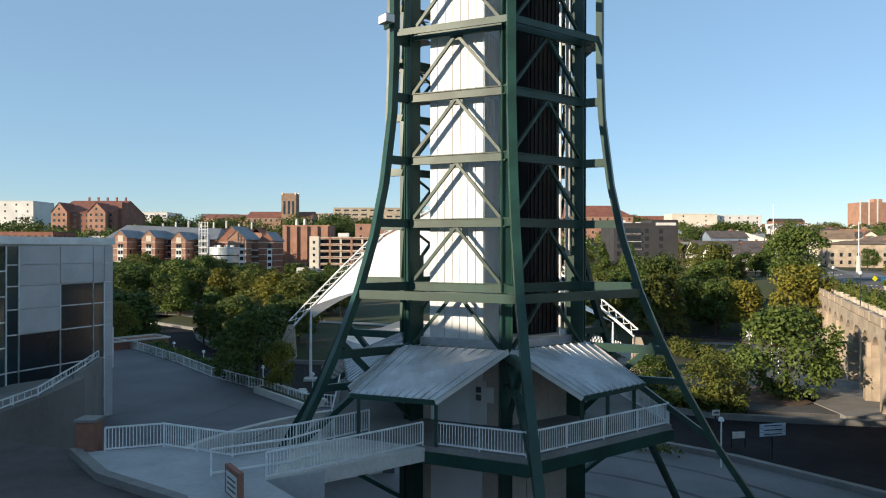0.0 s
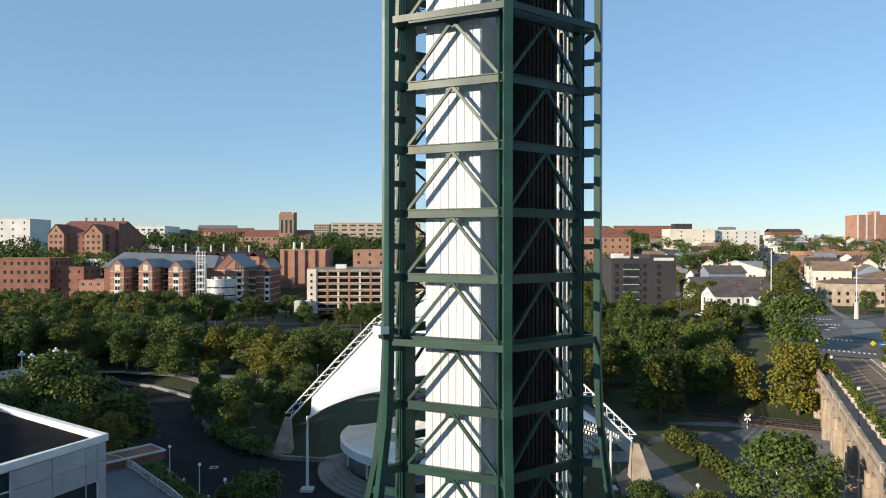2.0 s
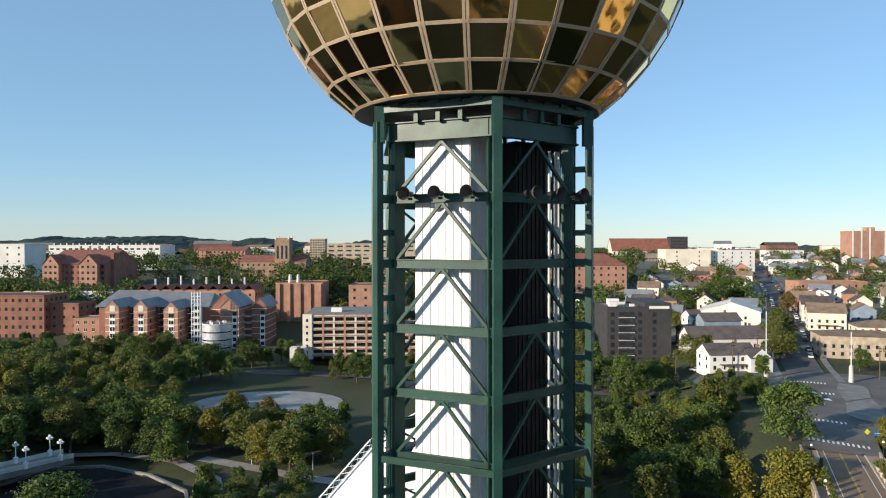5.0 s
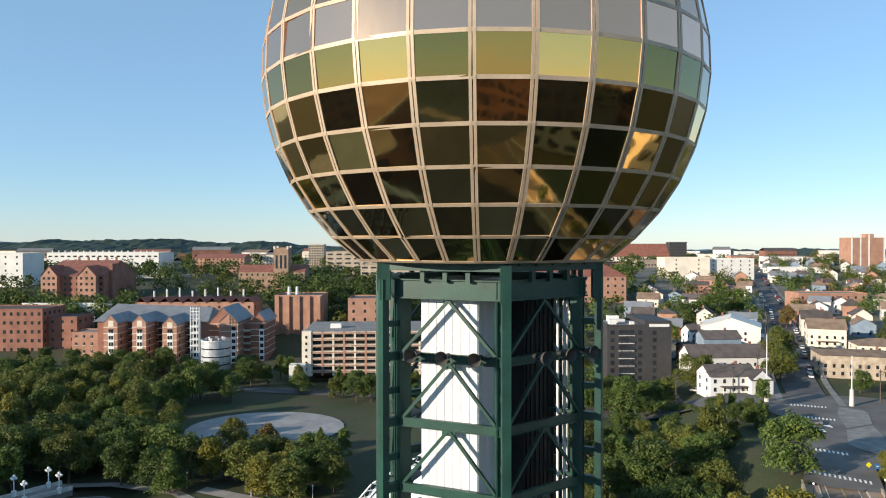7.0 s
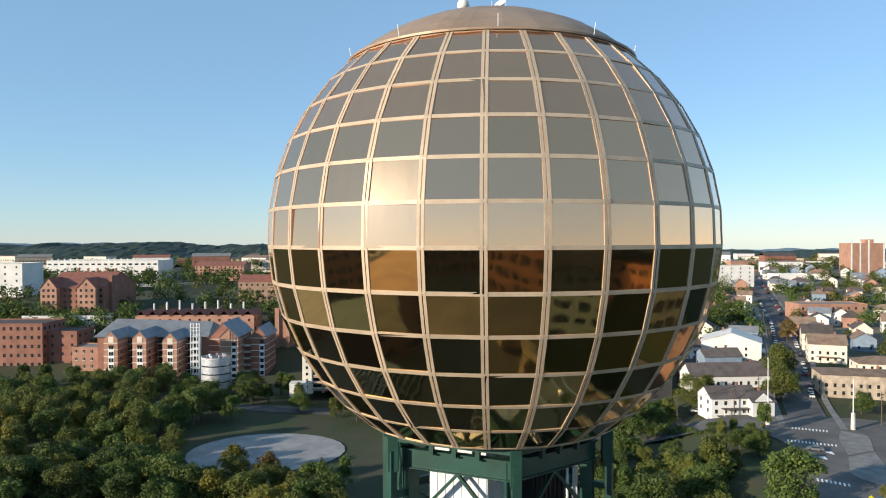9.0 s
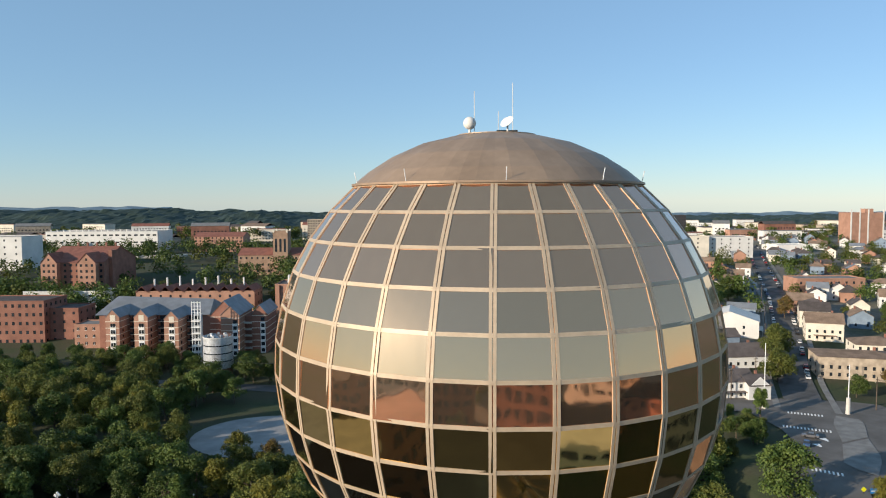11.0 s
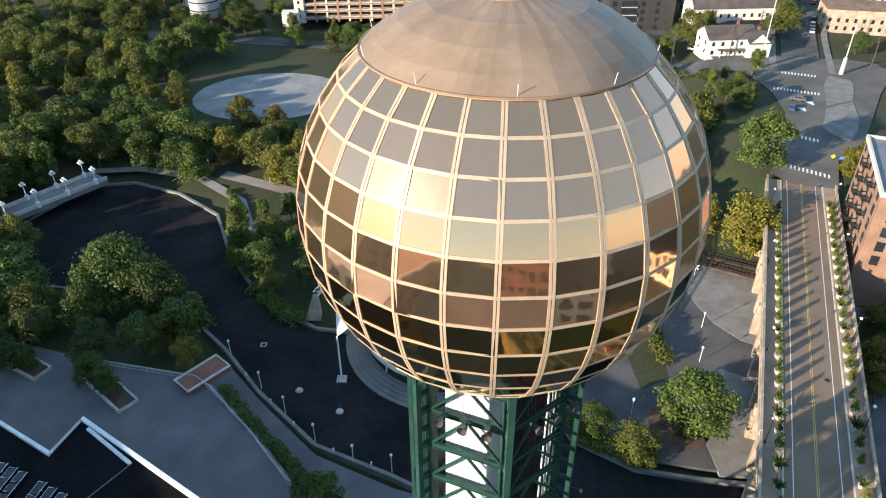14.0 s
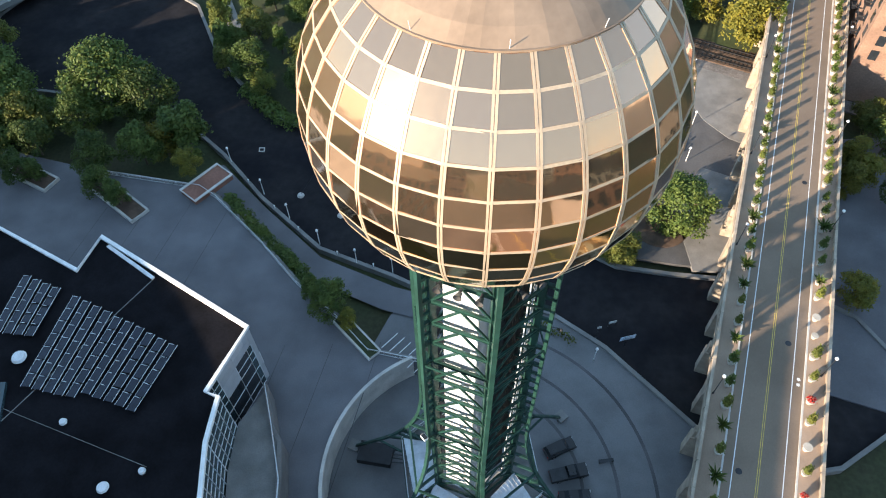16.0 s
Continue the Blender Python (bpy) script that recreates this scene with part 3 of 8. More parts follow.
rng = random.Random(5)
pane_me = []
for e0, e1 in zip(ROWS_EL, ROWS_EL[1:]):
    c = (sp(0, e0) + sp(12, e0) + sp(12, e1) + sp(0, e1)) / 4
    nrm = c.normalized()
    pts = [sp(0, e0, SR - 0.04), sp(12, e0, SR - 0.04), sp(12, e1, SR - 0.04), sp(0, e1, SR - 0.04)]
    g = Geo().add([p - c for p in pts] + [p - c - nrm * 0.05 for p in pts], [(0, 1, 2, 3), (7, 6, 5, 4), (1, 0, 4, 5), (2, 1, 5, 6), (3, 2, 6, 7), (0, 3, 7, 4)])
    # rows above the equator take the glass with painted sky tones
    pane_me.append((c, g.data("pane", GOLD if e1 < 1 else GOLD_SKY_LOW if e1 < 8 else GOLD_SKY_MID if e1 < 25 else GOLD_SKY_HIGH)))
back = {}
for r, (c, me) in enumerate(pane_me):
    for k in range(30):
        az = A0 + 12 * k
        tilt = Euler((radians(rng.gauss(0, 0.6)), radians(rng.gauss(0, 0.6)), radians(rng.gauss(0, 0.6)))).to_matrix().to_4x4()
        m = Matrix.Rotation(radians(az), 4, "Z") @ Matrix.Translation(c) @ tilt
        if 35 < (az + 6 + 360) % 360 < 155:
            g = back.setdefault("rear", Geo())
            g.add([m @ v.co for v in me.vertices], [tuple(p.vertices) for p in me.polygons])
        else:
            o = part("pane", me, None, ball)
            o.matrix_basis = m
rear = part("rear_panes", back["rear"], GOLD, ball, "gold mirror glass panes on the far side")
rear["kind"] = "stuff"
mull = Geo()
for e0, e1 in zip(ROWS_EL, ROWS_EL[1:]):
    p, q = sp(0, e0), sp(0, e1)
    n = (p + q).normalized()
    for k in (-0.085, 0.085):
        mull.beam(p - n * 0.068 + Vector((0, k, 0)), q - n * 0.068 + Vector((0, k, 0)), 0.125, 0.10, (0, 1, 0))
    mull.beam(p - n * 0.085, q - n * 0.085, 0.06, 0.07, (0, 1, 0))
mull_me = mull.data("mullion", FRAMEGOLD)
for k in range(30):
    o = part("mullion", mull_me, None, ball)
    o.matrix_basis = Matrix.Rotation(radians(A0 + 12 * k), 4, "Z")
for e in ROWS_EL:
    g = Geo()
    for k in range(30):
        for dr, dz in ((-0.08, -0.085), (-0.022, -0.085), (-0.022, 0.085), (-0.08, 0.085)):
            up = Vector((-math.sin(radians(e)) * math.cos(radians(A0 + 12 * k)), -math.sin(radians(e)) * math.sin(radians(A0 + 12 * k)), math.cos(radians(e))))
            g.v.append(tuple(sp(A0 + 12 * k, e, SR + dr) + up * dz))
    g.f = [(4 * k + i, 4 * ((k + 1) % 30) + i, 4 * ((k + 1) % 30) + (i + 1) % 4, 4 * k + (i + 1) % 4) for k in range(30) for i in range(4)]
    part("transom", g, FRAMEGOLD, ball)
gore = Geo()
CAP = [(TOP_EL + 0.2, SR + 0.03), (55, SR + 0.07), (62, SR + 0.10), (70, SR + 0.10), (80.4, SR + 0.06)]
for (e0, r0), (e1, r1) in zip(CAP, CAP[1:]):
    gore.add([sp(0.0, e0, r0), sp(6, e0, r0 + 0.015), sp(6, e1, r1 + 0.015), sp(0.0, e1, r1)], [(0, 1, 2, 3)])
    gore.add([sp(6, e0, r0 + 0.015), sp(12, e0, r0), sp(12, e1, r1), sp(6, e1, r1 + 0.015)], [(0, 1, 2, 3)])
gore_me = gore.data("cap_panel", CAPMETAL)
cap = part("roof_cap", Geo().prism(arc(0, 0, 1.95, 0, 348, 29), 10.9, 11.15), DARKMETAL, ball, "tan metal roof cap round a sunken dark roof well")
part("well_rim", wall_along(arc(0, 0, 1.98, 0, 348, 29), 0.14, 11.0, 11.56, True), CAPMETAL, cap)
part("well_drum", Geo().tube((-0.1, 0.1, 11.1), (-0.1, 0.1, 11.5), 0.85, 0.7, n=20), OFFWHITE, cap, "white drum in the roof well")
for k in range(30):
    o = part("cap_panel", gore_me, None, cap)
    o.matrix_basis = Matrix.Rotation(radians(A0 + 12 * k), 4, "Z")
part("cap_gutter", wall_along(arc(0, 0, SR * math.cos(radians(TOP_EL)) + 0.04, 0, 354, 59), 0.10, SR * math.sin(radians(TOP_EL)) - 0.02, SR * math.sin(radians(TOP_EL)) + 0.08, True), CAPMETAL, ball)
part("floor_plate", Geo().prism(arc(0, 0, SR * math.cos(radians(LOW_EL)) - 0.1, 0, 354, 59), SR * math.sin(radians(LOW_EL)) - 0.02, SR * math.sin(radians(LOW_EL)) + 0.15), DARKMETAL, ball)
ztop = SR - 0.1
for x, y, h, r in ((-1.2, -0.8, 2.2, 0.018), (0.9, 0.3, 2.8, 0.018), (0.2, 1.0, 1.4, 0.018)):
    part("antenna", Geo().tube((x, y, ztop - 0.3), (x, y, ztop + h), r, n=6), OFFWHITE, ball, "thin white whip antenna")
part("radome", Geo().ball((-1.45, -0.9, ztop + 0.55), 0.33, 12, 8).tube((-1.45, -0.9, ztop - 0.3), (-1.45, -0.9, ztop + 0.4), 0.06), OFFWHITE, ball, "white radome ball", True)
part("dish", Geo().tube((0.55, -0.9, ztop + 0.5), (0.45, -1.0, ztop + 0.62), 0.12, 0.38, n=14).tube((0.5, -0.9, ztop - 0.3), (0.5, -0.9, ztop + 0.5), 0.05), OFFWHITE, ball, "small white dish")
part("roof_hatch", Geo().box((0.6, 0.6, ztop + 0.05), (1.1, 0.9, 0.5)), DARKMETAL, ball)
for k in range(0, 30, 3):
    az = A0 + 12 * k + 4
    part("lightning_rod", Geo().tube(sp(az, TOP_EL + 0.5), sp(az, TOP_EL + 1.5) + sp(az, 20, 0.3) + Vector((0, 0, 0.35)), 0.02, n=5), RAIL, ball)
# ---- tower court, deck and pavilion ----
COURT = [(-19, 14), (36, 10), (41, 44), (38, 46.9), (33, 53.2), (26, 62), (18.3, 68.6), (8, 72.8), (-4.5, 75.2), (-9, 70), (-14, 60), (-19, 50)]
solid("court_paving", grid_fill(COURT, -4.84), COURTPAVE, "grey concrete paving of the sunken court at the tower foot", "paving", kind="structure")
for r, w in ((16.4, 0.5), (21.5, 0.5), (27.0, 0.5)):
    a0, a1 = -35, 66
    solid("paving_band", strip([(x, y, 0) for x, y in arc(AX, AY, r, a0, a1, 30)], -w / 2, w / 2, -4.83), ASPHALT, "dark curved paving band in the court", "paving", kind="structure")
plaza_edge = [(-85, 108), (-62, 100.5), (-43.5, 96), (-40.1, 93.3), (-31, 83), (-23.9, 73.9), (-16.8, 66.9), (-11.7, 60.7), (-4.0, 58.6)]
PLAZA_POLY = plaza_edge + arc(AX, AY, 20.3, 112, 215, 20) + [(-22, 20), (-100, 20), (-105, 100)]
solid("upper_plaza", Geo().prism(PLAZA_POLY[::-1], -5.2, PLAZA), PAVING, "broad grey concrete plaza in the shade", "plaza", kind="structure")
# joints of the plaza slabs
for i in range(9):
    x = -78 + i * 7.5
    j = solid("plaza_joint", strip([(x, 34, 0), (x + 18, 92, 0)] if i < 4 else [(x, 34, 0), (x + 8, 62, 0)], -0.05, 0.05, PLAZA + 0.004), ASPHALT, "dark joint between plaza slabs", "joint", kind="structure")
PLAZA_FENCE = plaza_edge[1:]
RWALL = arc(AX, AY, 20.45, 112, 212, 30)
solid("retaining_wall", wall_along(RWALL, 0.5, -5.0, PLAZA + 0.45), LIGHT_CONCRETE, "curved pale concrete retaining wall round the court", "wall", kind="structure")
walkw = strip([(x, y, 0) for x, y in [(-42.5, 106.5), (-33, 95), (-21.5, 82.6), (-8.2, 75.6), (-2, 73.5)]], 0, 5.0, -4.6)
solid("lakeside_walk", walkw, PAVING, "pale concrete lakeside walk", "pavement", kind="structure")

# upper terrace by the walkway
BLUEPAVE = mat("pale_paving", (0.36, 0.37, 0.38), 0.75, 0.0, 0.12, 0.4, 0.06, 5.0)
solid("terrace", Geo().prism([(-16.3, 31.2), (-13.5, 28.1), (-9.3, 25.4), (-6, 20), (-2.5, 22), (-6.9, 27.4), (-4.8, 28.6), (-6.6, 31.9), (-9.1, 30.6), (-12.7, 32.2), (-15.0, 31.4)], 3.6, 4.9), BLUEPAVE, "pale paved upper terrace before the tower walkway", "terrace", kind="structure")
solid("terrace_kerb", wall_along([(-16.4, 31.3), (-13.6, 28.0), (-9.4, 25.2), (-6.2, 19.8)], 0.45, PLAZA, 5.05), CONCRETE, "curved concrete kerb of the terrace", "kerb", kind="structure")
solid("terrace_apron", Geo().prism([(-24, 12), (-4, 12), (-6.3, 19.5), (-9.5, 25.0), (-13.7, 27.8), (-16.5, 31.1), (-17.2, 32.2), (-22.1, 34.0), (-22.6, 25)], PLAZA, 4.72), mat("brown_apron", (0.085, 0.072, 0.068), 0.85, 0.0, 0.2, 0.4, 0.1, 6.0), "dark brown paved apron beside the terrace", "paving", kind="structure")


def railing(path, label, posts=2.4, h=1.07, bars=0.14, name="railing", group="railings"):
    """A bar railing along points (x, y, z)."""
    r = thing(name, label, "railing", group, at=path[0])
    o = Vector(path[0])
    L = [Vector(p) - o for p in path]
    for p, q in zip(L, L[1:]):
        n = max(1, round((q - p).length / posts))
        for z in (h, 0.12):
            part("rail", Geo().beam(p + Vector((0, 0, z)), q + Vector((0, 0, z)), 0.07, 0.07), RAIL, r)
        for i in range(n + 1 if q is L[-1] else n):
            m = p.lerp(q, i / n)
            part("post", Geo().beam(m, m + Vector((0, 0, h)), 0.07, 0.07), RAIL, r)
        nb = int((q - p).length / bars)
        g = Geo()
        for i in range(1, nb):
            m = p.lerp(q, i / nb)
            g.beam(m + Vector((0, 0, 0.12)), m + Vector((0, 0, h)), 0.034, 0.034)
        b = part("balusters", g, RAIL, r)
        b["kind"] = "stuff"
    return r


railing([(-15.0, 31.2, 4.9), (-12.7, 32.0, 4.9), (-9.1, 30.4, 4.9), (-6.6, 31.7, 4.95), (-3.6, 34.4, 5.0)], "pale grey metal bar railing along the terrace")
railing([(-6.9, 27.5, 4.9), (-4.4, 29.2, 4.95), (-0.9, 32.0, 5.0)], "pale grey metal bar railing along the walkway")
railing([(-9.2, 27.9, 4.9), (-6.4, 29.5, 4.9), (-5.4, 30.9, 4.9)], "low grey metal handrail on the terrace", bars=3.0)
solid("walkway", Geo().prism([(-6.9, 27.4), (-0.8, 31.9), (-3.4, 34.5), (-6.6, 31.9)][::1], 4.3, 4.92), LIGHT_CONCRETE, "pale concrete walkway to the tower pavilion", "walkway", kind="structure")
railing([(x - 0.3, y - 0.4, PLAZA) for x, y in PLAZA_FENCE], "grey metal bar railing along the plaza edge", bars=0.28)
solid("plaza_kerb", wall_along([(x, y) for x, y in PLAZA_FENCE], 0.45, -0.1, PLAZA + 0.35), CONCRETE, "low concrete kerb along the plaza edge", "kerb", kind="structure")
pil = thing("brick_pillar", "square brown brick pillar at the terrace corner", "pillar", at=(-15.9, 31.6, PLAZA))
part("shaft", Geo().box((0, 0, 2.9), (0.8, 0.8, 5.8)), BRICK, pil)
part("coping", Geo().box((0, 0, 5.86), (0.95, 0.95, 0.12)), CONCRETE, pil)
sgn = thing("park_sign", "brown framed park sign with a pale panel beside the railing", "sign", at=(-7.6, 25.6, 4.7), rz=radians(-55))
part("frame", Geo().box((0, 0, 0.62), (1.5, 0.2, 1.25)), BRICK, sgn, "brown brick sign frame")
part("panel", Geo().box((0, -0.09, 0.66), (1.2, 0.03, 0.8)), OFFWHITE, sgn)
for k in range(3):
    part("text_bar", Geo().box((0, -0.11, 0.85 - k * 0.2), (0.9, 0.01, 0.06)), DARKMETAL, sgn)

pav = thing("pavilion", "grey metal roofed entrance pavilion round the tower foot", "pavilion", at=(AX, AY, LAKE))
BEIGE = mat("beige_panel", (0.42, 0.37, 0.31), 0.7, 0.0, 0.12, 0.5, 0.06, 5.0, obj=0.1)
part("deck", Geo().prism([tuple(polar(a, 10.0, 0)[:2]) for a in VERT], 9.72, 10.0), CONCRETE, pav, "grey concrete deck")
part("deck_fascia", wall_along([tuple(polar(a, 10.05, 0)[:2]) for a in VERT], 0.12, 9.2, 9.74, True), GREEN, pav, "dark green fascia")
for a in VERT:
    for z0, z1 in ((0.2, 9.3), (10.0, 13.7)):
        p, q = polar(a, 4.6, 0), polar(a + 60, 4.6, 0)
        for i in range(3):
            u = p.lerp(q, i / 3), p.lerp(q, (i + 1) / 3)
            m = (u[0] + u[1]) / 2
            part("wall_panel", Geo().box((m.x, m.y, (z0 + z1) / 2), ((u[1] - u[0]).length - 0.04, 0.15, z1 - z0), radians(a + 120)), BEIGE, pav)
    part("corner_post", Geo().box(polar(a, 4.75, 4.3), (0.35, 0.35, 18.6), radians(a)), GREEN, pav)
    for u in (0.08, 0.5, 0.92):
        m = polar(a, 9.3, 0).lerp(polar(a + 60, 9.3, 0), u)
        part("deck_beam", Geo().beam((m.x * 0.52, m.y * 0.52, 9.2), (m.x, m.y, 9.2), 0.2, 0.4), GREEN, pav)
door = part("door", Geo().box(polar(-100, 4.25, 6.15), (0.95, 0.12, 2.2), radians(-114 + 90)), OFFWHITE, pav, "white metal door with two small windows")
for dz in (0.25, 0.65):
    part("door_window", Geo().box(polar(-100, 4.34, 6.15 + dz), (0.28, 0.04, 0.3), radians(-114 + 90)), WINDOW, door)
part("door_sign", Geo().box(polar(-93, 4.62, 6.6), (0.55, 0.04, 0.8), radians(-114 + 90)), OFFWHITE, pav, "pale notice beside the door")


def roof_plane(a, b, c, d, ribs):
    """A standing seam roof between the ridge a-b and the eave d-c."""
    a, b, c, d = [Vector(p) - Vector((AX, AY, LAKE)) for p in (a, b, c, d)]
    n = (b - a).cross(d - a).normalized()
    n = n if n.z > 0 else -n
    t = n * -0.14
    r = part("roof", Geo().add([a, b, c, d, a + t, b + t, c + t, d + t], [(3, 2, 1, 0), (4, 5, 6, 7), (0, 1, 5, 4), (1, 2, 6, 5), (2, 3, 7, 6), (3, 0, 4, 7)]), ZINC, pav, "grey standing seam metal roof")
    for i in range(ribs + 1):
        p, q = a.lerp(b, i / ribs), d.lerp(c, i / ribs)
        part("seam", Geo().beam(p + n * 0.03, q + n * 0.03, 0.05, 0.08), ZINC, r)
    part("fascia", Geo().beam(d + t * 0.6, c + t * 0.6, 0.08, 0.24), GREEN, r)
    part("fascia", Geo().beam(b + t * 0.6, c + t * 0.6, 0.08, 0.24), OFFWHITE, r)


roof_plane((-2.1, 36.6, 8.95), (3.1, 33.3, 9.15), (-0.35, 31.4, 7.15), (-4.3, 32.6, 7.2), 11)
roof_plane((7.9, 37.6, 9.0), (3.25, 33.3, 9.15), (6.5, 32.3, 7.15), (10.0, 34.7, 7.3), 11)
roof_plane((5.5, 44.6, 8.95), (-0.5, 44.6, 8.95), (-2.6, 48.4, 7.15), (7.6, 48.4, 7.15), 14)
roof_plane((-2.4, 42.0, 8.95), (-2.1, 36.8, 8.95), (-4.6, 34.2, 7.2), (-6.2, 43.4, 7.2), 12)
part("upper_collar", Geo().prism([tuple(polar(a, 5.0, 0)[:2]) for a in VERT], 13.7, 14.35), ZINC, pav, "grey metal collar round the shaft")
for x, y in ((-0.3, 31.8), (-4.0, 33.4), (6.5, 32.7), (9.6, 35.2), (7.9, 33.6), (-5.6, 42.8)):
    part("roof_post", Geo().beam((x - AX, y - AY, 10.0), (x - AX, y - AY, 12.1), 0.16, 0.16), GREEN, pav)
ring = [polar(a, 9.85, 5.0) + Vector((AX, AY, LAKE)) for a in VERT]
left_join = ring[5].lerp(ring[0], 0.56)
railing([tuple(p) for p in (left_join, ring[0], ring[1], ring[2], ring[3], ring[4], ring[5])], "pale grey metal bar railing round the pavilion deck")

# ---- glass and white panel hall ----
HALL = [(-26.9, 57.0), (-50.9, 73.7), (-52.8, 67.6), (-66.7, 76.0), (-110, 60), (-100, 18), (-33, 18), (-30.2, 26), (-29.4, 33.9), (-29.9, 40.9), (-29.3, 46.9), (-31.0, 47.6)]
hall = thing("glass_hall", "pale grey panelled hall with teal glazing and a black flat roof", "building", at=(0, 0, 0))
part("body", Geo().prism(HALL, PLAZA, 14.2), OFFWHITE, hall, "white metal panelled body")
part("roof", grid_fill(HALL, 14.23), ROOFBLACK, hall, "black membrane roof")
part("parapet", wall_along(HALL, 0.55, 14.2, 14.75, True), WHITEPAINT, hall, "white metal parapet coping")
GREYPANEL = mat("grey_metal_panel", (0.44, 0.45, 0.47), 0.45, 0.2, 0.08, 0.5, 0.05, 4.0, obj=0.05)


def facade(parent, p, q, z0, z1, cols, rows, spec, out=0.06, frame=None):
    """Panels on a wall from p to q: cols and rows are shares, spec the kind at (row, col)."""
    p, q = Vector((*p, 0)), Vector((*q, 0))
    d = (q - p).normalized()
    nrm = Vector((d.y, -d.x, 0))
    L = (q - p).length
    for j in range(len(rows) - 1):
        for i in range(len(cols) - 1):
            k = spec(j, i)
            if not k:
                continue
            u0, u1, v0, v1 = cols[i] * L, cols[i + 1] * L, z0 + rows[j] * (z1 - z0), z0 + rows[j + 1] * (z1 - z0)
            m = p + d * (u0 + u1) / 2
            mt = {"w": GREYPANEL, "g": CURTAINGLASS, "d": WINDOW}[k]
            th = out if k == "w" else out * 0.4
            c = m + nrm * th
            part({"w": "cladding_panel", "g": "pane", "d": "pane"}[k], Geo().box((c.x, c.y, (v0 + v1) / 2), (u1 - u0 - (0.05 if k == "w" else 0.10), 0.1, v1 - v0 - (0.05 if k == "w" else 0.10)), math.atan2(d.y, d.x)), mt, parent)
            if k != "w" and frame:
                for (a, b) in ((u0, v0), (u1, v0)):
                    e = p + d * a + nrm * 0.08
                    part("mullion", Geo().box((e.x, e.y, (v0 + v1) / 2), (0.08, 0.14, v1 - v0), math.atan2(d.y, d.x)), frame, parent)
                e = m + nrm * 0.08
                part("transom", Geo().box((e.x, e.y, v0), (u1 - u0, 0.14, 0.08), math.atan2(d.y, d.x)), frame, parent)


# east face seen from the tower side: wide white panels, a tall window and a glazed corner slot
EAST_A, EAST_B = (-31.0, 47.6), (-26.9, 57.0)
facade(hall, EAST_A, EAST_B, PLAZA, 14.1, [0, 0.1, 0.22, 0.54, 0.82, 0.92, 1.0], [0, 0.13, 0.35, 0.54, 0.67, 0.79, 0.9, 1.0], lambda j, i: ["ggddgw", "ggddgw", "ggddgw", "ggwdgw", "ggwdgw", "ggwwww", "ggwwww"][j][i], frame=RAIL)
for (p, q), n in ((((-29.3, 46.9), (-31.0, 47.6)), 1), (((-29.9, 40.9), (-29.3, 46.9)), 4), (((-29.4, 33.9), (-29.9, 40.9)), 4), (((-30.2, 26), (-29.4, 33.9)), 5)):
    facade(hall, p, q, PLAZA, 14.1, [i / n for i in range(n + 1)], [i / 8 for i in range(9)], lambda j, i: "g", frame=RAIL)
facade(hall, (-26.9, 57.0), (-50.9, 73.7), PLAZA, 14.1, [i / 9 for i in range(10)], [0, 0.28, 0.52, 0.76, 1.0], lambda j, i: "g" if j in (1,) else "w", frame=RAIL)
facade(hall, (-50.9, 73.7), (-52.8, 67.6), PLAZA, 14.1, [0, 0.5, 1], [0, 0.33, 0.66, 1.0], lambda j, i: "w")
facade(hall, (-52.8, 67.6), (-66.7, 76.0), PLAZA, 14.1, [i / 5 for i in range(6)], [0, 0.28, 0.52, 0.76, 1.0], lambda j, i: "g" if j == 1 else "w", frame=RAIL)
# roof furniture
part("roof_kerb", Geo().beam((-49.5, 72.0, 14.36), (-41.5, 65.8, 14.36), 0.5, 0.25), RAIL, hall)
part("roof_seam", Geo().beam((-41.5, 65.8, 14.26), (-58, 42, 14.26), 0.12, 0.05), CONCRETE, hall)
part("roof_seam", Geo().beam((-60, 48, 14.26), (-36.5, 38.2, 14.26), 0.06, 0.06), CONCRETE, hall)
part("skylight", Geo().prism([(-62, 44), (-56, 44.5), (-57, 50), (-62, 50)], 14.2, 14.75), CURTAINGLASS, hall, "teal glazed skylight")
for x, y, r in ((-56.5, 53.6, 1.0), (-36.8, 37.6, 0.45), (-41.0, 35.8, 0.75), (-48.0, 44.2, 0.5)):
    v = thing("roof_vent", "round grey metal roof vent on a black roof", "vent", "vents on the hall roof", at=(x, y, 14.23))
    part("hood", Geo().tube((0, 0, 0.4), (0, 0, 0.75), r, r * 0.8, n=14), RAIL, v)
    part("stack", Geo().tube((0, 0, 0), (0, 0, 0.45), r * 0.7, n=12), DARKMETAL, v)

SOLAR = mat("solar_cells", (0.012, 0.015, 0.026), 0.22, 0.0, 0.2, 1.0, spec=0.4)
pan = Geo().box((0, 0, 0), (1.3, 1.86, 0.05), 0, Euler((0, radians(-10), 0)).to_matrix())
pan_me = pan.data("panel", SOLAR)
edge_me = Geo().box((0.66, 0, 0.115), (0.05, 1.9, 0.06)).box((-0.66, 0, -0.115), (0.05, 1.9, 0.06)).box((0, 0.93, 0.0), (1.3, 0.06, 0.07)).data("edge_rail", RAIL)


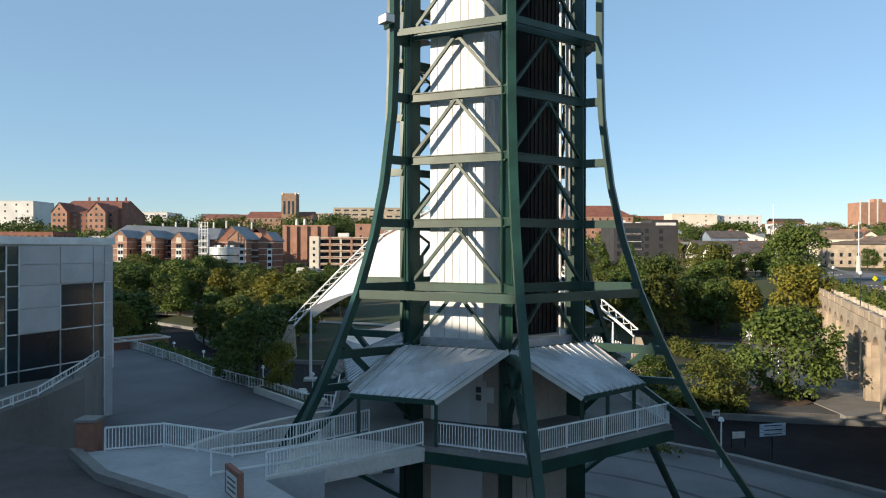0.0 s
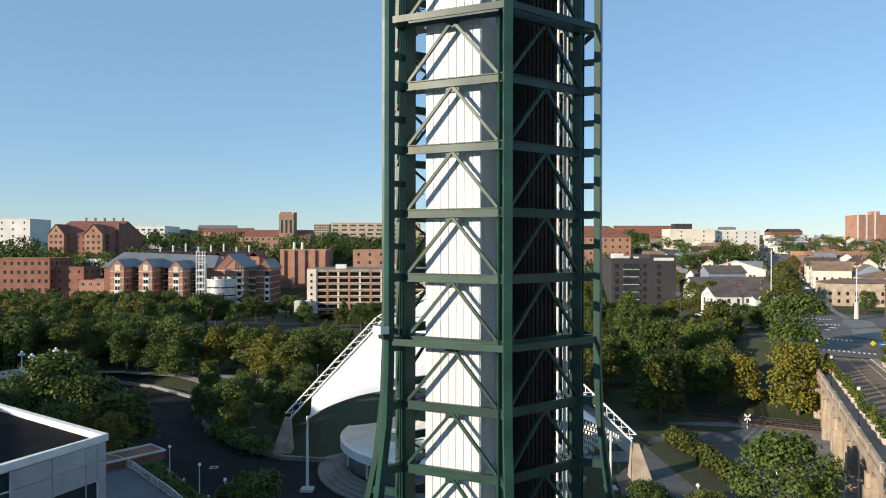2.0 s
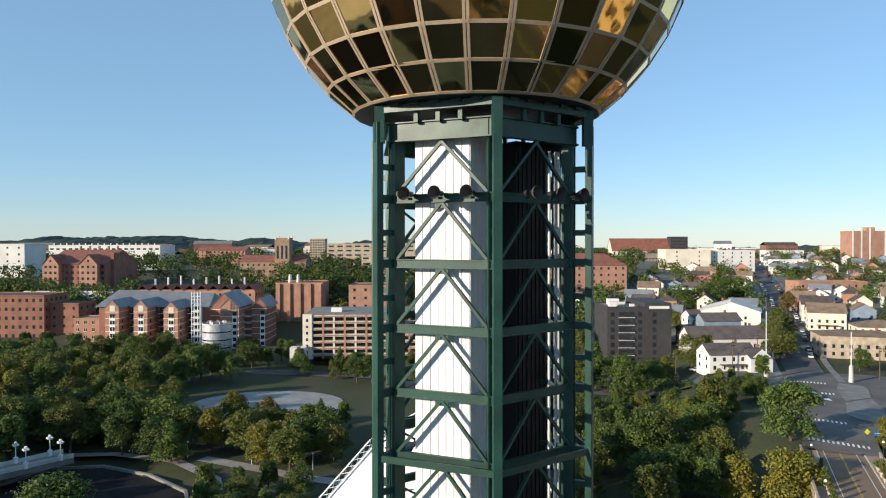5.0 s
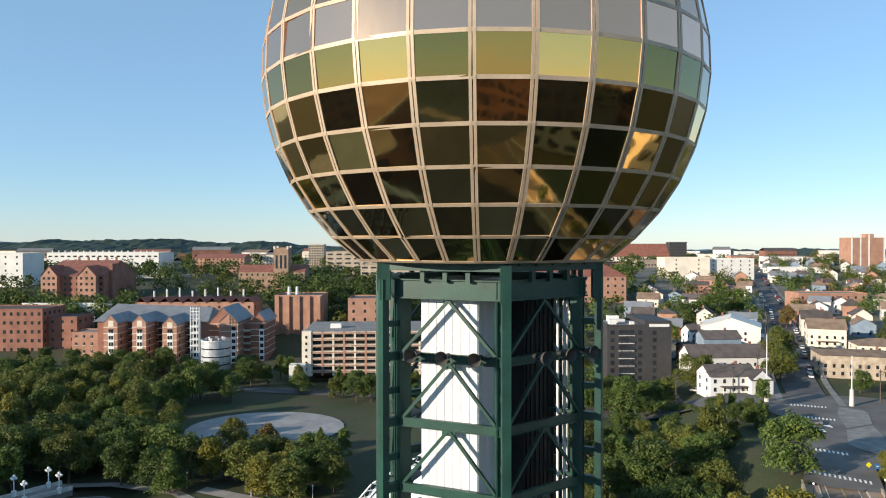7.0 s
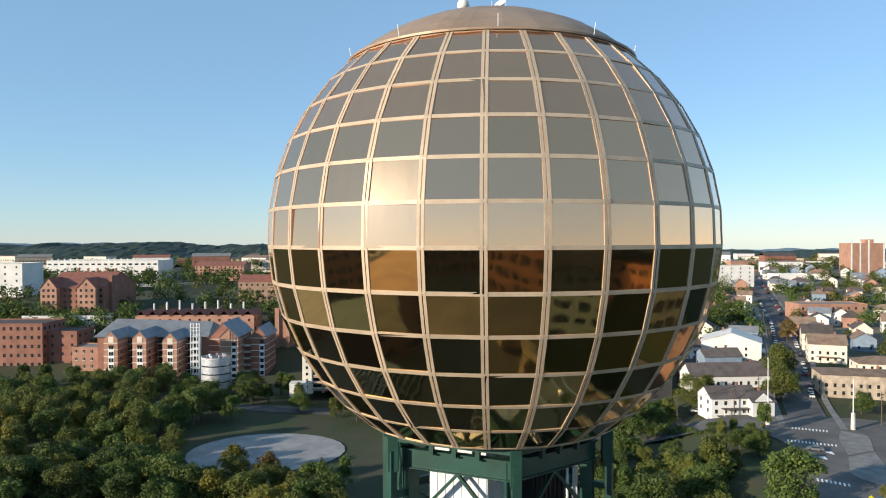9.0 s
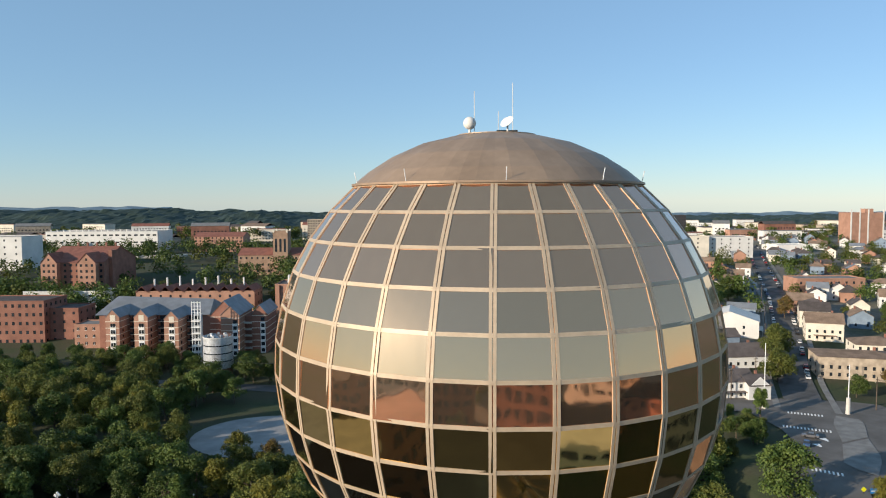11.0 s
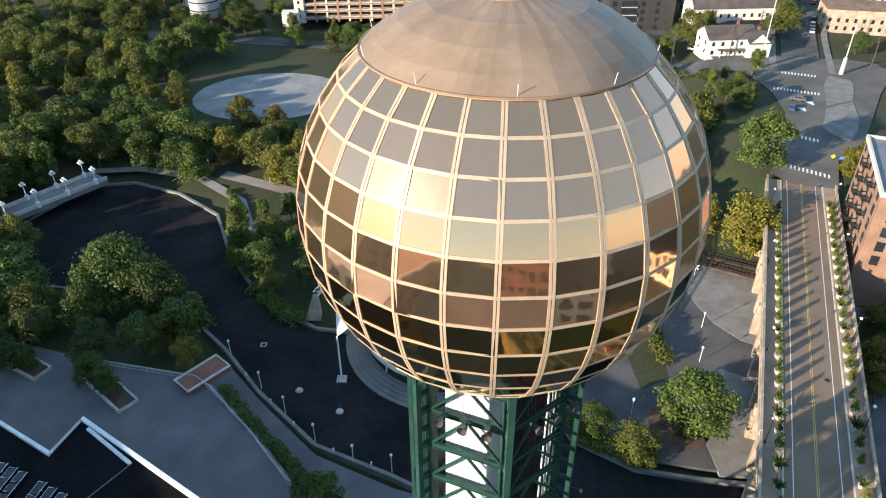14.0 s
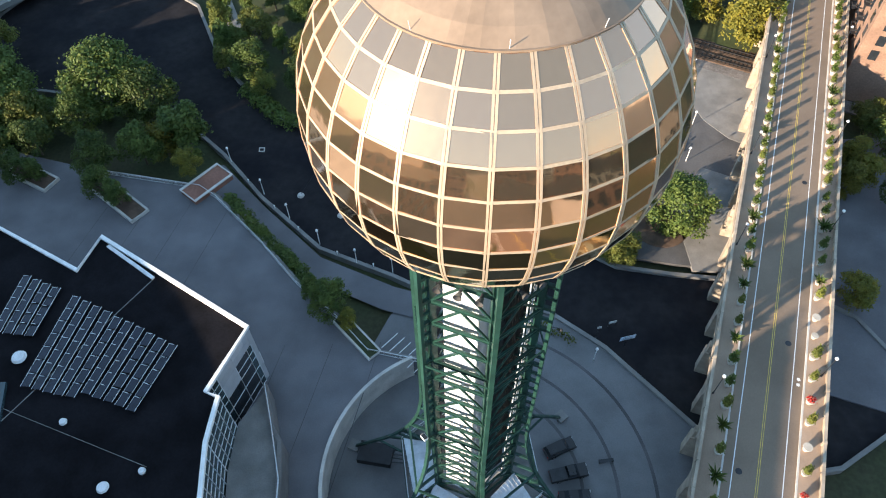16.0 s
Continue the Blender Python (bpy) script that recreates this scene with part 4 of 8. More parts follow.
def solar_row(p, q, n):
    d = Vector(q) - Vector(p)
    r = thing("solar_panel_row", "row of dark tilted solar panels on a black roof", "solar panels", "solar rows on the hall roof", at=(p[0], p[1], 14.23), rz=math.atan2(d.y, d.x) - math.pi / 2)
    for i in range(n):
        a = part("panel", pan_me, None, r)
        a.location = (0, (i + 0.5) * d.length / n, 0.42)
        b = part("edge_rail", edge_me, None, a)
        if i % 2 == 0:
            part("foot", Geo().box((0, (i + 0.5) * d.length / n, 0.15), (0.7, 0.2, 0.3)), RAIL, r)


for i in range(10):
    lo = (-54.4 + 1.56 * i, 49.2 - 0.42 * i)
    if i >= 5:
        lo = (lo[0] + 0.3, lo[1] + 0.9 - 0.25 * (i - 5))
    hi = (-51.5 + 1.68 * i, 63.0 - 0.92 * i)
    k = 7 if i < 4 else 6 if i < 7 else 5
    solar_row(lo, hi, k)
for i in range(4):
    solar_row((-60.6 + 1.55 * i - 0.3, 57.6 - 0.2 * i), (-59.6 + 1.6 * i, 66.8 - 0.8 * i), 5)
# low curved terrace wall beside the hall
solid("hall_terrace", Geo().prism([(-29.2, 47.5), (-29.7, 40.9), (-29.2, 33.9), (-29.8, 26), (-24, 26), (-22.6, 32), (-22.7, 39.0), (-23.2, 44.6), (-24.4, 46.6), (-26.0, 52.4)], PLAZA, 4.7), CONCRETE, "grey paved terrace beside the hall", "terrace", kind="structure")
solid("hall_terrace_wall", wall_along([(-25.9, 52.8), (-24.3, 46.7), (-23.0, 44.4), (-22.5, 39.0), (-22.4, 32), (-23.8, 25.8)], 0.6, PLAZA, 5.7), mat("terrace_wall", (0.17, 0.155, 0.145), 0.85, 0.0, 0.16, 0.35, 0.1, 6.0, bump=0.004), "grey brown wall along the hall terrace", "wall", kind="structure")
railing([(-25.9, 52.8, 5.7), (-24.3, 46.7, 5.7), (-22.5, 39.0, 5.7), (-22.4, 32, 5.7)], "dark metal railing on the terrace wall", h=0.5, bars=0.6)

# unseen sheet, dark in place of shaded ground, added for the sphere's lower reflections
MIRRORED_GROUND = mat("mirrored_dark_ground", (0.11, 0.108, 0.105), 0.85, 0.0, 0.25, 0.1, 0.12, 4.0)
solid("car_park", Geo().prism([(-90, -130), (26, -130), (30, 9), (-20, 12), (-90, 17)], -5.6, -4.9), MIRRORED_GROUND, "unseen dark sheet added for the sphere to mirror", "car park", kind="structure")
# ---- viaduct ----
BO, BU, BN = Vector((30.2, 34.5)), Vector((0.3865, 0.9223)), Vector((0.9223, -0.3865))
BLEN, BW, BZ = 134.0, 15.8, 5.5


def bp(s, o):
    p = BO + BU * s + BN * o
    return (p.x, p.y)


BROT = math.atan2(BU.y, BU.x)
BS0 = -75.0
solid("viaduct_deck", Geo().prism([bp(BS0, 0), bp(BS0, BW), bp(BLEN, BW), bp(BLEN, 0)], 4.3, BZ - 0.12), STONE, "tan stone road viaduct deck", "viaduct", kind="structure")
solid("viaduct_road", strip([(*bp(BS0, 0), 0), (*bp(BLEN + 6, 0), 0)], 3.3, 12.9, BZ - 0.1), ROADTAN, "tan surfaced roadway of the viaduct", "road", kind="structure")
for o0, o1, nm in ((0.2, 3.3, "brick paved footway on the viaduct"), (12.9, BW - 0.2, "brick paved footway on the viaduct")):
    c = Geo().prism([bp(BS0, o0), bp(BS0, o1), bp(BLEN, o1), bp(BLEN, o0)], BZ - 0.12, BZ + 0.05)
    solid("footway", c, BRICKPAVE, nm, "footway", kind="structure")
    solid("footway_kerb", Geo().prism([bp(BS0, o1 if o0 < 3 else o0 - 0.25), bp(BS0, o1 + 0.25 if o0 < 3 else o0), bp(BLEN, o1 + 0.25 if o0 < 3 else o0), bp(BLEN, o1 if o0 < 3 else o0 - 0.25)], BZ - 0.12, BZ + 0.06), LIGHT_CONCRETE, "pale kerb of the footway", "kerb", kind="structure")
for o, m, w in ((4.8, WHITEPAINT, 0.12), (11.2, WHITEPAINT, 0.12), (7.9, YELLOWPAINT, 0.07), (8.15, YELLOWPAINT, 0.07)):
    solid("road_line", strip([(*bp(BS0, 0), 0), (*bp(BLEN + 2, 0), 0)], o - w / 2, o + w / 2, BZ - 0.09), m, "painted line on the road", "road marking", kind="structure")
for s, o in ((62, 10.4), (28, 10.2), (6, 5.6)):
    mh = solid("manhole_cover", Geo().tube((*bp(s, o), BZ - 0.1), (*bp(s, o), BZ - 0.085), 0.45, n=16), DARKMETAL, "dark round manhole cover in the road", "manhole", "manholes")
for s, o in ((52, 4.05), (22, 12.0)):
    bk = Geo()
    for dx in (-0.45, 0.45):
        c = bp(s + dx, o)
        bk.add([(c[0] + 0.3 * math.cos(k * math.tau / 10) * (1 if k % 2 else 0.72), c[1] + 0.3 * math.sin(k * math.tau / 10) * (1 if k % 2 else 0.72), BZ - 0.088) for k in range(10)], [tuple(range(10))])
    solid("cycle_marking", bk, WHITEPAINT, "white painted cycle mark on the road", "road marking", kind="structure")

for side, o in (("near", 0.2), ("far", BW - 0.2)):
    par = tagged(thing("parapet", "tan stone parapet of the viaduct", "parapet", "viaduct parapets", at=(*bp(0, o), BZ), rz=BROT), kind="structure")
    n = 52
    step = (BLEN - BS0) / n
    panel_me = Geo().box((step / 2, 0, 0.45), (step - 0.4, 0.22, 0.8)).data("parapet_panel", STONE)
    cop_me = Geo().box((step / 2, 0, 0.92), (step - 0.02, 0.42, 0.16)).data("coping", STONE)
    post_me = Geo().box((0, 0, 0.5), (0.42, 0.46, 1.15)).data("parapet_post", STONE)
    for i in range(n):
        for nm, me in (("parapet_panel", panel_me), ("coping", cop_me), ("parapet_post", post_me)):
            if nm == "parapet_post" and i % 2:
                continue
            x = part(nm, me, None, par)
            x.location = (BS0 + i * step, 0, 0)
# arches under the deck
ARCH = 7.2
nb = int((BLEN - BS0) / ARCH)
for i in range(nb):
    s0 = BS0 + i * ARCH
    xs = [s0, s0 + 0.8] + [s0 + 0.8 + 5.6 * k / 12 for k in range(1, 12)] + [s0 + 6.4, s0 + ARCH]
    def under(x):
        u = (x - s0 - 3.6) / 2.8
        return 1.0 + 2.8 * math.sqrt(max(0, 1 - u * u)) if abs(u) < 0.999 else 1.0
    bay = Geo()
    for a, b in zip(xs, xs[1:]):
        pier = b <= s0 + 0.81 or a >= s0 + 6.39
        za, zb = (-5.4, -5.4) if pier else (under(a), under(b))
        if not pier and a < s0 + 0.85:
            za = 1.0
        for o, f in ((0.35, 1), (BW - 0.35, -1)):
            p, q = bp(a, o), bp(b, o)
            bay.add([(*p, za), (*q, zb), (*q, 4.4), (*p, 4.4)], [(0, 1, 2, 3) if f < 0 else (3, 2, 1, 0)])
        p0, p1, q0, q1 = bp(a, 0.35), bp(a, BW - 0.35), bp(b, 0.35), bp(b, BW - 0.35)
        bay.add([(*p0, za), (*p1, za), (*q1, zb), (*q0, zb)], [(0, 1, 2, 3)])
    for a in (s0 + 0.8, s0 + 6.4):
        p0, p1 = bp(a, 0.35), bp(a, BW - 0.35)
        bay.add([(*p0, -5.4), (*p1, -5.4), (*p1, 1.0), (*p0, 1.0)], [(0, 1, 2, 3)])
    solid("viaduct_arch", bay, STONE, "tan stone arch carrying the viaduct", "arch", "arches of the viaduct", kind="structure")
    if i % 2 == 0:
        bt = bp(s0, 0.12)
        solid("buttress", Geo().box((*bt, -2.2), (1.6, 0.7, 6.4), BROT).box((*bp(s0, 0.2), 1.9), (1.1, 0.5, 1.8), BROT), STONE, "stepped tan stone buttress of the viaduct", "buttress", "viaduct buttresses", kind="structure")

# planters with shrubs
POTMAT = mat("cream_pot", (0.46, 0.41, 0.34), 0.75, 0.0, 0.12, 1.0, obj=0.1)
pot_me = Geo().tube((0, 0, 0), (0, 0, 0.75), 0.34, 0.52, n=12).tube((0, 0, 0.75), (0, 0, 0.88), 0.6, 0.6, n=12).data("pot", POTMAT)


def leaf_cloud(lobes, n, size, seed, flat=0.35):
    """Many small leaf clumps on the skin of lobes (x, y, z, rx, ry, rz)."""
    rg = np.random.RandomState(seed)
    vol = np.array([(a[3] * a[4] * a[5]) ** 0.67 for a in lobes])
    pick = rg.choice(len(lobes), n, p=vol / vol.sum())
    L = np.array(lobes)[pick]
    d = rg.normal(size=(n, 3))
    d /= np.linalg.norm(d, axis=1, keepdims=True)
    d[:, 2] = np.where(d[:, 2] < -0.55, -d[:, 2], d[:, 2])
    rad = np.clip(rg.normal(0.90, 0.20, (n, 1)), 0.4, 1.4)
    c = L[:, :3] + d * L[:, 3:] * rad
    nr = d + rg.normal(size=(n, 3)) * 0.7
    nr[:, 2] += flat
    nr /= np.linalg.norm(nr, axis=1, keepdims=True)
    t = np.cross(nr, rg.normal(size=(n, 3)))
    t /= np.linalg.norm(t, axis=1, keepdims=True) + 1e-9
    b = np.cross(nr, t)
    s = size * rg.uniform(0.6, 1.35, (n, 1))
    k = rg.uniform(0.45, 0.8, (n, 1))
    v = np.stack([c - t * s, c + b * s * k + nr * s * 0.18, c + t * s, c - b * s * k - nr * s * 0.1], 1).reshape(-1, 3)
    g = Geo()
    g.v = [tuple(p) for p in v.tolist()]
    g.f = [(4 * i, 4 * i + 1, 4 * i + 2, 4 * i + 3) for i in range(n)]
    return g


shrub_me = {}
for nm, sd in (("green", 1), ("olive", 2), ("rust", 3)):
    shrub_me[nm] = leaf_cloud([(0, 0, 1.5, 0.55, 0.55, 0.75), (0.25, 0.1, 1.1, 0.5, 0.5, 0.4), (-0.2, -0.1, 2.0, 0.42, 0.42, 0.5), (0.05, 0.05, 2.6, 0.36, 0.36, 0.5)], 420, 0.15, sd).data("shrub", LEAF[nm])
spiky = Geo()
rs = random.Random(3)
for i in range(46):
    a, e = rs.uniform(0, math.tau), rs.uniform(0.3, 1.4)
    L = rs.uniform(1.1, 2.0)
    d = Vector((math.cos(a) * math.cos(e), math.sin(a) * math.cos(e), math.sin(e)))
    t = Vector((-math.sin(a), math.cos(a), 0)) * 0.07
    o = Vector((0, 0, 0.85))
    spiky.add([o - t, o + t, o + d * L * 0.6 + t * 1.4, o + d * L + Vector((0, 0, -0.2)), o + d * L * 0.6 - t * 1.4], [(0, 1, 2, 3, 4)])
spiky_me = spiky.data("fronds", LEAF["green"])
flower_me = leaf_cloud([(0, 0, 1.0, 0.55, 0.55, 0.3)], 120, 0.13, 9).data("flowers", mat("red_flowers", (0.45, 0.03, 0.02), 0.7, 0, 0.2, 3.0))


def planter(x, y, z, kind, sc):
    lab = {"green": "cream pot with a tall green shrub on the footway", "olive": "cream pot with an olive green shrub on the footway", "rust": "cream pot with a rust coloured shrub on the footway",
           "spiky": "cream pot with spiky fronds on the footway", "red": "cream pot with red flowers on the footway", "bare": "empty cream stone pot on the footway"}[kind]
    p = thing("planter", lab, "planter", "planters on the viaduct", at=(x, y, z))
    p.scale = (sc, sc, sc)
    part("pot", pot_me, None, p)
    if kind in shrub_me:
        part("shrub", shrub_me[kind], None, p)
    elif kind == "spiky":
        part("fronds", spiky_me, None, p)
    elif kind == "red":
        part("flowers", flower_me, None, p)
    return p


rp = random.Random(11)
for i in range(52):
    s = -60 + i * 3.55
    if s < 121:
        k = "rust" if 100 < s < 103.5 else rp.choice(["green", "spiky", "green", "olive", "olive", "spiky"])
        planter(*bp(s + rp.uniform(-0.3, 0.3), 2.55), BZ + 0.05, k, rp.uniform(0.85, 1.15))
    if s < 124:
        k = rp.choice(["green", "bare", "red", "olive", "spiky", "bare"]) if s < 40 else rp.choice(["green", "spiky", "olive", "green"])
        planter(*bp(s + 1.2 + rp.uniform(-0.3, 0.3), 13.5), BZ + 0.05, k, rp.uniform(0.85, 1.2))


def street_lamp(x, y, z, h=5.0, globe=True, label="dark pole street lamp with a white globe on the footway", group="street lamps"):
    l = thing("street_lamp", label, "lamp", group, at=(x, y, z))
    part("base", Geo().tube((0, 0, 0), (0, 0, 0.5), 0.16, 0.1, n=8), DARKMETAL, l)
    part("pole", Geo().tube((0, 0, 0.4), (0, 0, h), 0.07, 0.05, n=8), DARKMETAL, l)
    part("globe", Geo().ball((0, 0, h + 0.22), 0.26, 10, 6), WHITEPAINT, l, "white lamp globe", True)
    return l


lampp = street_lamp(*bp(-40, 0.9), BZ + 0.05)
for s in (-12, 16, 44, 66, 95, 118):
    copy_thing(lampp, Matrix.Translation((*bp(s, 0.9), BZ + 0.05)))
    copy_thing(lampp, Matrix.Translation((*bp(s + 8, 14.9), BZ + 0.05)))
# ---- unseen blocks added behind the viewer, sized to shade the plaza ----
def plain_block(name, label, cx, cy, w, d, z0, z1, rz, wall, roof, storeys, cols, rows_from=0):
    """A plain storeyed block with window bands on all sides."""
    b = thing(name, label, "building", at=(cx, cy, z0), rz=rz)
    part("wall", Geo().box((0, 0, (z1 - z0) / 2), (w, d, z1 - z0)), wall, b)
    part("roof", Geo().box((0, 0, z1 - z0 + 0.15), (w + 0.4, d + 0.4, 0.3)), roof, b)
    fh = (z1 - z0) / storeys
    for side in range(4):
        L = w if side % 2 == 0 else d
        off = (d if side % 2 == 0 else w) / 2 + 0.02
        rot = Matrix.Rotation(side * math.pi / 2, 4, "Z")
        wg = Geo()
        for s in range(storeys):
            for i in range(max(3, int(L / 4))):
                wg.box((-L * 0.47 + L * 0.94 * (i + 0.5) / max(3, int(L / 4)), -off, fh * (s + 0.55)), (2.4, 0.12, fh * 0.5))
        o = tagged(part("windows", wg, WINDOW, b), kind="stuff")
        o.matrix_basis = rot
    return b


SA = SUN_AZ
sv, pv = Vector((math.cos(SA), math.sin(SA))), Vector((math.sin(SA), -math.cos(SA)))
# added shade casters; the gap at 156 to 160 lets a sun streak through
for p0, p1, s0, s1, h, nm, lab in ((25.2, 45.0, 38, 60, 24.5, "convention_wing", "lower brick wing of the convention block"), (45.2, 128.0, 40, 62, 24.5, "hotel_block", "broad cream hotel block closing the plaza"), (128.2, 156.0, 42, 62, 8.5, "exhibition_block", "low brick exhibition block beyond the plaza"), (160.0, 205.0, 42, 62, 8.5, "exhibition_block", "low brick exhibition block beyond the plaza")):
    c = sv * (s0 + s1) / 2 + pv * (p0 + p1) / 2
    # the pale roof brightens what the sphere's lower rows mirror
    plain_block(nm, lab, c.x, c.y, p1 - p0, s1 - s0, -5.0, h, math.atan2(pv.y, pv.x), CREAM if nm == "hotel_block" else BRICK, LIGHT_CONCRETE if nm in ("convention_block", "hotel_block") else CONCRETE, 6, 20)
# unseen block, shaped so its roof edge throws the shadow line on the viaduct
shade_plan = [Vector(p) for p in ((-62.4, -8.9), (-96.5, -29.8), (-119.7, -85.1), (-85.6, -64.2))]
cb = thing("convention_block", "unseen long brick block added to shade the court", "building", at=(0, 0, -5.0))
part("wall", Geo().prism([tuple(p) for p in shade_plan], 0, 45.0), BRICK, cb)
part("parapet", wall_along([tuple(p) for p in shade_plan], 0.5, 44.9, 45.6, True), LIGHT_CONCRETE, cb)
for p, q in zip(shade_plan, shade_plan[1:] + shade_plan[:1]):
    wg, d = Geo(), (q - p).normalized()
    for s in range(9):
        for k in range(int((q - p).length / 4)):
            m = p + d * (4 * k + 2)
            wg.box((m.x, m.y, 4.5 + 4.4 * s), (2.4, 0.3, 2.4), math.atan2(d.y, d.x))
    tagged(part("windows", wg, WINDOW, cb), kind="stuff")
for i, (x, y, w, d, h, m) in enumerate(((95, -95, 30, 24, 30, DARKGREY), (118, -40, 36, 30, 22, ORANGEBRICK), (150, 30, 34, 50, 26, CREAM), (20, -150, 60, 30, 40, BRICK), (160, -130, 60, 40, 46, CREAM))):
    plain_block("office_block", "storeyed office block behind the viaduct", x, y, w, d, -5.0, h, radians(22 + 7 * i), m, ROOFBLACK, max(4, int(h / 4)), 12)

plain_block("bank_block", "sunlit cream office block behind the viaduct", 68, -46, 24, 18, -5.0, 13.0, radians(30), CREAM, LIGHT_CONCRETE, 5, 8)
# downtown behind the viaduct and the plaza, mirrored in the sphere
rd = random.Random(63)
for i in range(60):
    a = radians(-178 + 2.97 * i + rd.uniform(-0.8, 0.8))
    r = (235, 420, 320, 540, 700)[i % 5] + rd.uniform(-18, 18)
    h = rd.uniform(12, 30) if i < 33 else rd.uniform(14, 44)
    plain_block("downtown_block", "storeyed downtown block in its own shade", r * math.cos(a), r * math.sin(a), rd.uniform(26, 60), rd.uniform(20, 36), -5.0, h, a + math.pi / 2, rd.choice((BRICK, ORANGEBRICK, STONE, DARKGREY, CREAM, BRICK)), ROOFBLACK, max(3, int(h / 4)), 8)

# ---- town: campus and streets ----
def pane_mesh(w, h, cache={}):
    k = (round(w, 2), round(h, 2))
    if k not in cache:
        cache[k] = Geo().box((0, 0, 0), (k[0], 0.12, k[1])).data("window", WINDOW)
    return cache[k]


def frame_mesh(w, h, cache={}):
    k = (round(w, 2), round(h, 2))
    if k not in cache:
        cache[k] = Geo().box((0, -0.05, -h / 2 - 0.06), (w + 0.3, 0.22, 0.14)).box((0, -0.04, 0), (0.08, 0.16, h)).data("sill", WHITEPAINT)
    return cache[k]


def windows(parent, p, q, z0, storeys, fh, n, w, h, out=(0, 0), sills=False):
    """Rows of windows on a wall from p to q (local)."""
    p, q = Vector((*p, 0)), Vector((*q, 0))
    d = (q - p).normalized()
    nr = Vector((d.y, -d.x, 0))
    if parent.matrix_world.translation.y > 545:      # too far to tell apart
        g = Geo()
        for s in range(storeys):
            for i in range(n):
                m = p.lerp(q, (i + 0.5) / n) + nr * 0.01
                g.box((m.x, m.y, z0 + fh * (s + 0.55)), (w, 0.14, h), math.atan2(d.y, d.x))
        tagged(part("windows", g, WINDOW, parent), kind="stuff")
        return
    for s in range(storeys):
        for i in range(n):
            m = p.lerp(q, (i + 0.5) / n) + nr * 0.01
            o = part("window", pane_mesh(w, h), None, parent)
            o.matrix_basis = Matrix.Translation((m.x, m.y, z0 + fh * (s + 0.55))) @ Matrix.Rotation(math.atan2(d.y, d.x), 4, "Z")
            if sills:
                f = part("sill", frame_mesh(w, h), None, o)


def roof_gable(w, d, z, rise, over=0.4):
    """A gable roof with its ridge along x."""
    a, b = w / 2 + over, d / 2 + over
    t = 0.18
    pts = [(-a, -b, z), (a, -b, z), (a, 0, z + rise), (-a, 0, z + rise), (a, b, z), (-a, b, z)]
    low = [(x, y, zz - t) for x, y, zz in pts]
    return Geo().add(pts + low, [(0, 1, 2, 3), (3, 2, 4, 5), (7, 6, 9, 8), (8, 9, 11, 10), (1, 0, 6, 7), (5, 4, 10, 11), (0, 3, 9, 6), (3, 5, 11, 9), (2, 1, 7, 8), (4, 2, 8, 10)])


def roof_hip(w, d, z, rise, over=0.4):
    a, b = w / 2 + over, d / 2 + over
    r = max(0.2, a - b)
    pts = [(-a, -b, z), (a, -b, z), (a, b, z), (-a, b, z), (-r, 0, z + rise), (r, 0, z + rise)]
    return Geo().add(pts, [(0, 1, 5, 4), (1, 2, 5), (2, 3, 4, 5), (3, 0, 4), (3, 2, 1, 0)])


def gable_piece(w, rise, t=0.25):
    """One triangular gable wall, base on z = 0, facing -y."""
    pts = [(-w / 2, 0, 0), (w / 2, 0, 0), (0, 0, rise)]
    return Geo().add(pts + [(x, t, z) for x, y, z in pts], [(0, 1, 2), (5, 4, 3), (1, 0, 3, 4), (2, 1, 4, 5), (0, 2, 5, 3)])


def gable_ends(b, w, d, z, rise, wall):
    """The two gable walls under a roof whose ridge runs along x."""
    for s in (-1, 1):
        r = part("gable_wall", gable_piece(d, rise * 0.97), wall, b)
        r.matrix_basis = Matrix.Translation((s * w / 2, 0, z)) @ Matrix.Rotation(s * math.pi / 2, 4, "Z")


def block(name, label, x0, x1, y0, y1, z0, z1, wall, roof, storeys, ncol, rz=0.0, kind="flat", rise=3.0, win=(1.3, 1.6), nside=None, parapet=True, trim=None, cat="building", group="", sills=False):
    """A storeyed building: walls, roof, windows on the faces that look towards the park."""
    cx, cy, w, d = (x0 + x1) / 2, (y0 + y1) / 2, x1 - x0, y1 - y0
    FOOT.append((x0, x1, y0, y1))
    b = thing(name, label, cat, group, at=(cx, cy, z0 - 3), rz=radians(rz))
    H = z1 - z0 + 3
    part("wall", Geo().box((0, 0, H / 2), (w, d, H)), wall, b)
    if kind == "flat":
        part("roof", Geo().box((0, 0, H + 0.05), (w - 0.6, d - 0.6, 0.1)), roof, b)
        if parapet:
            part("parapet", wall_along([(-w / 2, -d / 2), (w / 2, -d / 2), (w / 2, d / 2), (-w / 2, d / 2)], 0.35, H - 0.05, H + 0.7, True), trim or wall, b)
    elif kind == "gable":
        part("roof", roof_gable(w, d, H, rise), roof, b)
        gable_ends(b, w, d, H, rise, wall)
    else:
        part("roof", roof_hip(w, d, H, rise), roof, b)
    fh = (z1 - z0) / storeys
    if ncol:
        windows(b, (-w / 2, -d / 2), (w / 2, -d / 2), 3, storeys, fh, ncol, win[0], win[1], sills=sills)
        ns = nside if nside is not None else max(2, int(ncol * d / w))
        if y0 > 440:
            pass
        elif cx > 0:
            windows(b, (-w / 2, d / 2), (-w / 2, -d / 2), 3, storeys, fh, ns, win[0], win[1])
        else:
            windows(b, (w / 2, -d / 2), (w / 2, d / 2), 3, storeys, fh, ns, win[0], win[1])
    return b


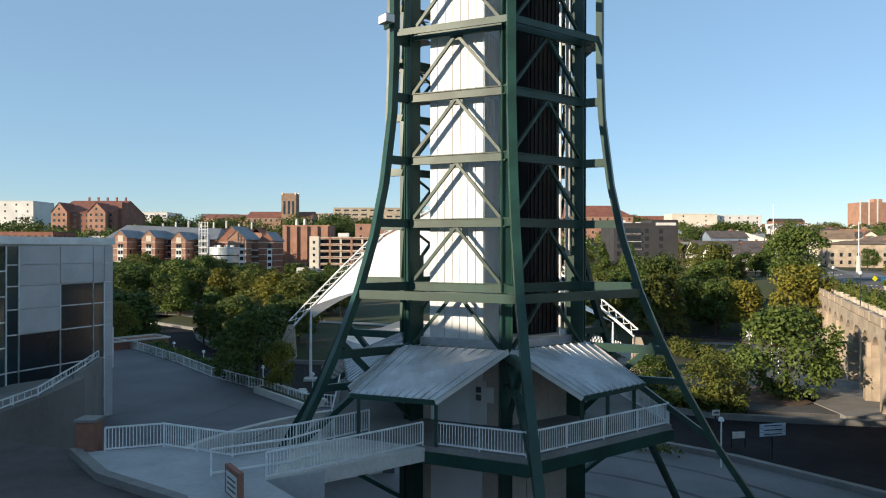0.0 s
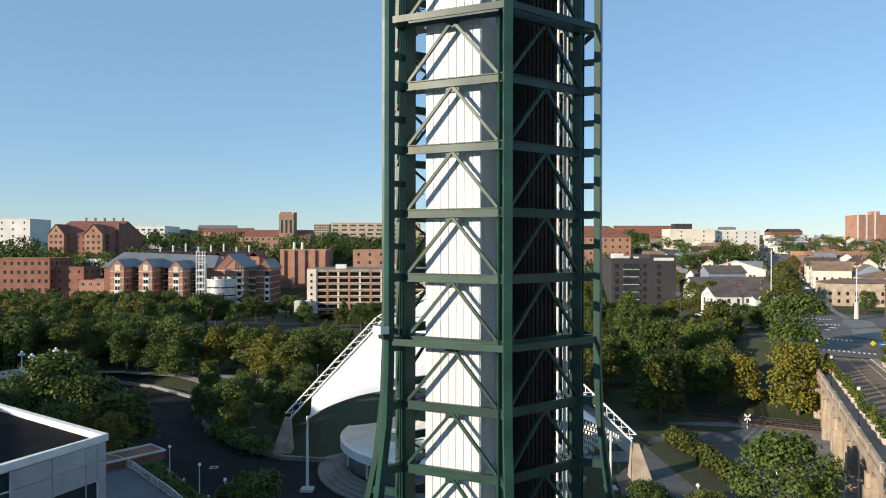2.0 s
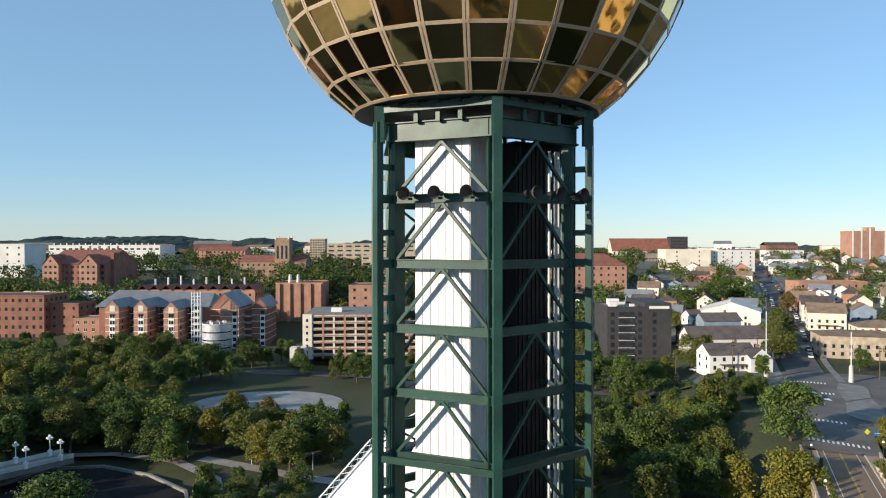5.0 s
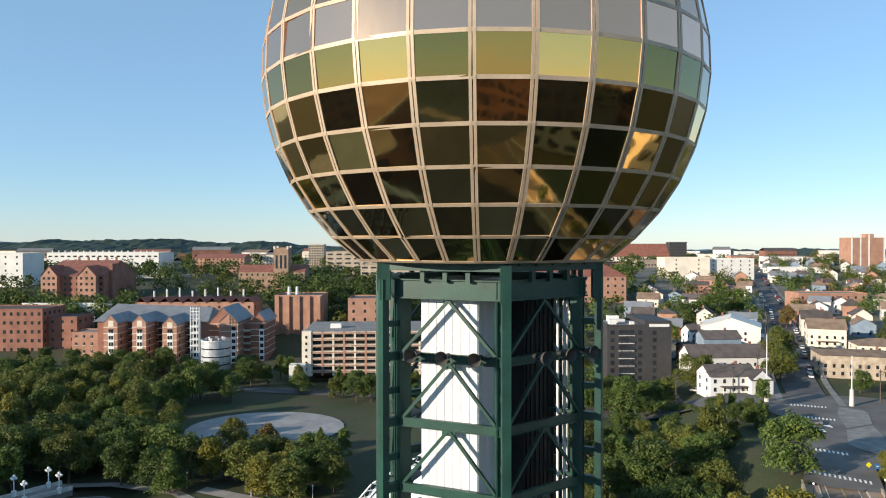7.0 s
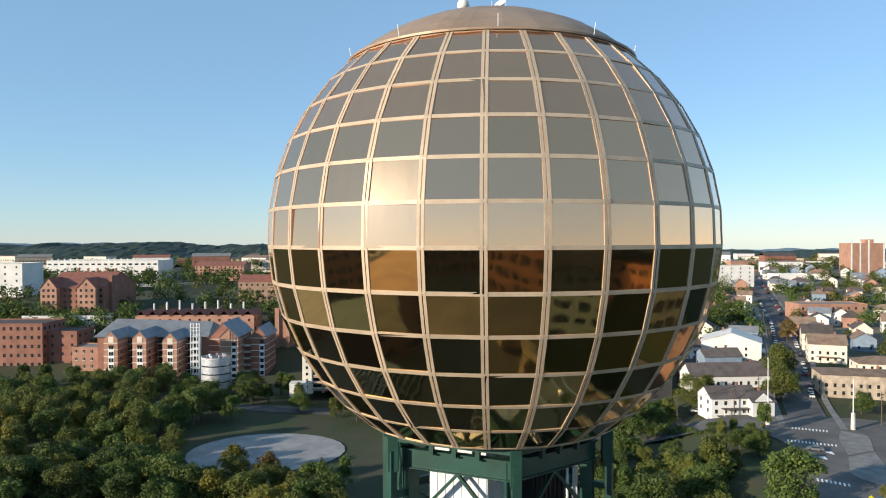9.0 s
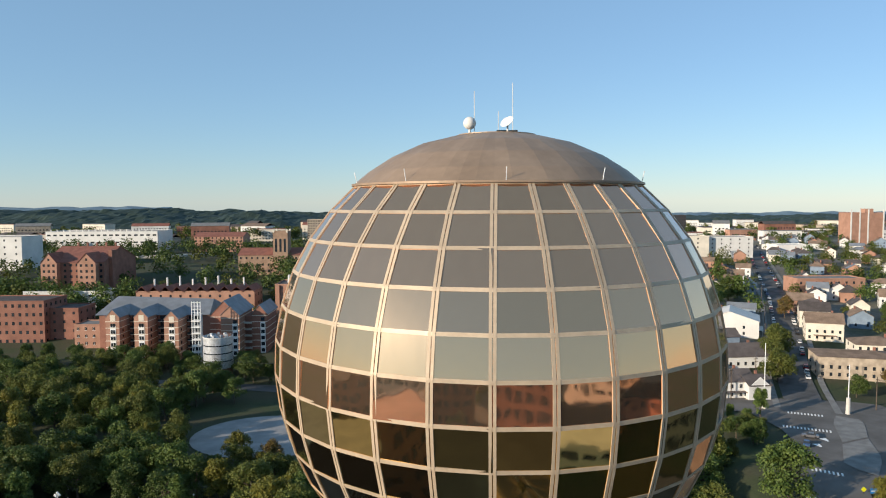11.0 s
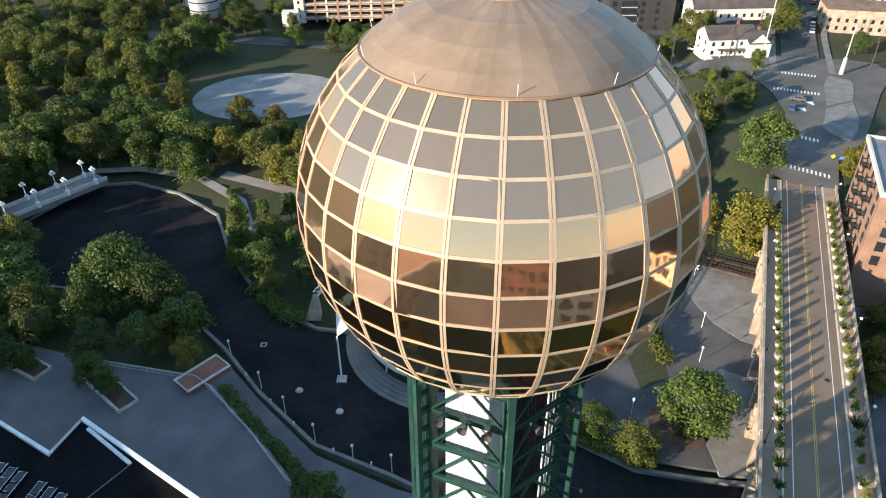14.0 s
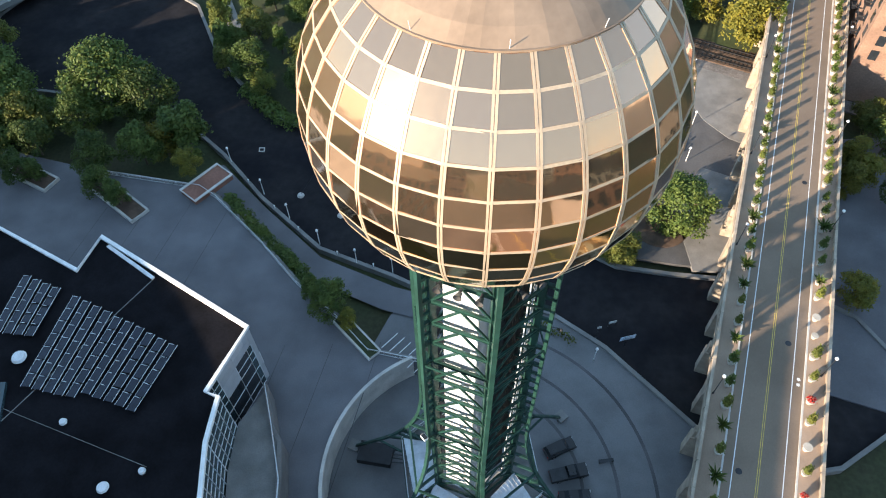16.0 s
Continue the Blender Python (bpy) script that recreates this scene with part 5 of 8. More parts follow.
FOOT = []          # ground taken up by buildings: x0, x1, y0, y1


# gabled brick residence with grey roofs and a round stair drum
res = thing("gabled_residence", "red brick residence with a row of gables and grey metal roofs", "building", at=(0, 0, -4))
part("main_body", Geo().box((-148, 385, 11), (58, 30, 22)), BRICK, res)
part("main_roof", Geo().add([(-179, 369, 22.2), (-119, 369, 22.2), (-119, 401, 22.2), (-179, 401, 22.2), (-173.5, 385.5, 30.2), (-121.5, 385.5, 28.4)], [(0, 1, 5, 4), (1, 2, 5), (2, 3, 4, 5), (3, 0, 4), (3, 2, 1, 0)]), GREYROOF, res, "blue grey metal main roof")
for gx, gy, gw, ze in ((-164.7, 358, 6.9, 22.8), (-150.3, 358, 6.9, 22.8), (-135.0, 358, 7.2, 21.9)):
    bay = part("gabled_bay", Geo().box((gx, gy + 8, ze / 2), (gw, 16, ze)), ORANGEBRICK, res, "orange brick gabled bay")
    r = part("bay_roof", roof_gable(22, gw, ze, 4.1, 0.35), GREYROOF, bay)
    r.matrix_basis = Matrix.Translation((gx, gy + 11.2, 0)) @ Matrix.Rotation(math.pi / 2, 4, "Z")
    part("bay_gable", gable_piece(gw, 3.9), ORANGEBRICK, bay).location = (gx, gy, ze)
    part("white_strip", Geo().box((gx + 0.2, gy - 0.05, ze * 0.42), (2.9, 0.14, ze * 0.78)), WHITEPAINT, bay, "white framed window strip")
    part("gable_panel", Geo().box((gx + 0.2, gy - 0.05, ze - 0.3), (2.6, 0.14, 3.0)), CREAM, bay, "cream panel in the gable")
    for s in range(6):
        part("string_course", Geo().box((gx, gy + 7.9, 4.2 + 3.3 * s), (gw + 0.16, 16.1, 0.3)), CREAM, bay)
        for k in (-0.65, 0.65):
            w = part("window", pane_mesh(1.05, 1.9), None, bay)
            w.location = (gx + 0.2 + k, gy - 0.14, 2.2 + 3.3 * s)
        if s < 5:
            w = part("window", pane_mesh(1.4, 1.5), None, bay)
            w.matrix_basis = Matrix.Translation((gx + gw / 2 + 0.02, gy + 4, 2.6 + 3.3 * s)) @ Matrix.Rotation(math.pi / 2, 4, "Z")
for gx in (-157.2, -142.6, -127.5):
    for s in range(6):
        part("balcony", Geo().box((gx + 0.6, 368.4, 2 + 3.4 * s), (6.4, 2.6, 0.3)), LIGHT_CONCRETE, res)
        part("balcony_rail", Geo().box((gx + 0.6, 367.2, 2.7 + 3.4 * s), (6.4, 0.1, 1.0)), DARKMETAL, res)
        part("recess", Geo().box((gx + 0.6, 369.9, 3.6 + 3.4 * s), (6.0, 0.3, 2.5)), WINDOW, res)
# white open stair tower with a lattice top
part("stair_tower", Geo().box((-121.4, 358, 12.2), (3.4, 4.0, 24.4)), OFFWHITE, res, "white stair tower frame")
for s in range(7):
    part("stair_landing", Geo().box((-121.4, 355.6, 2 + 3.2 * s), (4.6, 1.2, 0.5)), WHITEPAINT, res)
    part("stair_window", Geo().box((-121.4, 355.9, 3.7 + 3.2 * s), (2.6, 0.3, 1.7)), WINDOW, res)
for k in (-2.2, -0.8, 0.8, 2.2):
    part("mast_post", Geo().box((-121.4 + k, 355.6, 15.6), (0.28, 0.28, 31)), WHITEPAINT, res)
for s in range(4):
    part("mast_rung", Geo().box((-121.4, 355.6, 25.4 + 1.7 * s), (4.8, 0.2, 0.2)), WHITEPAINT, res)
for (x0, x1, y0, y1, ze, rise, wl) in ((-119, -104.5, 370, 396, 21.5, 8.0, BRICK), (-112.3, -102.7, 366, 392, 22.3, 4.9, ORANGEBRICK), (-98.2, -90.2, 374, 396, 21.6, 5.0, BRICK)):
    w = x1 - x0
    wing = part("wing", Geo().box(((x0 + x1) / 2, (y0 + y1) / 2, ze / 2), (w, y1 - y0, ze)), wl, res)
    r = part("wing_roof", roof_gable(y1 - y0 + 3, w, ze, rise), GREYROOF, wing)
    r.matrix_basis = Matrix.Translation(((x0 + x1) / 2, (y0 + y1) / 2 + 1.6, 0)) @ Matrix.Rotation(math.pi / 2, 4, "Z")
    part("wing_gable", gable_piece(w, rise - 0.2), wl, wing).location = ((x0 + x1) / 2, y0, ze)
    part("white_strip", Geo().box((x1 - 2.2, y0 - 0.05, ze * 0.42), (2.6, 0.14, ze * 0.78)), WHITEPAINT, wing)
    for s in range(6):
        o = part("window", pane_mesh(1.9, 1.9), None, wing)
        o.location = (x1 - 2.2, y0 - 0.14, 2.4 + 3.3 * s)
        part("string_course", Geo().box(((x0 + x1) / 2, (y0 + y1) / 2 - 0.1, 4.3 + 3.3 * s), (w + 0.16, y1 - y0, 0.3)), CREAM, wing)
part("link", Geo().box((-98, 386, 10), (14, 18, 20)), BRICK, res)
for s in range(5):
    part("link_balcony", Geo().box((-100.4, 376.2, 3 + 3.4 * s), (4.6, 2.2, 0.9)), LIGHT_CONCRETE, res)
drum = thing("stair_drum", "round white stair drum with dark window bands on a brick base", "building", at=(-103.2, 331.5, -4.5))
part("base", Geo().tube((0, 0, -1), (0, 0, 4.0), 6.5, n=32), BRICK, drum, "brick base")
part("entrance", Geo().box((3.0, -6.2, 1.6), (3.0, 1.0, 3.0)), WINDOW, drum)
for i in range(4):
    part("ring", Geo().tube((0, 0, 4.0 + 3.7 * i), (0, 0, 7.1 + 3.7 * i), 6.8, n=40), ZINC, drum, "pale metal ring")
    part("window_band", Geo().tube((0, 0, 7.1 + 3.7 * i), (0, 0, 7.7 + 3.7 * i), 6.5, n=40), WINDOW, drum)
part("rim", Geo().tube((0, 0, 18.3), (0, 0, 18.7), 6.9, n=40), OFFWHITE, drum)
for i in range(7):
    a = math.tau * i / 7
    part("roof_unit", Geo().box((4 * math.cos(a), 4 * math.sin(a), 19.1), (1.2, 1.0, 0.9), a), ZINC, drum)

# parking garage
gar = thing("parking_garage", "cream parking garage with open brick lined decks", "building", at=(-60.8, 320.5, -1), rz=radians(2.5))
GL, GD = 62.0, 40.0
# solid dark block painted in for the shade inside the open decks
part("core", Geo().box((GL / 2, GD / 2 + 1.6, 9.5), (GL - 1.0, GD - 3, 19)), DARKMETAL, gar, "dark block standing in for shaded decks")
for i in range(7):
    z = 1.2 + 2.95 * i
    part("deck_band", Geo().box((GL / 2, GD / 2, z + 0.45), (GL, GD, 1.0)), CREAM, gar)
    part("brick_band", Geo().box((GL / 2, -0.12, z + 0.45), (GL - 8, 0.2, 0.55)), ORANGEBRICK, gar)
for i in range(12):
    part("pier", Geo().box((4.2 + i * (GL - 8) / 11, 0.1, 10), (0.9, 0.5, 20)), ORANGEBRICK if i % 2 else CREAM, gar)
part("stair_tower", Geo().box((2.0, 1.0, 10), (4.2, 3, 20.4)), CREAM, gar)
for i in range(6):
    part("window", pane_mesh(0.9, 1.2), None, gar).location = (1.9, -0.53, 3 + 2.9 * i)
part("roof_deck", Geo().box((GL / 2, GD / 2, 20.0), (GL - 0.8, GD - 0.8, 0.1)), CONCRETE, gar, "pale concrete roof deck")
part("annex", Geo().box((-1.5, -3.5, 3.0), (7, 5, 6)), OFFWHITE, gar)
for i in range(2):
    part("roof_plant", Geo().box((14 + 26 * i, 14, 21), (5, 4, 2)), OFFWHITE, gar)

# charcoal apartment block
gb_ = thing("charcoal_apartments", "charcoal clad apartment block with recessed balconies", "building", at=(72.3, 297, -3))
part("body", Geo().box((8.0, 12, 13.5), (16, 24, 27)), DARKGREY, gb_)
part("side_wing", Geo().box((21.6, 15, 14.6), (11.2, 30, 29.2)), DARKGREY, gb_)
for s in range(7):
    z = 5.2 + 3.2 * s
    for x, w in ((8.2, 5.2),):
        part("balcony_recess", Geo().box((x, 0.1, z), (6.4, 0.4, 2.3)), WINDOW, gb_)
        part("balcony_rail", Geo().box((x, -0.5, z - 0.75), (6.6, 0.1, 0.9)), DARKMETAL, gb_)
        part("balcony_slab", Geo().box((x, -0.25, z - 1.25), (6.8, 0.9, 0.2)), OFFWHITE, gb_)
    for x in (2.2, 13.9):
        part("window", pane_mesh(1.7, 1.8), None, gb_).location = (x, 0.0, z)
    for y in (2.5, 6.5, 10.5, 14.5, 18.5):
        o = part("window", pane_mesh(1.5, 1.7), None, gb_)
        o.matrix_basis = Matrix.Translation((27.22, y, z)) @ Matrix.Rotation(math.pi / 2, 4, "Z")
    part("window", pane_mesh(1.6, 1.8), None, gb_).location = (20.0, 0.0, z)
part("parapet", wall_along([(0, 0), (16, 0), (16, 24), (0, 24)], 0.3, 27, 27.8, True), DARKGREY, gb_)
part("roof", Geo().box((8, 12, 27.05), (15.5, 23.5, 0.1)), CONCRETE, gb_, "pale roof membrane")
part("sign_band", Geo().box((22, -0.06, 27.4), (8.5, 0.1, 1.2)), OFFWHITE, gb_, "pale wall sign of plain bars")
for x, y, w, d, h in ((4, 8, 3, 3, 2.2), (9, 14, 4, 2.5, 1.6), (12, 6, 1.8, 1.8, 1.4), (7, 19, 5, 3, 2.6)):
    part("roof_plant", Geo().box((x, y, 27 + h / 2), (w, d, h)), OFFWHITE, gb_)

block("low_brick_hall", "long red brick hall with rows of small windows", -262, -219.6, 395, 420, -3, 21.9, BRICK, DARKROOF, 5, 11, win=(1.5, 1.9), nside=5)
block("low_brick_wing", "low red brick wing beside the hall", -219.4, -203, 400, 420, -3, 17, BRICK, DARKROOF, 4, 3)
block("small_brick_building", "small orange brick building with a flat roof", -198, -181, 385, 400, -2, 10.2, ORANGEBRICK, CONCRETE, 3, 4, sills=True)
hA = block("dormitory", "tall red brick dormitory with steep gables and a red tile roof", -262, -222, 473, 523, 14, 37.4, BRICK, REDROOF, 6, 10, kind="gable", rise=9.5, win=(1.6, 1.8))
for gx, gw in ((-256.4, 10.6), (-231.5, 12.0)):
    pv_ = part("gabled_pavilion", Geo().box((gx + 242, -26.4, 13.2), (gw, 6, 26.4)), ORANGEBRICK, hA, "brick pavilion with a steep gable")
    part("front_gable", gable_piece(gw, 6.4), ORANGEBRICK, pv_).location = (gx + 242, -29.4, 26.4)
    r = part("gable_roof", roof_gable(18, gw, 0, 6.6, 0.2), REDROOF, pv_)
    r.matrix_basis = Matrix.Translation((gx + 242, -20.6, 26.4)) @ Matrix.Rotation(math.pi / 2, 4, "Z")
    for s in range(6):
        for k in range(3):
            o = part("window", pane_mesh(1.5, 1.7), None, pv_)
            o.location = (gx + 242 + (k - 1) * gw * 0.3, -29.42, 5.2 + 3.9 * s)
    part("gable_window", Geo().box((gx + 242, -29.42, 28.6), (1.2, 0.14, 1.6)), WINDOW, pv_)
for i in range(5):
    part("chimney", Geo().box((-9 + 6.5 * i, 0, 35.6), (1.1, 1.1, 5.5)), BRICK, hA)
part("end_bay", Geo().box((21.0, -14, 17), (2.4, 7, 34)), BRICK, hA)
block("podium", "white low podium building before the dormitory", -262, -205, 448, 464, 10, 20.5, OFFWHITE, CONCRETE, 2, 6, win=(3.2, 1.2))
zz = block("saw_roof_hall", "long brick hall with a zigzag red roof", -183, -111, 430, 450, 6, 22.5, ORANGEBRICK, REDROOF, 3, 12, kind="flat")
for i in range(10):
    r = part("saw_roof", roof_gable(21, 7.2, 0, 3.4, 0.1), REDROOF, zz)
    r.matrix_basis = Matrix.Translation((-32.4 + 7.2 * i, 0, 19.6)) @ Matrix.Rotation(math.pi / 2, 4, "Z")
for i in range(8):
    part("roof_stack", Geo().tube((-30 + 8 * i, 4, 21), (-30 + 8 * i, 4, 26 + (i % 3)), 0.6, n=8), OFFWHITE, zz)
lab = block("brick_lab", "orange brick laboratory block with tall piers and white stacks", -97.2, -69, 425, 450, 4, 27.0, ORANGEBRICK, DARKROOF, 5, 0)
for i in range(5):
    part("pier", Geo().box((-12.4 + 6.2 * i, -13.0, 13), (2.2, 1.4, 26)), ORANGEBRICK, lab)
for i in range(2):
    part("roof_stack", Geo().tube((-8 + 5 * i, 0, 26), (-8 + 5 * i, 0, 31), 1.1, 0.8, n=10), OFFWHITE, lab)
block("brick_tower_block", "brick block behind the garage", -50, -18, 400, 425, 4, 27, ORANGEBRICK, DARKROOF, 5, 5)
ct = block("campus_tower", "square brown brick campus tower with tall arched openings", -123, -111.9, 534, 546, 22, 54.6, mat("brown_brick", (0.30, 0.20, 0.14), 0.9, 0, 0.15, 0.3), DARKROOF, 1, 0)
for i in range(3):
    part("tall_opening", Geo().box((-3.3 + 3.3 * i, -6.05, 25.5), (1.5, 0.2, 10)), WINDOW, ct)
for i in range(4):
    part("pinnacle", Geo().box((-5 + 10 * (i % 2), -5.5 + 11 * (i // 2), 36.3), (1.3, 1.3, 2.4)), CREAM, ct)
block("campus_tower_hall", "brown brick hall round the campus tower", -150, -100, 536, 560, 22, 37, MATS["brown_brick"], REDROOF, 3, 12, kind="gable", rise=5)
block("tall_hotel", "tall tan hotel tower with bands of windows", -155, -136.5, 857, 875, 26, 55.5, STONE, DARKROOF, 10, 6, win=(2.0, 1.6))
st = block("stadium", "white stadium stand with a row of floodlit fins", -385, -275, 700, 740, 20, 48.5, OFFWHITE, CONCRETE, 4, 18, win=(3.5, 1.6))
for i in range(17):
    part("fin", Geo().box((-50 + 6.2 * i, -19, 31.0), (1.0, 1.0, 6)), OFFWHITE, st)
bowl = thing("stadium_bowl", "pale curved lower stand of the stadium", "stand", at=(-285, 690, 20))
for k in range(3):
    pts = [(x * 1.0, y * 0.62) for x, y in arc(0, 0, 70 - 9 * k, 200, 350, 24)]
    part("tier", wall_along(pts, 8.0, 0, 9.0 - 2.6 * k), OFFWHITE if k % 2 else LIGHT_CONCRETE, bowl)
block("white_slab", "plain white slab building with few windows", -372, -327, 560, 590, 18, 50.2, OFFWHITE, CONCRETE, 6, 5)
block("brick_apartments", "orange brick apartments with gabled ends", -239, -190.5, 700, 725, 28, 43.5, ORANGEBRICK, REDROOF, 5, 12, kind="gable", rise=4)
block("tan_office", "tan office building with ribbon windows", -100, -20, 640, 680, 26, 50, STONE, DARKROOF, 6, 10, win=(5, 1.4))
block("tan_office", "tan office building with ribbon windows", -60, -5, 560, 590, 24, 41, STONE, DARKROOF, 4, 8, win=(4.5, 1.4))
block("curved_hotel", "pale round cornered hotel far off", 10, 70, 720, 750, 28, 58, CREAM, DARKROOF, 7, 12, win=(3, 1.4))
block("long_hall", "long cream hall with a red roof and tall windows", 225, 302, 900, 930, 18, 40, CREAM, REDROOF, 4, 14, kind="gable", rise=16.5, win=(2.0, 3.2))
block("hip_roof_hall", "brick hall with a dark hip roof and red ridges", 60, 130, 480, 505, 18, 36, ORANGEBRICK, REDROOF, 4, 14, kind="hip", rise=8)
block("white_apartments", "stepped white concrete apartment block", 204.6, 245, 627, 650, 14, 44.6, CREAM, CONCRETE, 8, 2, win=(1.2, 1.4))
block("white_apartments", "stepped white concrete apartment block with a brick base", 246, 287, 632, 655, 14, 43.5, OFFWHITE, CONCRETE, 8, 5, win=(1.2, 1.4))
block("brick_base_building", "low brick building before the apartments", 196, 256, 600, 615, 14, 22, ORANGEBRICK, CONCRETE, 2, 8)
block("white_cube_building", "white cubic building with a blank side", 326.4, 357.8, 667, 690, 14, 34, OFFWHITE, OFFWHITE, 5, 0)
stk = block("brick_high_rise", "brick and concrete high rise with vertical bands", 441, 476, 742, 765, 26, 62.8, ORANGEBRICK, CONCRETE, 11, 0)
for x in (-17.3, -8, 1, 17.3):
    part("white_band", Geo().box((x, -11.6, 22), (1.4, 0.4, 44)), OFFWHITE, stk)
part("penthouse", Geo().box((6, 0, 42), (9, 9, 5)), ORANGEBRICK, stk)
block("far_tower", "grey glass tower far off", 300, 322, 900, 915, 24, 58, DARKGREY, DARKROOF, 9, 7)

# brick corner apartments beside the viaduct
q0, q1 = bp(100, 17.3), bp(128, 17.3)
ap = thing("brick_corner_apartments", "red brick apartment building with iron balconies beside the viaduct", "building", at=(*q0, -5), rz=BROT)
part("wall", Geo().box((14, -13, 13.5), (28, 26, 27)), mat("brown_brick_wall", (0.27, 0.165, 0.115), 0.88, 0.0, 0.15, 0.2, 0.14, 3.0), ap)
part("roof", Geo().box((14, -13, 27.05), (27, 25, 0.1)), GREYROOF, ap)
part("cornice", wall_along([(0, -26), (28, -26), (28, 0), (0, 0)], 0.7, 26.6, 27.6, True), CREAM, ap)
for s in range(5):
    for i in range(6):
        o = part("window", pane_mesh(1.6, 2.2), None, ap)
        o.matrix_basis = Matrix.Translation((2.6 + 4.6 * i, 0.02, 12.5 + 3.3 * s)) @ Matrix.Rotation(math.pi, 4, "Z")
    for i in range(5):
        o = part("window", pane_mesh(1.6, 2.2), None, ap)
        o.matrix_basis = Matrix.Translation((-0.02, -3 - 5 * i, 12.5 + 3.3 * s)) @ Matrix.Rotation(-math.pi / 2, 4, "Z")
    for i in (1, 3):
        bal = part("balcony", Geo().box((4.9 + 4.6 * i, 0.6, 11.2 + 3.3 * s), (3.0, 1.2, 0.14)), DARKMETAL, ap, "black iron balcony")
        part("balcony_rail", wall_along([(3.4 + 4.6 * i, 0), (3.4 + 4.6 * i, 1.2), (6.4 + 4.6 * i, 1.2), (6.4 + 4.6 * i, 0)], 0.05, 11.9 + 3.3 * s, 12.2 + 3.3 * s), DARKMETAL, bal)

# ---- streets ----
def road(path, w, m, label, z=0.12, name="road"):
    """A road strip that follows the land."""
    fine = []
    for p, q in zip(path, path[1:]):
        n = max(1, int((Vector(q) - Vector(p)).length / 6))
        fine += [tuple(Vector(p).lerp(Vector(q), i / n)) for i in range(n)]
    fine.append(path[-1])
    pts = [(x, y, max(ground_z(x, y), ground_z(x + 3, y), ground_z(x - 3, y)) + z) for x, y in fine]
    return solid(name, strip(pts, -w / 2, w / 2, 0), m, label, name, kind="structure")


MAIN = [(124, 232), (139, 270), (169, 335), (211, 430), (260, 556), (330, 730)]
road(MAIN, 12.5, ASPHALT, "grey asphalt street climbing through the town", 0.25)
for o in (-9.2, 9.2):
    road([(x + o * 0.91, y - o * 0.41) for x, y in MAIN], 2.2, CONCRETE, "pale concrete pavement along the street", 0.3, "pavement")
road([(-40, 300), (20, 262), (80, 243), (123, 233), (180, 222), (260, 215)], 12, ASPHALT, "grey asphalt cross street", 0.22)
road([(-260, 332), (-170, 322), (-105, 311), (-40, 296)], 10, ASPHALT, "grey asphalt street before the residence", 0.2)
road([(70, 340), (140, 330), (172, 322)], 8, ASPHALT, "side street with parked cars", 0.2)
road([(84, 244), (92, 290), (110, 400)], 9, ASPHALT, "side street beside the apartments", 0.2)


JZ = [(150, 5.53), (165, 5.9), (195, 6.3), (255, 6.45)]


def lying(poly, lift):
    """A sheet that follows the slope of the junction, cut into rows."""
    g = Geo()
    ys = [y for _, y in poly]
    lo, hi = min(ys), max(ys)
    n = max(1, int((hi - lo) / 4))
    rows_ = []
    for i in range(n + 1):
        y = lo + 0.01 + (hi - lo - 0.02) * i / n
        xs = sorted(x0 + (x1 - x0) * (y - y0) / (y1 - y0) for (x0, y0), (x1, y1) in zip(poly, poly[1:] + poly[:1]) if (y0 > y) != (y1 > y))
        rows_.append([(xs[0], y, lerp_table(y, JZ) + lift), (xs[-1], y, lerp_table(y, JZ) + lift)])
    for p, q in zip(rows_, rows_[1:]):
        g.add([p[0], p[1], q[1], q[0]], [(0, 1, 2, 3)])
    return g


solid("junction", lying([(97, 151.5), (106, 170), (116, 176), (128, 194), (140, 212), (152, 226), (152, 240), (126, 246), (98, 250), (98, 238), (104, 229), (106, 214), (103, 196), (95, 181), (82.2, 157.5)], 0), mat("worn_street", (0.120, 0.112, 0.104), 0.85, 0.0, 0.2, 0.12, 0.1, 5.0), "grey asphalt street junction at the end of the viaduct", "road", kind="structure")
solid("corner_island", lying([(108, 184), (112.6, 176.5), (121, 188), (127, 204), (117.5, 201)], 0.12), CONCRETE, "pale paved corner island", "pavement", kind="structure")
solid("corner_pavement", lying([(117.5, 201), (127, 204), (136, 221), (130, 226), (125, 219)], 0.11), CONCRETE, "pale concrete corner pavement", "pavement", kind="structure")
for a, b_, n in (((116, 230.5), (126, 226), 11), ((107.5, 216.5), (120, 210.5), 14), ((97.8, 182), (104.4, 177.5), 8), ((87.5, 165.5), (98, 157.5), 13)):
    for i in range(n):
        c = Vector(a).lerp(Vector(b_), (i + 0.5) / n)
        cz = lerp_table(c.y, JZ) + 0.03
        solid("crosswalk_bar", Geo().box((c.x, c.y, cz), (0.45, 2.2, 0.02), radians(-25)), WHITEPAINT, "white crosswalk bar on the junction", "road marking", "crosswalk bars", kind="structure")
for u0, v0 in ((109.5, 199), (114, 203.5)):
    cz = lerp_table(v0, JZ) + 0.03
    solid("turn_arrow", Geo().add([(u0 - 0.3, v0 - 1.5, cz), (u0 + 0.3, v0 - 1.5, cz), (u0 + 0.9, v0 + 1.4, cz), (u0 - 1.4, v0 + 1.2, cz)], [(0, 1, 2, 3)]), WHITEPAINT, "white painted turn arrow", "road marking", "turn arrows", kind="structure")


# ---- houses ----
SIDING = {"white": OFFWHITE, "cream": CREAM, "blue": mat("blue_siding", (0.20, 0.26, 0.33), 0.75, 0, 0.1, 0.4, obj=0.08), "brick": ORANGEBRICK, "tan": STONE}


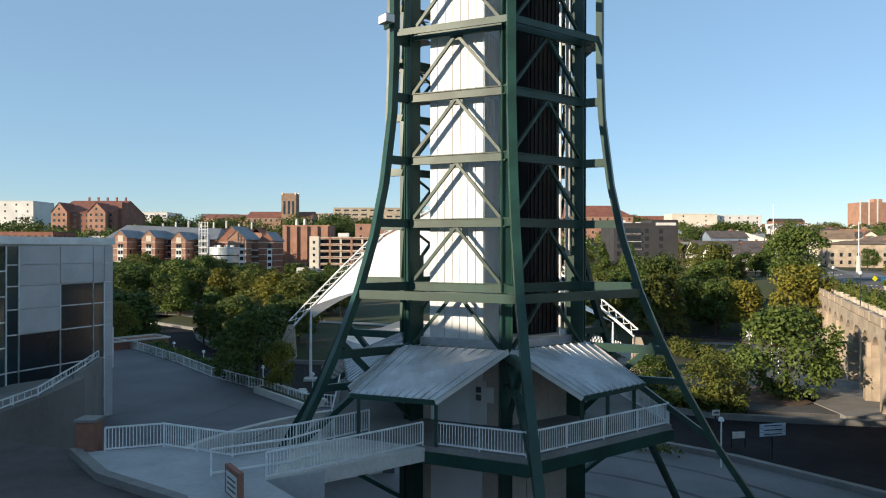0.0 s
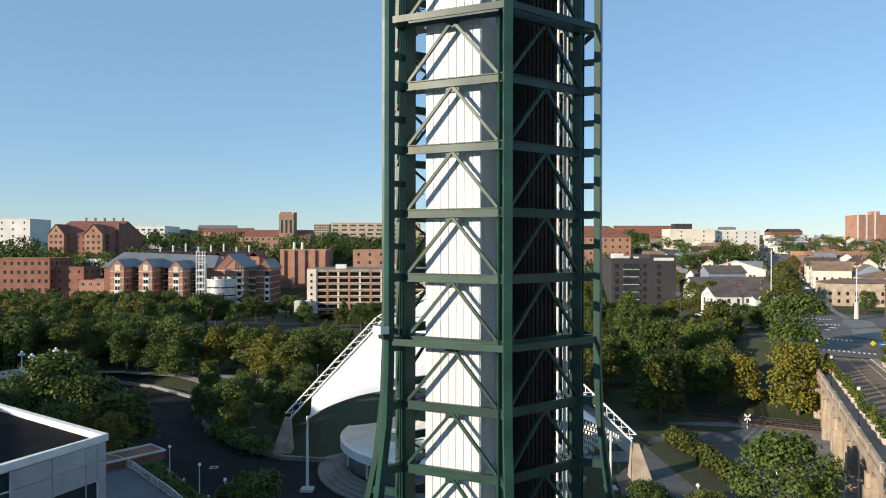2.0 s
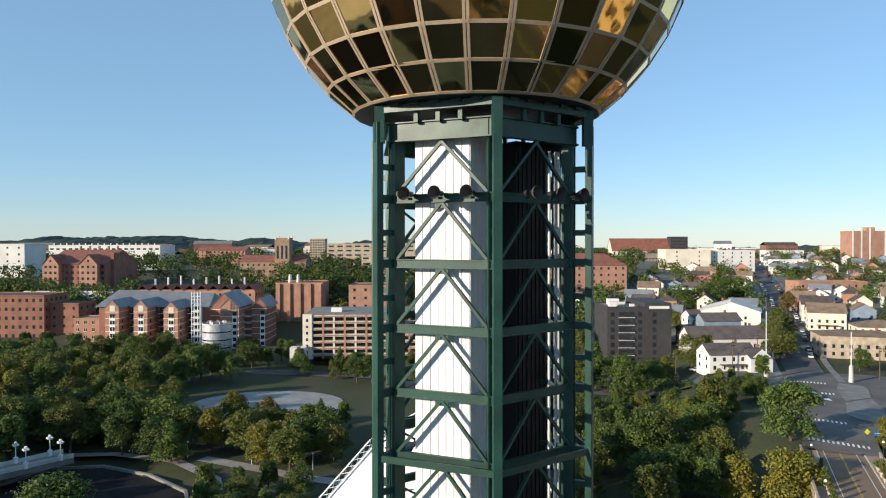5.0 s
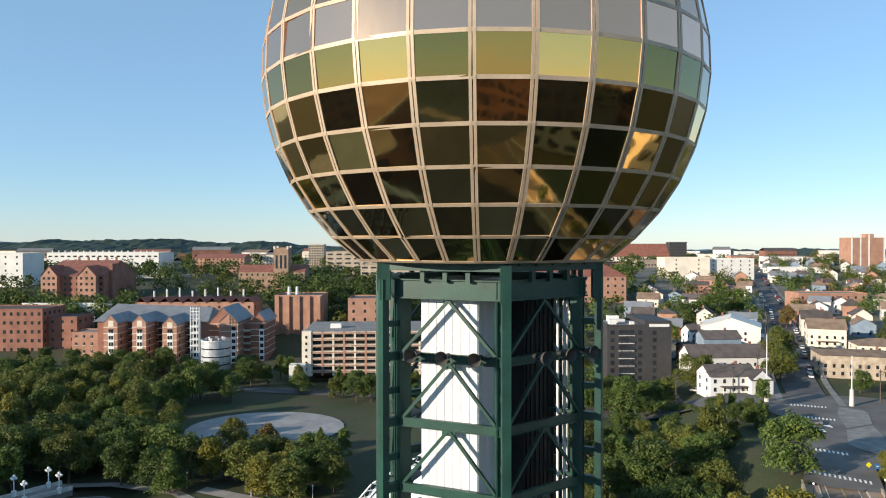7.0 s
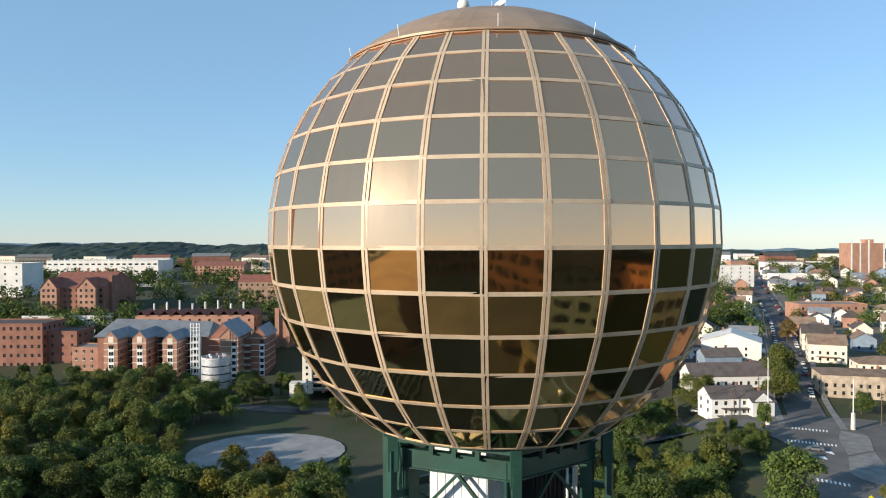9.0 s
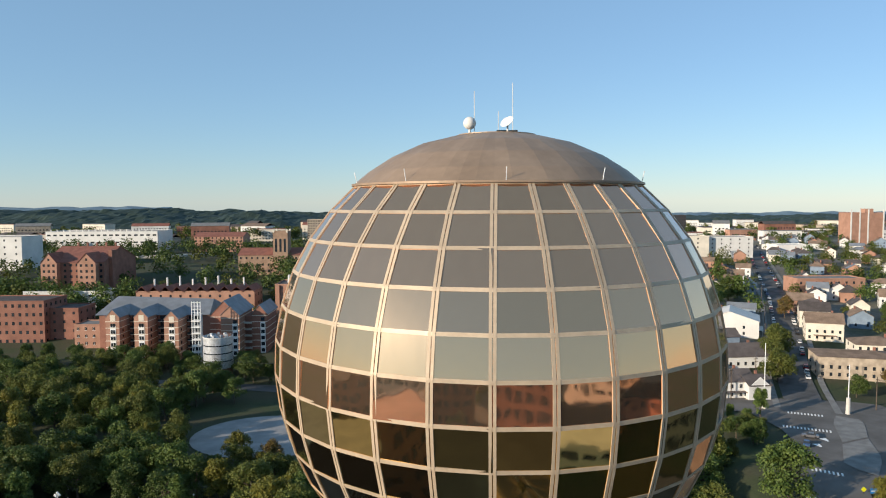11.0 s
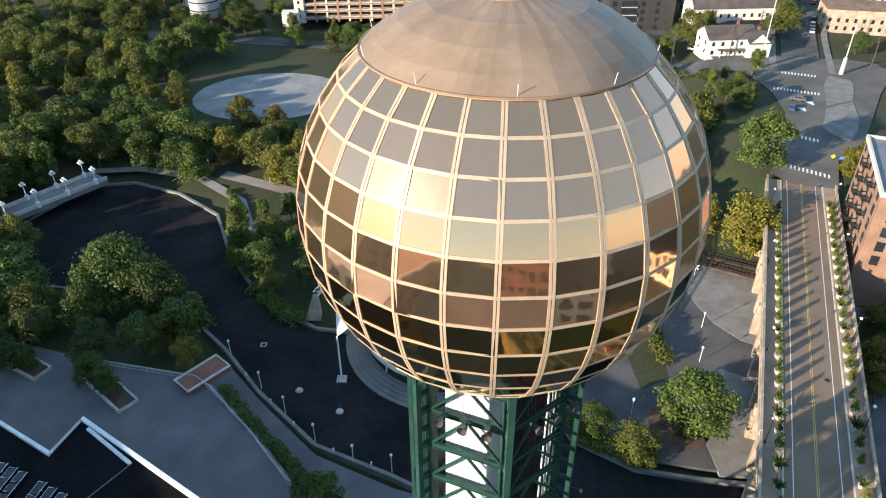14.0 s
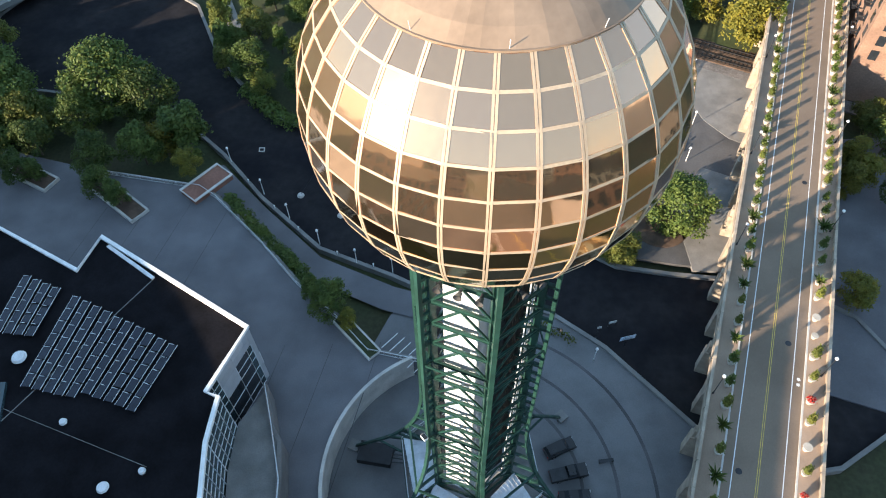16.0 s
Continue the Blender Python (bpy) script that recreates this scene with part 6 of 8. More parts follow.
def house(x, y, w, d, h, rz, wall, roof, label, rise=3.0, kind="gable", porch=True):
    z = ground_z(x, y)
    FOOT.append((x - w / 2, x + w / 2, y - w / 2, y + w / 2))
    b = thing("house", label, "house", "houses of the town", at=(x, y, z), rz=radians(rz))
    part("wall", Geo().box((0, 0, h / 2 - 1), (w, d, h + 2)), wall, b)
    if kind == "gable":
        part("roof", roof_gable(w, d, h, rise, 0.5), roof, b)
        gable_ends(b, w, d, h, rise, wall)
    else:
        part("roof", roof_hip(w, d, h, rise, 0.6), roof, b)
    n = max(2, int(w / 3))
    wg = Geo()
    for s in range(max(1, int(h / 3))):
        for i in range(n):
            at = (-w / 2 + w * (i + 0.5) / n, -d / 2 - 0.01, 1.6 + 2.9 * s)
            if y < 380:
                part("window", pane_mesh(1.0, 1.4), None, b).location = at
            else:
                wg.box(at, (1.0, 0.12, 1.4))
        for yy in (-d / 4, d / 4):
            for sx in (-1, 1):
                wg.box((sx * (w / 2 + 0.01), yy, 1.6 + 2.9 * s), (0.12, 1.0, 1.4))
    tagged(part("windows", wg, WINDOW, b), kind="stuff")
    part("chimney", Geo().box((w * 0.25, d * 0.15, h + rise * 0.9), (0.8, 0.8, 2.2)), BRICK, b)
    if porch:
        part("porch_roof", Geo().box((0, -d / 2 - 1.0, 2.7), (w * 0.6, 2.0, 0.18)), roof, b)
        for sx in (-1, 1):
            part("porch_post", Geo().box((sx * w * 0.27, -d / 2 - 1.8, 1.3), (0.18, 0.18, 2.6)), WHITEPAINT, b)
    return b


house(104.5, 253, 17, 11, 6.2, 4, OFFWHITE, DARKROOF, "white clapboard house with a grey shingle roof and a front gable", 3.4)
x_ = house(113.5, 250.5, 8, 11, 5.4, 4, OFFWHITE, DARKROOF, "white clapboard house wing with a gable", 2.8, porch=False)
part("front_gable", gable_piece(7, 3.0), OFFWHITE, x_).location = (0, -5.7, 5.4)
house(122, 292, 38, 12, 4.6, 3, OFFWHITE, DARKROOF, "long white and blue row house with dormers", 4.6, porch=False)
house(121, 302, 16, 10, 11, 3, SIDING["blue"], DARKROOF, "blue gabled house behind the row", 3.0, porch=False)
house(112, 310, 9, 9, 9, 3, ORANGEBRICK, DARKROOF, "orange brick house with a flat gable", 2.0, porch=False)
house(147, 350, 22, 27, 7.5, 66, OFFWHITE, OFFWHITE, "white house with a broad white gable roof", 4.5)
house(131, 352, 12, 10, 7, 8, OFFWHITE, DARKROOF, "white house with a dark roof", 3.0)
house(166, 276, 30, 16, 8.5, -15, SIDING["tan"], BROWNROOF, "long tan building with a brown roof", 1.6, "hip", False)
house(184, 292, 18, 14, 9, -15, CREAM, BROWNROOF, "cream building with a brown hip roof", 2.5, "hip", False)
house(186, 335, 16, 13, 8.5, -22, CREAM, BROWNROOF, "cream house with a brown shingle roof", 4.2)
house(196, 362, 14, 12, 8.5, -22, CREAM, DARKROOF, "cream house with a grey shingle roof", 4.2)
house(206, 395, 13, 11, 7.5, -22, ORANGEBRICK, BROWNROOF, "brick house with a brown roof", 3.8)
block("long_brick_store", "long low brick store with a flat roof", 232, 276, 448, 466, 16, 26, ORANGEBRICK, CONCRETE, 2, 9)
rh = random.Random(21)
for i in range(95):
    y = rh.uniform(340, 760)
    sx = lerp_table(y, [(340, 172), (430, 211), (556, 260), (760, 342)])
    side = rh.choice((-1, 1, 1))
    x = sx + side * rh.choice((20, 20, 42, 66, 95, 130)) + rh.uniform(-5, 5)
    if (side < 0 and (x < 150 and y > 440 or (150 < x < 225 and y > 440))) or (300 < x < 370 and 640 < y < 700) or (225 < x < 285 and 440 < y < 475) or (430 < x < 485 and 730 < y < 775):
        continue
    if y < 375 and (x < 170 or x < 215 and y < 410):
        continue
    c = rh.choice(["white", "white", "cream", "white", "blue", "brick"])
    r = rh.choice([DARKROOF, DARKROOF, BROWNROOF, GREYROOF])
    rn = {id(DARKROOF): "dark", id(BROWNROOF): "brown", id(GREYROOF): "grey"}[id(r)]
    house(x, y, rh.uniform(9, 15), rh.uniform(8, 11), rh.uniform(5, 8), -24 + rh.choice((0, 90)) + rh.uniform(-4, 4), SIDING[c], r, f"{c} town house with a {rn} shingle roof", rh.uniform(2.5, 4.2), rh.choice(("gable", "gable", "hip")), porch=rh.random() < 0.2)
# houses on the near side of the climbing street
for i in range(36):
    y = rh.uniform(372, 600)
    x = lerp_table(y, [(340, 172), (430, 211), (556, 260), (760, 342)]) - rh.uniform(17, 95)
    if y > 585 and x > 185 or x < 135 and y > 470 or any(a - 5 < x < b + 5 and c - 5 < y < d + 5 for a, b, c, d in FOOT):
        continue
    c, r = rh.choice(("white", "cream", "white", "blue", "brick")), rh.choice((DARKROOF, DARKROOF, BROWNROOF, GREYROOF))
    rn = {id(DARKROOF): "dark", id(BROWNROOF): "brown", id(GREYROOF): "grey"}[id(r)]
    house(x, y, rh.uniform(9, 17), rh.uniform(8, 11), rh.uniform(5, 8), -24 + rh.choice((0, 90)), SIDING[c], r, f"{c} town house with a {rn} shingle roof", rh.uniform(2.5, 4.2), porch=False)
# far quarter of blocks and roofs
for i in range(120):
    y = rh.uniform(780, 1500)
    x = rh.uniform(-0.62, 0.66) * y
    w, d, h = rh.uniform(14, 50), rh.uniform(12, 26), rh.choice((6, 8, 9, 12, 15, 20)) + rh.uniform(0, 3)
    m = rh.choice((OFFWHITE, CREAM, ORANGEBRICK, STONE, OFFWHITE, BRICK))
    z = ground_z(x, y)
    b = thing("far_building", "distant town building among trees", "building", "distant buildings", at=(x, y, z - 2), rz=rh.uniform(-0.4, 0.4))
    part("wall", Geo().box((0, 0, h / 2), (w, d, h)), m, b)
    part("roof", Geo().box((0, 0, h + 0.2), (w + 0.6, d + 0.6, 0.5)) if rh.random() < 0.6 else roof_gable(w, d, h, 3.5), rh.choice((DARKROOF, CONCRETE, REDROOF, BROWNROOF)), b)
    wg = Geo()
    for s in range(int(h / 4)):
        for i in range(max(2, int(w / 4))):
            wg.box((-w * 0.45 + w * 0.9 * (i + 0.5) / max(2, int(w / 4)), -d / 2 - 0.05, 2.2 + 3.6 * s), (1.8, 0.2, 1.4))
    tagged(part("windows", wg, WINDOW, b), kind="stuff")
# ---- trees ----
def trunk_geo(h, r, seed, spread):
    rg = random.Random(seed)
    g = Geo()
    pts = [Vector((0, 0, -0.3))]
    for i in range(1, 5):
        pts.append(Vector((rg.uniform(-0.15, 0.15) * i * 0.5, rg.uniform(-0.15, 0.15) * i * 0.5, h * 0.62 * i / 4)))
    for i in range(4):
        g.tube(pts[i], pts[i + 1], r * (1 - 0.17 * i), r * (1 - 0.17 * (i + 1)), n=7, caps=False)
    for i in range(7):
        a = rg.uniform(0, math.tau)
        z = h * rg.uniform(0.28, 0.6)
        s = Vector((0, 0, z))
        e = s + Vector((math.cos(a) * spread * 0.6, math.sin(a) * spread * 0.6, h * rg.uniform(0.14, 0.3)))
        m = s.lerp(e, 0.5) + Vector((0, 0, -0.2))
        g.tube(s, m, r * 0.42, r * 0.28, n=5, caps=False).tube(m, e, r * 0.28, r * 0.1, n=5, caps=False)
    return g


def crown_lobes(h, r, seed, kind):
    rg = random.Random(seed)
    L = []
    if kind == "round":
        L.append((0, 0, h * 0.52, r * 0.60, r * 0.60, h * 0.36))
        for i in range(24):
            a, e = rg.uniform(0, math.tau), rg.uniform(-0.85, 1.4)
            q = rg.uniform(0.18, 0.36)
            k = rg.uniform(0.58, 0.90)
            L.append((math.cos(a) * math.cos(e) * r * k, math.sin(a) * math.cos(e) * r * k, h * 0.52 + math.sin(e) * h * 0.38, r * q, r * q, h * q * 0.45))
    elif kind == "bushy":
        L.append((0, 0, h * 0.48, r * 0.72, r * 0.72, h * 0.42))
        for i in range(34):
            a, e = rg.uniform(0, math.tau), rg.uniform(-1.1, 1.4)
            q, k = rg.uniform(0.16, 0.30), rg.uniform(0.70, 0.88)
            L.append((math.cos(a) * math.cos(e) * r * k, math.sin(a) * math.cos(e) * r * k, h * 0.48 + math.sin(e) * h * 0.40, r * q, r * q, h * q * 0.45))
    elif kind == "cone":
        for i in range(13):
            u = i / 12
            k = r * (1.0 - 0.82 * u)
            for j in range(3):
                a = rg.uniform(0, math.tau)
                L.append((math.cos(a) * k * 0.55, math.sin(a) * k * 0.55, h * (0.16 + 0.78 * u), k * 0.55, k * 0.55, h * 0.07))
    else:
        L.append((0, 0, h * 0.52, r * 0.5, r * 0.5, h * 0.38))
        for i in range(20):
            a, u = rg.uniform(0, math.tau), rg.uniform(0, 1)
            k = r * (0.72 - 0.35 * u)
            L.append((math.cos(a) * k, math.sin(a) * k, h * (0.18 + 0.74 * u), r * rg.uniform(0.2, 0.36), r * rg.uniform(0.2, 0.36), h * 0.11))
    return L


TREE_KINDS = {}
for i, (nm, col, kind, h, r, n, size) in enumerate((
        ("a", "green", "round", 10, 5.0, 7000, 0.205), ("b", "green", "round", 10, 4.4, 6400, 0.205), ("c", "olive", "round", 10, 4.8, 6600, 0.205), ("d", "olive", "oval", 10, 3.2, 5400, 0.2),
        ("e", "gold", "round", 10, 4.2, 6000, 0.205), ("f", "green", "oval", 10, 3.0, 5400, 0.2), ("g", "green", "cone", 10, 2.9, 5400, 0.2), ("h", "rust", "round", 10, 4.0, 5800, 0.205), ("i", "gold", "oval", 10, 3.2, 5400, 0.2), ("j", "green", "bushy", 10, 5.0, 9000, 0.2), ("k", "olive", "bushy", 10, 5.0, 6500, 0.22))):
    cr = leaf_cloud(crown_lobes(h, r, 40 + i, kind), n, size, 60 + i).data("crown", LEAF[col])
    tk = trunk_geo(h, 0.26, 80 + i, r).data("trunk", BARK)
    TREE_KINDS[nm] = (col, kind, cr, tk)
WORD = {"green": "deep green", "olive": "olive green", "gold": "yellowing", "rust": "rust brown"}
FORM = {"round": "broad rounded", "bushy": "dense bushy", "oval": "upright oval", "cone": "conical evergreen"}


def tree(x, y, h, kind, z=None, seed=0, where="in the park", wide=1.0):
    col, form, cr, tk = TREE_KINDS[kind]
    t = thing("tree", f"{FORM[form]} tree with {WORD[col]} leaves {where}", "tree", "trees " + where, at=(x, y, ground_z(x, y) if z is None else z), rz=(seed * 2.399) % math.tau)
    t.scale = (h / 10 * wide, h / 10 * wide, h / 10)
    part("trunk", tk, None, t)
    part("crown", cr, None, t)
    return t


# trees that stand singly
NEAR_TREES = [(-67.7, 124.5, 15.5, "j", LAKE + 0.4, 1.15), (-59.5, 121.5, 12, "j", LAKE + 0.4, 1.1), (-49.5, 110.5, 11.5, "f", LAKE + 0.4, 1.6), (-53.5, 109, 9, "i", LAKE + 0.4, 1.3), (-72, 117, 10, "j", -4, 1.0), (-81.7, 114.9, 11.5, "k", -4, 0.95), (-90, 121, 12, "b", -4, 1.2),
              (-98.9, 143.8, 10, "c", -4, 1.1), (-104, 136, 9, "b", -4, 1.1), (-76, 106, 8, "b", PLAZA, 1.1), (-64, 102, 8, "a", PLAZA, 1.1), (-57, 106, 9, "b", -3, 1.1),
              (-48.4, 148, 10, "d", -4.2, 0.9), (-46.5, 140, 9, "f", -4.2, 1.0), (-45.5, 133.5, 7.5, "d", -4.2, 1.0), (-67, 178.5, 11, "g", -3.5, 1.5), (-59.2, 187, 12, "i", -3.3, 1.1), (-49.5, 205, 10, "h", -3.2, 1.0), (-61.9, 214, 10, "e", -3.2, 1.0),
              (-83.2, 218.5, 11, "c", -3, 0.9), (-102.7, 240, 15, "c", -3, 0.9), (-88.2, 192, 11, "f", -3.3, 1.2), (-97, 196, 11, "d", -3.3, 1.2), (-114.9, 190, 12, "c", -3, 1.0), (-37, 186, 11, "c", -3.4, 1.0), (-31, 190, 13, "g", -3.4, 1.3), (-27, 205, 9, "f", -3.4, 1.0),
              (43.0, 87.6, 12.2, "j", -5.4, 1.05), (31.4, 81.5, 7.2, "k", -5.6, 1.15), (25.6, 86.5, 6.5, "j", -5.6, 1.2), (71.1, 139.5, 15.5, "e", -4.4, 1.1), (63.6, 147, 12, "i", -4.4, 1.2), (53.6, 169, 16.5, "a", -4.0, 0.95), (68, 171, 10.5, "c", -3.5, 1.2), (75, 191, 14, "d", 1.5, 1.25), (61.4, 228, 17.5, "g", -2, 1.1), (58, 255, 17.5, "g", -1.5, 1.0), (66, 246, 14, "b", -1.5, 0.9), (42.4, 136, 13.6, "d", -4.4, 1.3), (98, 262, 11.5, "c", 3.8, 0.9), (82, 194, 6.5, "i", 4.0, 1.2), (46, 150, 12, "b", -4.2, 1.0), (48, 186, 12, "f", -3.6, 1.2), (60, 196, 10, "c", -3, 1.1),
              (83.5, 165.0, 16.0, "b", 3.0, 1.05), (92.6, 201, 8.5, "f", 5.0, 1.1), (105.1, 226, 9, "f", 6.6, 1.1), (131.5, 268, 13, "c", 6.6, 1.15), (136, 276, 10, "e", 6.8, 1.0), (-17.7, 67.3, 8, "b", PLAZA, 1.0), (-14.9, 64.6, 5, "e", PLAZA, 0.8), (-21.0, 70.6, 5.5, "f", PLAZA, 1.2),
              (-77, 99, 7, "b", PLAZA, 1.0), (-73.5, 98.2, 6, "f", PLAZA, 1.1), (-61, 94.5, 7, "b", PLAZA, 1.0), (-57.5, 92, 6.5, "f", PLAZA, 1.2), (-46, 99.5, 6, "e", PLAZA, 1.0), (-84, 104, 8, "a", PLAZA, 1.0), (105, 160, 9, "e", 3.5, 1.1), (112, 163, 9, "c", 4.5, 1.1), (82, 66, 7, "e", -5, 1.2), (88, 60, 8, "c", -5, 1.2), (86, 90, 9, "b", -5, 1.1), (60, 97, 3.6, "d", -4.8, 1.4)]
for i, (x, y, h, k, z, w) in enumerate(NEAR_TREES):
    tree(x, y, h, k, z, i, "in the park", w)
for i, (a, o, h, k) in enumerate(((72, 20, 8, "i"), (75.5, 22.5, 7.5, "e"), (79, 20.5, 8.5, "i"), (47, 22, 7, "e"), (86, 27, 9, "b"), (60, 34, 9, "c"), (92, 24, 8, "c"))):
    tree(*bp(a, o), h, k, -4.7, i + 30, "beside the viaduct", 1.2)
# street trees of the town side
for i, (x, y, h, k) in enumerate(((98, 272, 13, "c"), (103, 268, 12, "d"), (146, 300, 15, "c"), (152, 306, 12, "e"), (140, 290, 11, "c"), (166, 252, 10, "h"), (172, 262, 9, "d"), (150, 248, 8, "a"), (178, 244, 8, "c"), (190, 380, 12, "h"), (230, 350, 15, "b"), (240, 362, 14, "a"), (252, 345, 13, "b"),
                                  (140, 395, 15, "b"), (150, 405, 14, "a"), (162, 410, 16, "b"), (180, 430, 15, "a"), (190, 440, 14, "f"), (120, 360, 12, "c"), (100, 355, 12, "c"), (110, 375, 13, "b"), (60, 345, 14, "c"), (52, 330, 15, "b"), (64, 315, 13, "c"))):
    tree(x, y, h, k, None, i + 50, "by the street")


def scatter(n, area, seed, gap, avoid=None):
    rg = random.Random(seed)
    got = []
    tries = 0
    x0, x1 = min(p[0] for p in area), max(p[0] for p in area)
    y0, y1 = min(p[1] for p in area), max(p[1] for p in area)
    while len(got) < n and tries < n * 40:
        tries += 1
        x, y = rg.uniform(x0, x1), rg.uniform(y0, y1)
        if inside(x, y, area) and not any((x - a) ** 2 + (y - b) ** 2 < gap ** 2 for a, b in got) and not (avoid and avoid(x, y)):
            got.append((x, y))
    return got


def wood(n, area, hs, kinds, seed, where, gap=4.5, wide=(1.0, 1.3)):
    rg = random.Random(seed)
    for i, (x, y) in enumerate(scatter(n, area, seed, gap)):
        tree(x, y, rg.uniform(*hs), rg.choice(kinds), None, i + seed, where, rg.uniform(*wide))


def far_wood(n, area, hs, col, seed, label, gap=9, leaf=0.7, per=420, avoid=None):
    """Distant trees joined into one sheet of foliage."""
    rg = random.Random(seed)
    lobes = []
    for x, y in scatter(n, area, seed, gap, avoid):
        h = rg.uniform(*hs)
        z = ground_z(x, y)
        for k in range(6):
            a = rg.uniform(0, math.tau)
            q = rg.uniform(0.2, 0.34) * h
            lobes.append((x + math.cos(a) * h * 0.2, y + math.sin(a) * h * 0.2, z + h * rg.uniform(0.3, 0.78), q, q, q * 0.95))
    g = leaf_cloud(lobes, n * per, leaf, seed)
    return solid("far_trees", g, LEAF[col], label, "trees", "distant trees", kind="stuff")


MIX = "abbcccddcciffgi"
wood(96, [(-210, 318), (-195, 240), (-150, 188), (-112, 186), (-92, 205), (-84, 232), (-96, 262), (-80, 282), (-92, 300), (-150, 312)], (10, 15), MIX, 1, "in the park wood", 7.0, (0.9, 1.25))
wood(20, [(-150, 186), (-118, 140), (-112, 150), (-104, 182)], (10, 13), MIX, 2, "in the park wood", 5.5)
wood(16, [(-122, 188), (-98, 186), (-72, 181), (-62, 188), (-84, 206), (-122, 206)], (10, 14), "aabbcdi", 12, "on the far lake bank", 6.0, (1.0, 1.3))
wood(14, [(-125, 135), (-108, 100), (-88, 108), (-78, 124), (-100, 130)], (11.5, 14.5), "aabbcf", 3, "behind the plaza", 5.0)
wood(20, [(46, 142), (50, 215), (78, 213), (77, 186), (66, 160), (58, 142)], (8, 13), "abfdcgdb", 61, "by the railway", 6.2, (0.9, 1.2))
wood(16, [(24, 140), (22, 165), (30, 210), (46, 220), (44, 180), (38, 150)], (9, 13), "aabccdfgdc", 4, "beside the railway", 6.0, (0.9, 1.2))
wood(14, [(-60, 300), (-20, 268), (30, 250), (34, 262), (-30, 300)], (8, 12), "abfgd", 5, "along the street", 5.5)
wood(16, [(50, 250), (86, 240), (88, 262), (70, 290), (56, 290)], (7, 10), "aabcdf", 6, "along the street", 6.0)
wood(34, [(-236, 316), (-128, 314), (-113, 330), (-120, 350), (-236, 354)], (8, 12.5), "aabfgggdc", 51, "before the residence", 7.0, (1.0, 1.3))
wood(10, [(-94, 318), (-62, 306), (-58, 316), (-80, 340), (-92, 345)], (8, 11), "ffdca", 52, "beside the stair drum", 5.0)
wood(16, [(-64, 196), (-38, 170), (-24, 178), (-34, 198), (-58, 204)], (8, 12), "acdfebi", 53, "beside the event ground", 6.5)
wood(10, [(-44, 128), (-36, 122), (-26, 128), (-30, 160), (-44, 158)], (6, 9), "abcf", 54, "by the lake", 6.0)
wood(9, [(84, 196), (96, 204), (100, 222), (88, 226)], (5, 7.5), "abcdfd", 55, "beside the junction", 4.6, (0.9, 1.15))
main_x = lambda y: lerp_table(y, [(340, 172), (430, 211), (556, 260), (760, 342)])
far_wood(60, [(-110, 470), (-95, 450), (-20, 430), (20, 460), (40, 520), (-60, 530), (-110, 520)], (13, 19), "green", 7, "dense green trees on the campus hill", 7)
far_wood(46, [(-330, 430), (-265, 425), (-200, 425), (-190, 445), (-200, 465), (-330, 470)], (11, 15), "green", 8, "green trees round the dormitory", 8)
far_wood(30, [(-195, 400), (-110, 400), (-100, 425), (-190, 425)], (9, 12), "green", 18, "green trees behind the residence", 7)
far_wood(110, [(-520, 560), (-150, 590), (120, 600), (420, 780), (700, 900), (700, 1000), (-620, 1000)], (12, 18), "green", 9, "dark green trees on the far slopes", 13, 0.9, 300)
far_wood(190, [(-640, 850), (-760, 1250), (900, 1250), (740, 850)], (12, 18), "olive", 19, "olive green trees of the far quarter", 16, 1.1, 220)
far_wood(70, [(175, 400), (420, 420), (470, 700), (380, 760), (250, 700), (215, 560)], (8, 14), "olive", 10, "olive trees among the town houses", 10, 0.5, 420, lambda x, y: abs(x - main_x(y)) < 11)
far_wood(40, [(200, 400), (440, 450), (470, 700), (300, 720)], (8, 14), "green", 20, "green trees among the town houses", 12, 0.5, 420, lambda x, y: abs(x - main_x(y)) < 11)
far_wood(26, [(180, 245), (300, 240), (330, 330), (230, 400), (205, 300)], (7, 12), "olive", 11, "olive trees behind the street corner", 9, 0.4, 520)



def built(x, y):
    return any(a - 3 < x < b + 3 and c - 3 < y < d + 3 for a, b, c, d in FOOT) or (y > 335 and abs(x - main_x(y)) < 12) or (-182 < x < -86 and 352 < y < 405)


far_wood(120, [(-420, -60), (-160, -60), (-60, -90), (120, -120), (420, -60), (420, -420), (-420, -420)], (10, 17), "green", 41, "dark green street trees behind the plaza", 16, 1.0, 90, lambda x, y: x * x + y * y < 140 ** 2)
far_wood(200, [(-420, 425), (-260, 425), (-60, 405), (60, 405), (60, 700), (-420, 700)], (10, 17), "green", 31, "green trees between the campus halls", 8, 0.9, 170, built)
far_wood(60, [(-420, 425), (-260, 425), (-60, 405), (60, 405), (60, 700), (-420, 700)], (9, 15), "olive", 32, "olive trees between the campus halls", 8, 0.9, 170, built)
far_wood(70, [(60, 350), (165, 350), (200, 440), (235, 600), (60, 700)], (9, 16), "green", 33, "green trees beside the climbing street", 7, 0.8, 200, built)
far_wood(46, [(60, 350), (165, 350), (200, 440), (235, 600), (60, 700)], (8, 14), "olive", 34, "olive trees beside the climbing street", 7, 0.8, 200, built)
far_wood(90, [(230, 320), (420, 330), (560, 700), (480, 900), (300, 800)], (8, 15), "green", 35, "green trees among the roofs", 8, 0.9, 170, built)

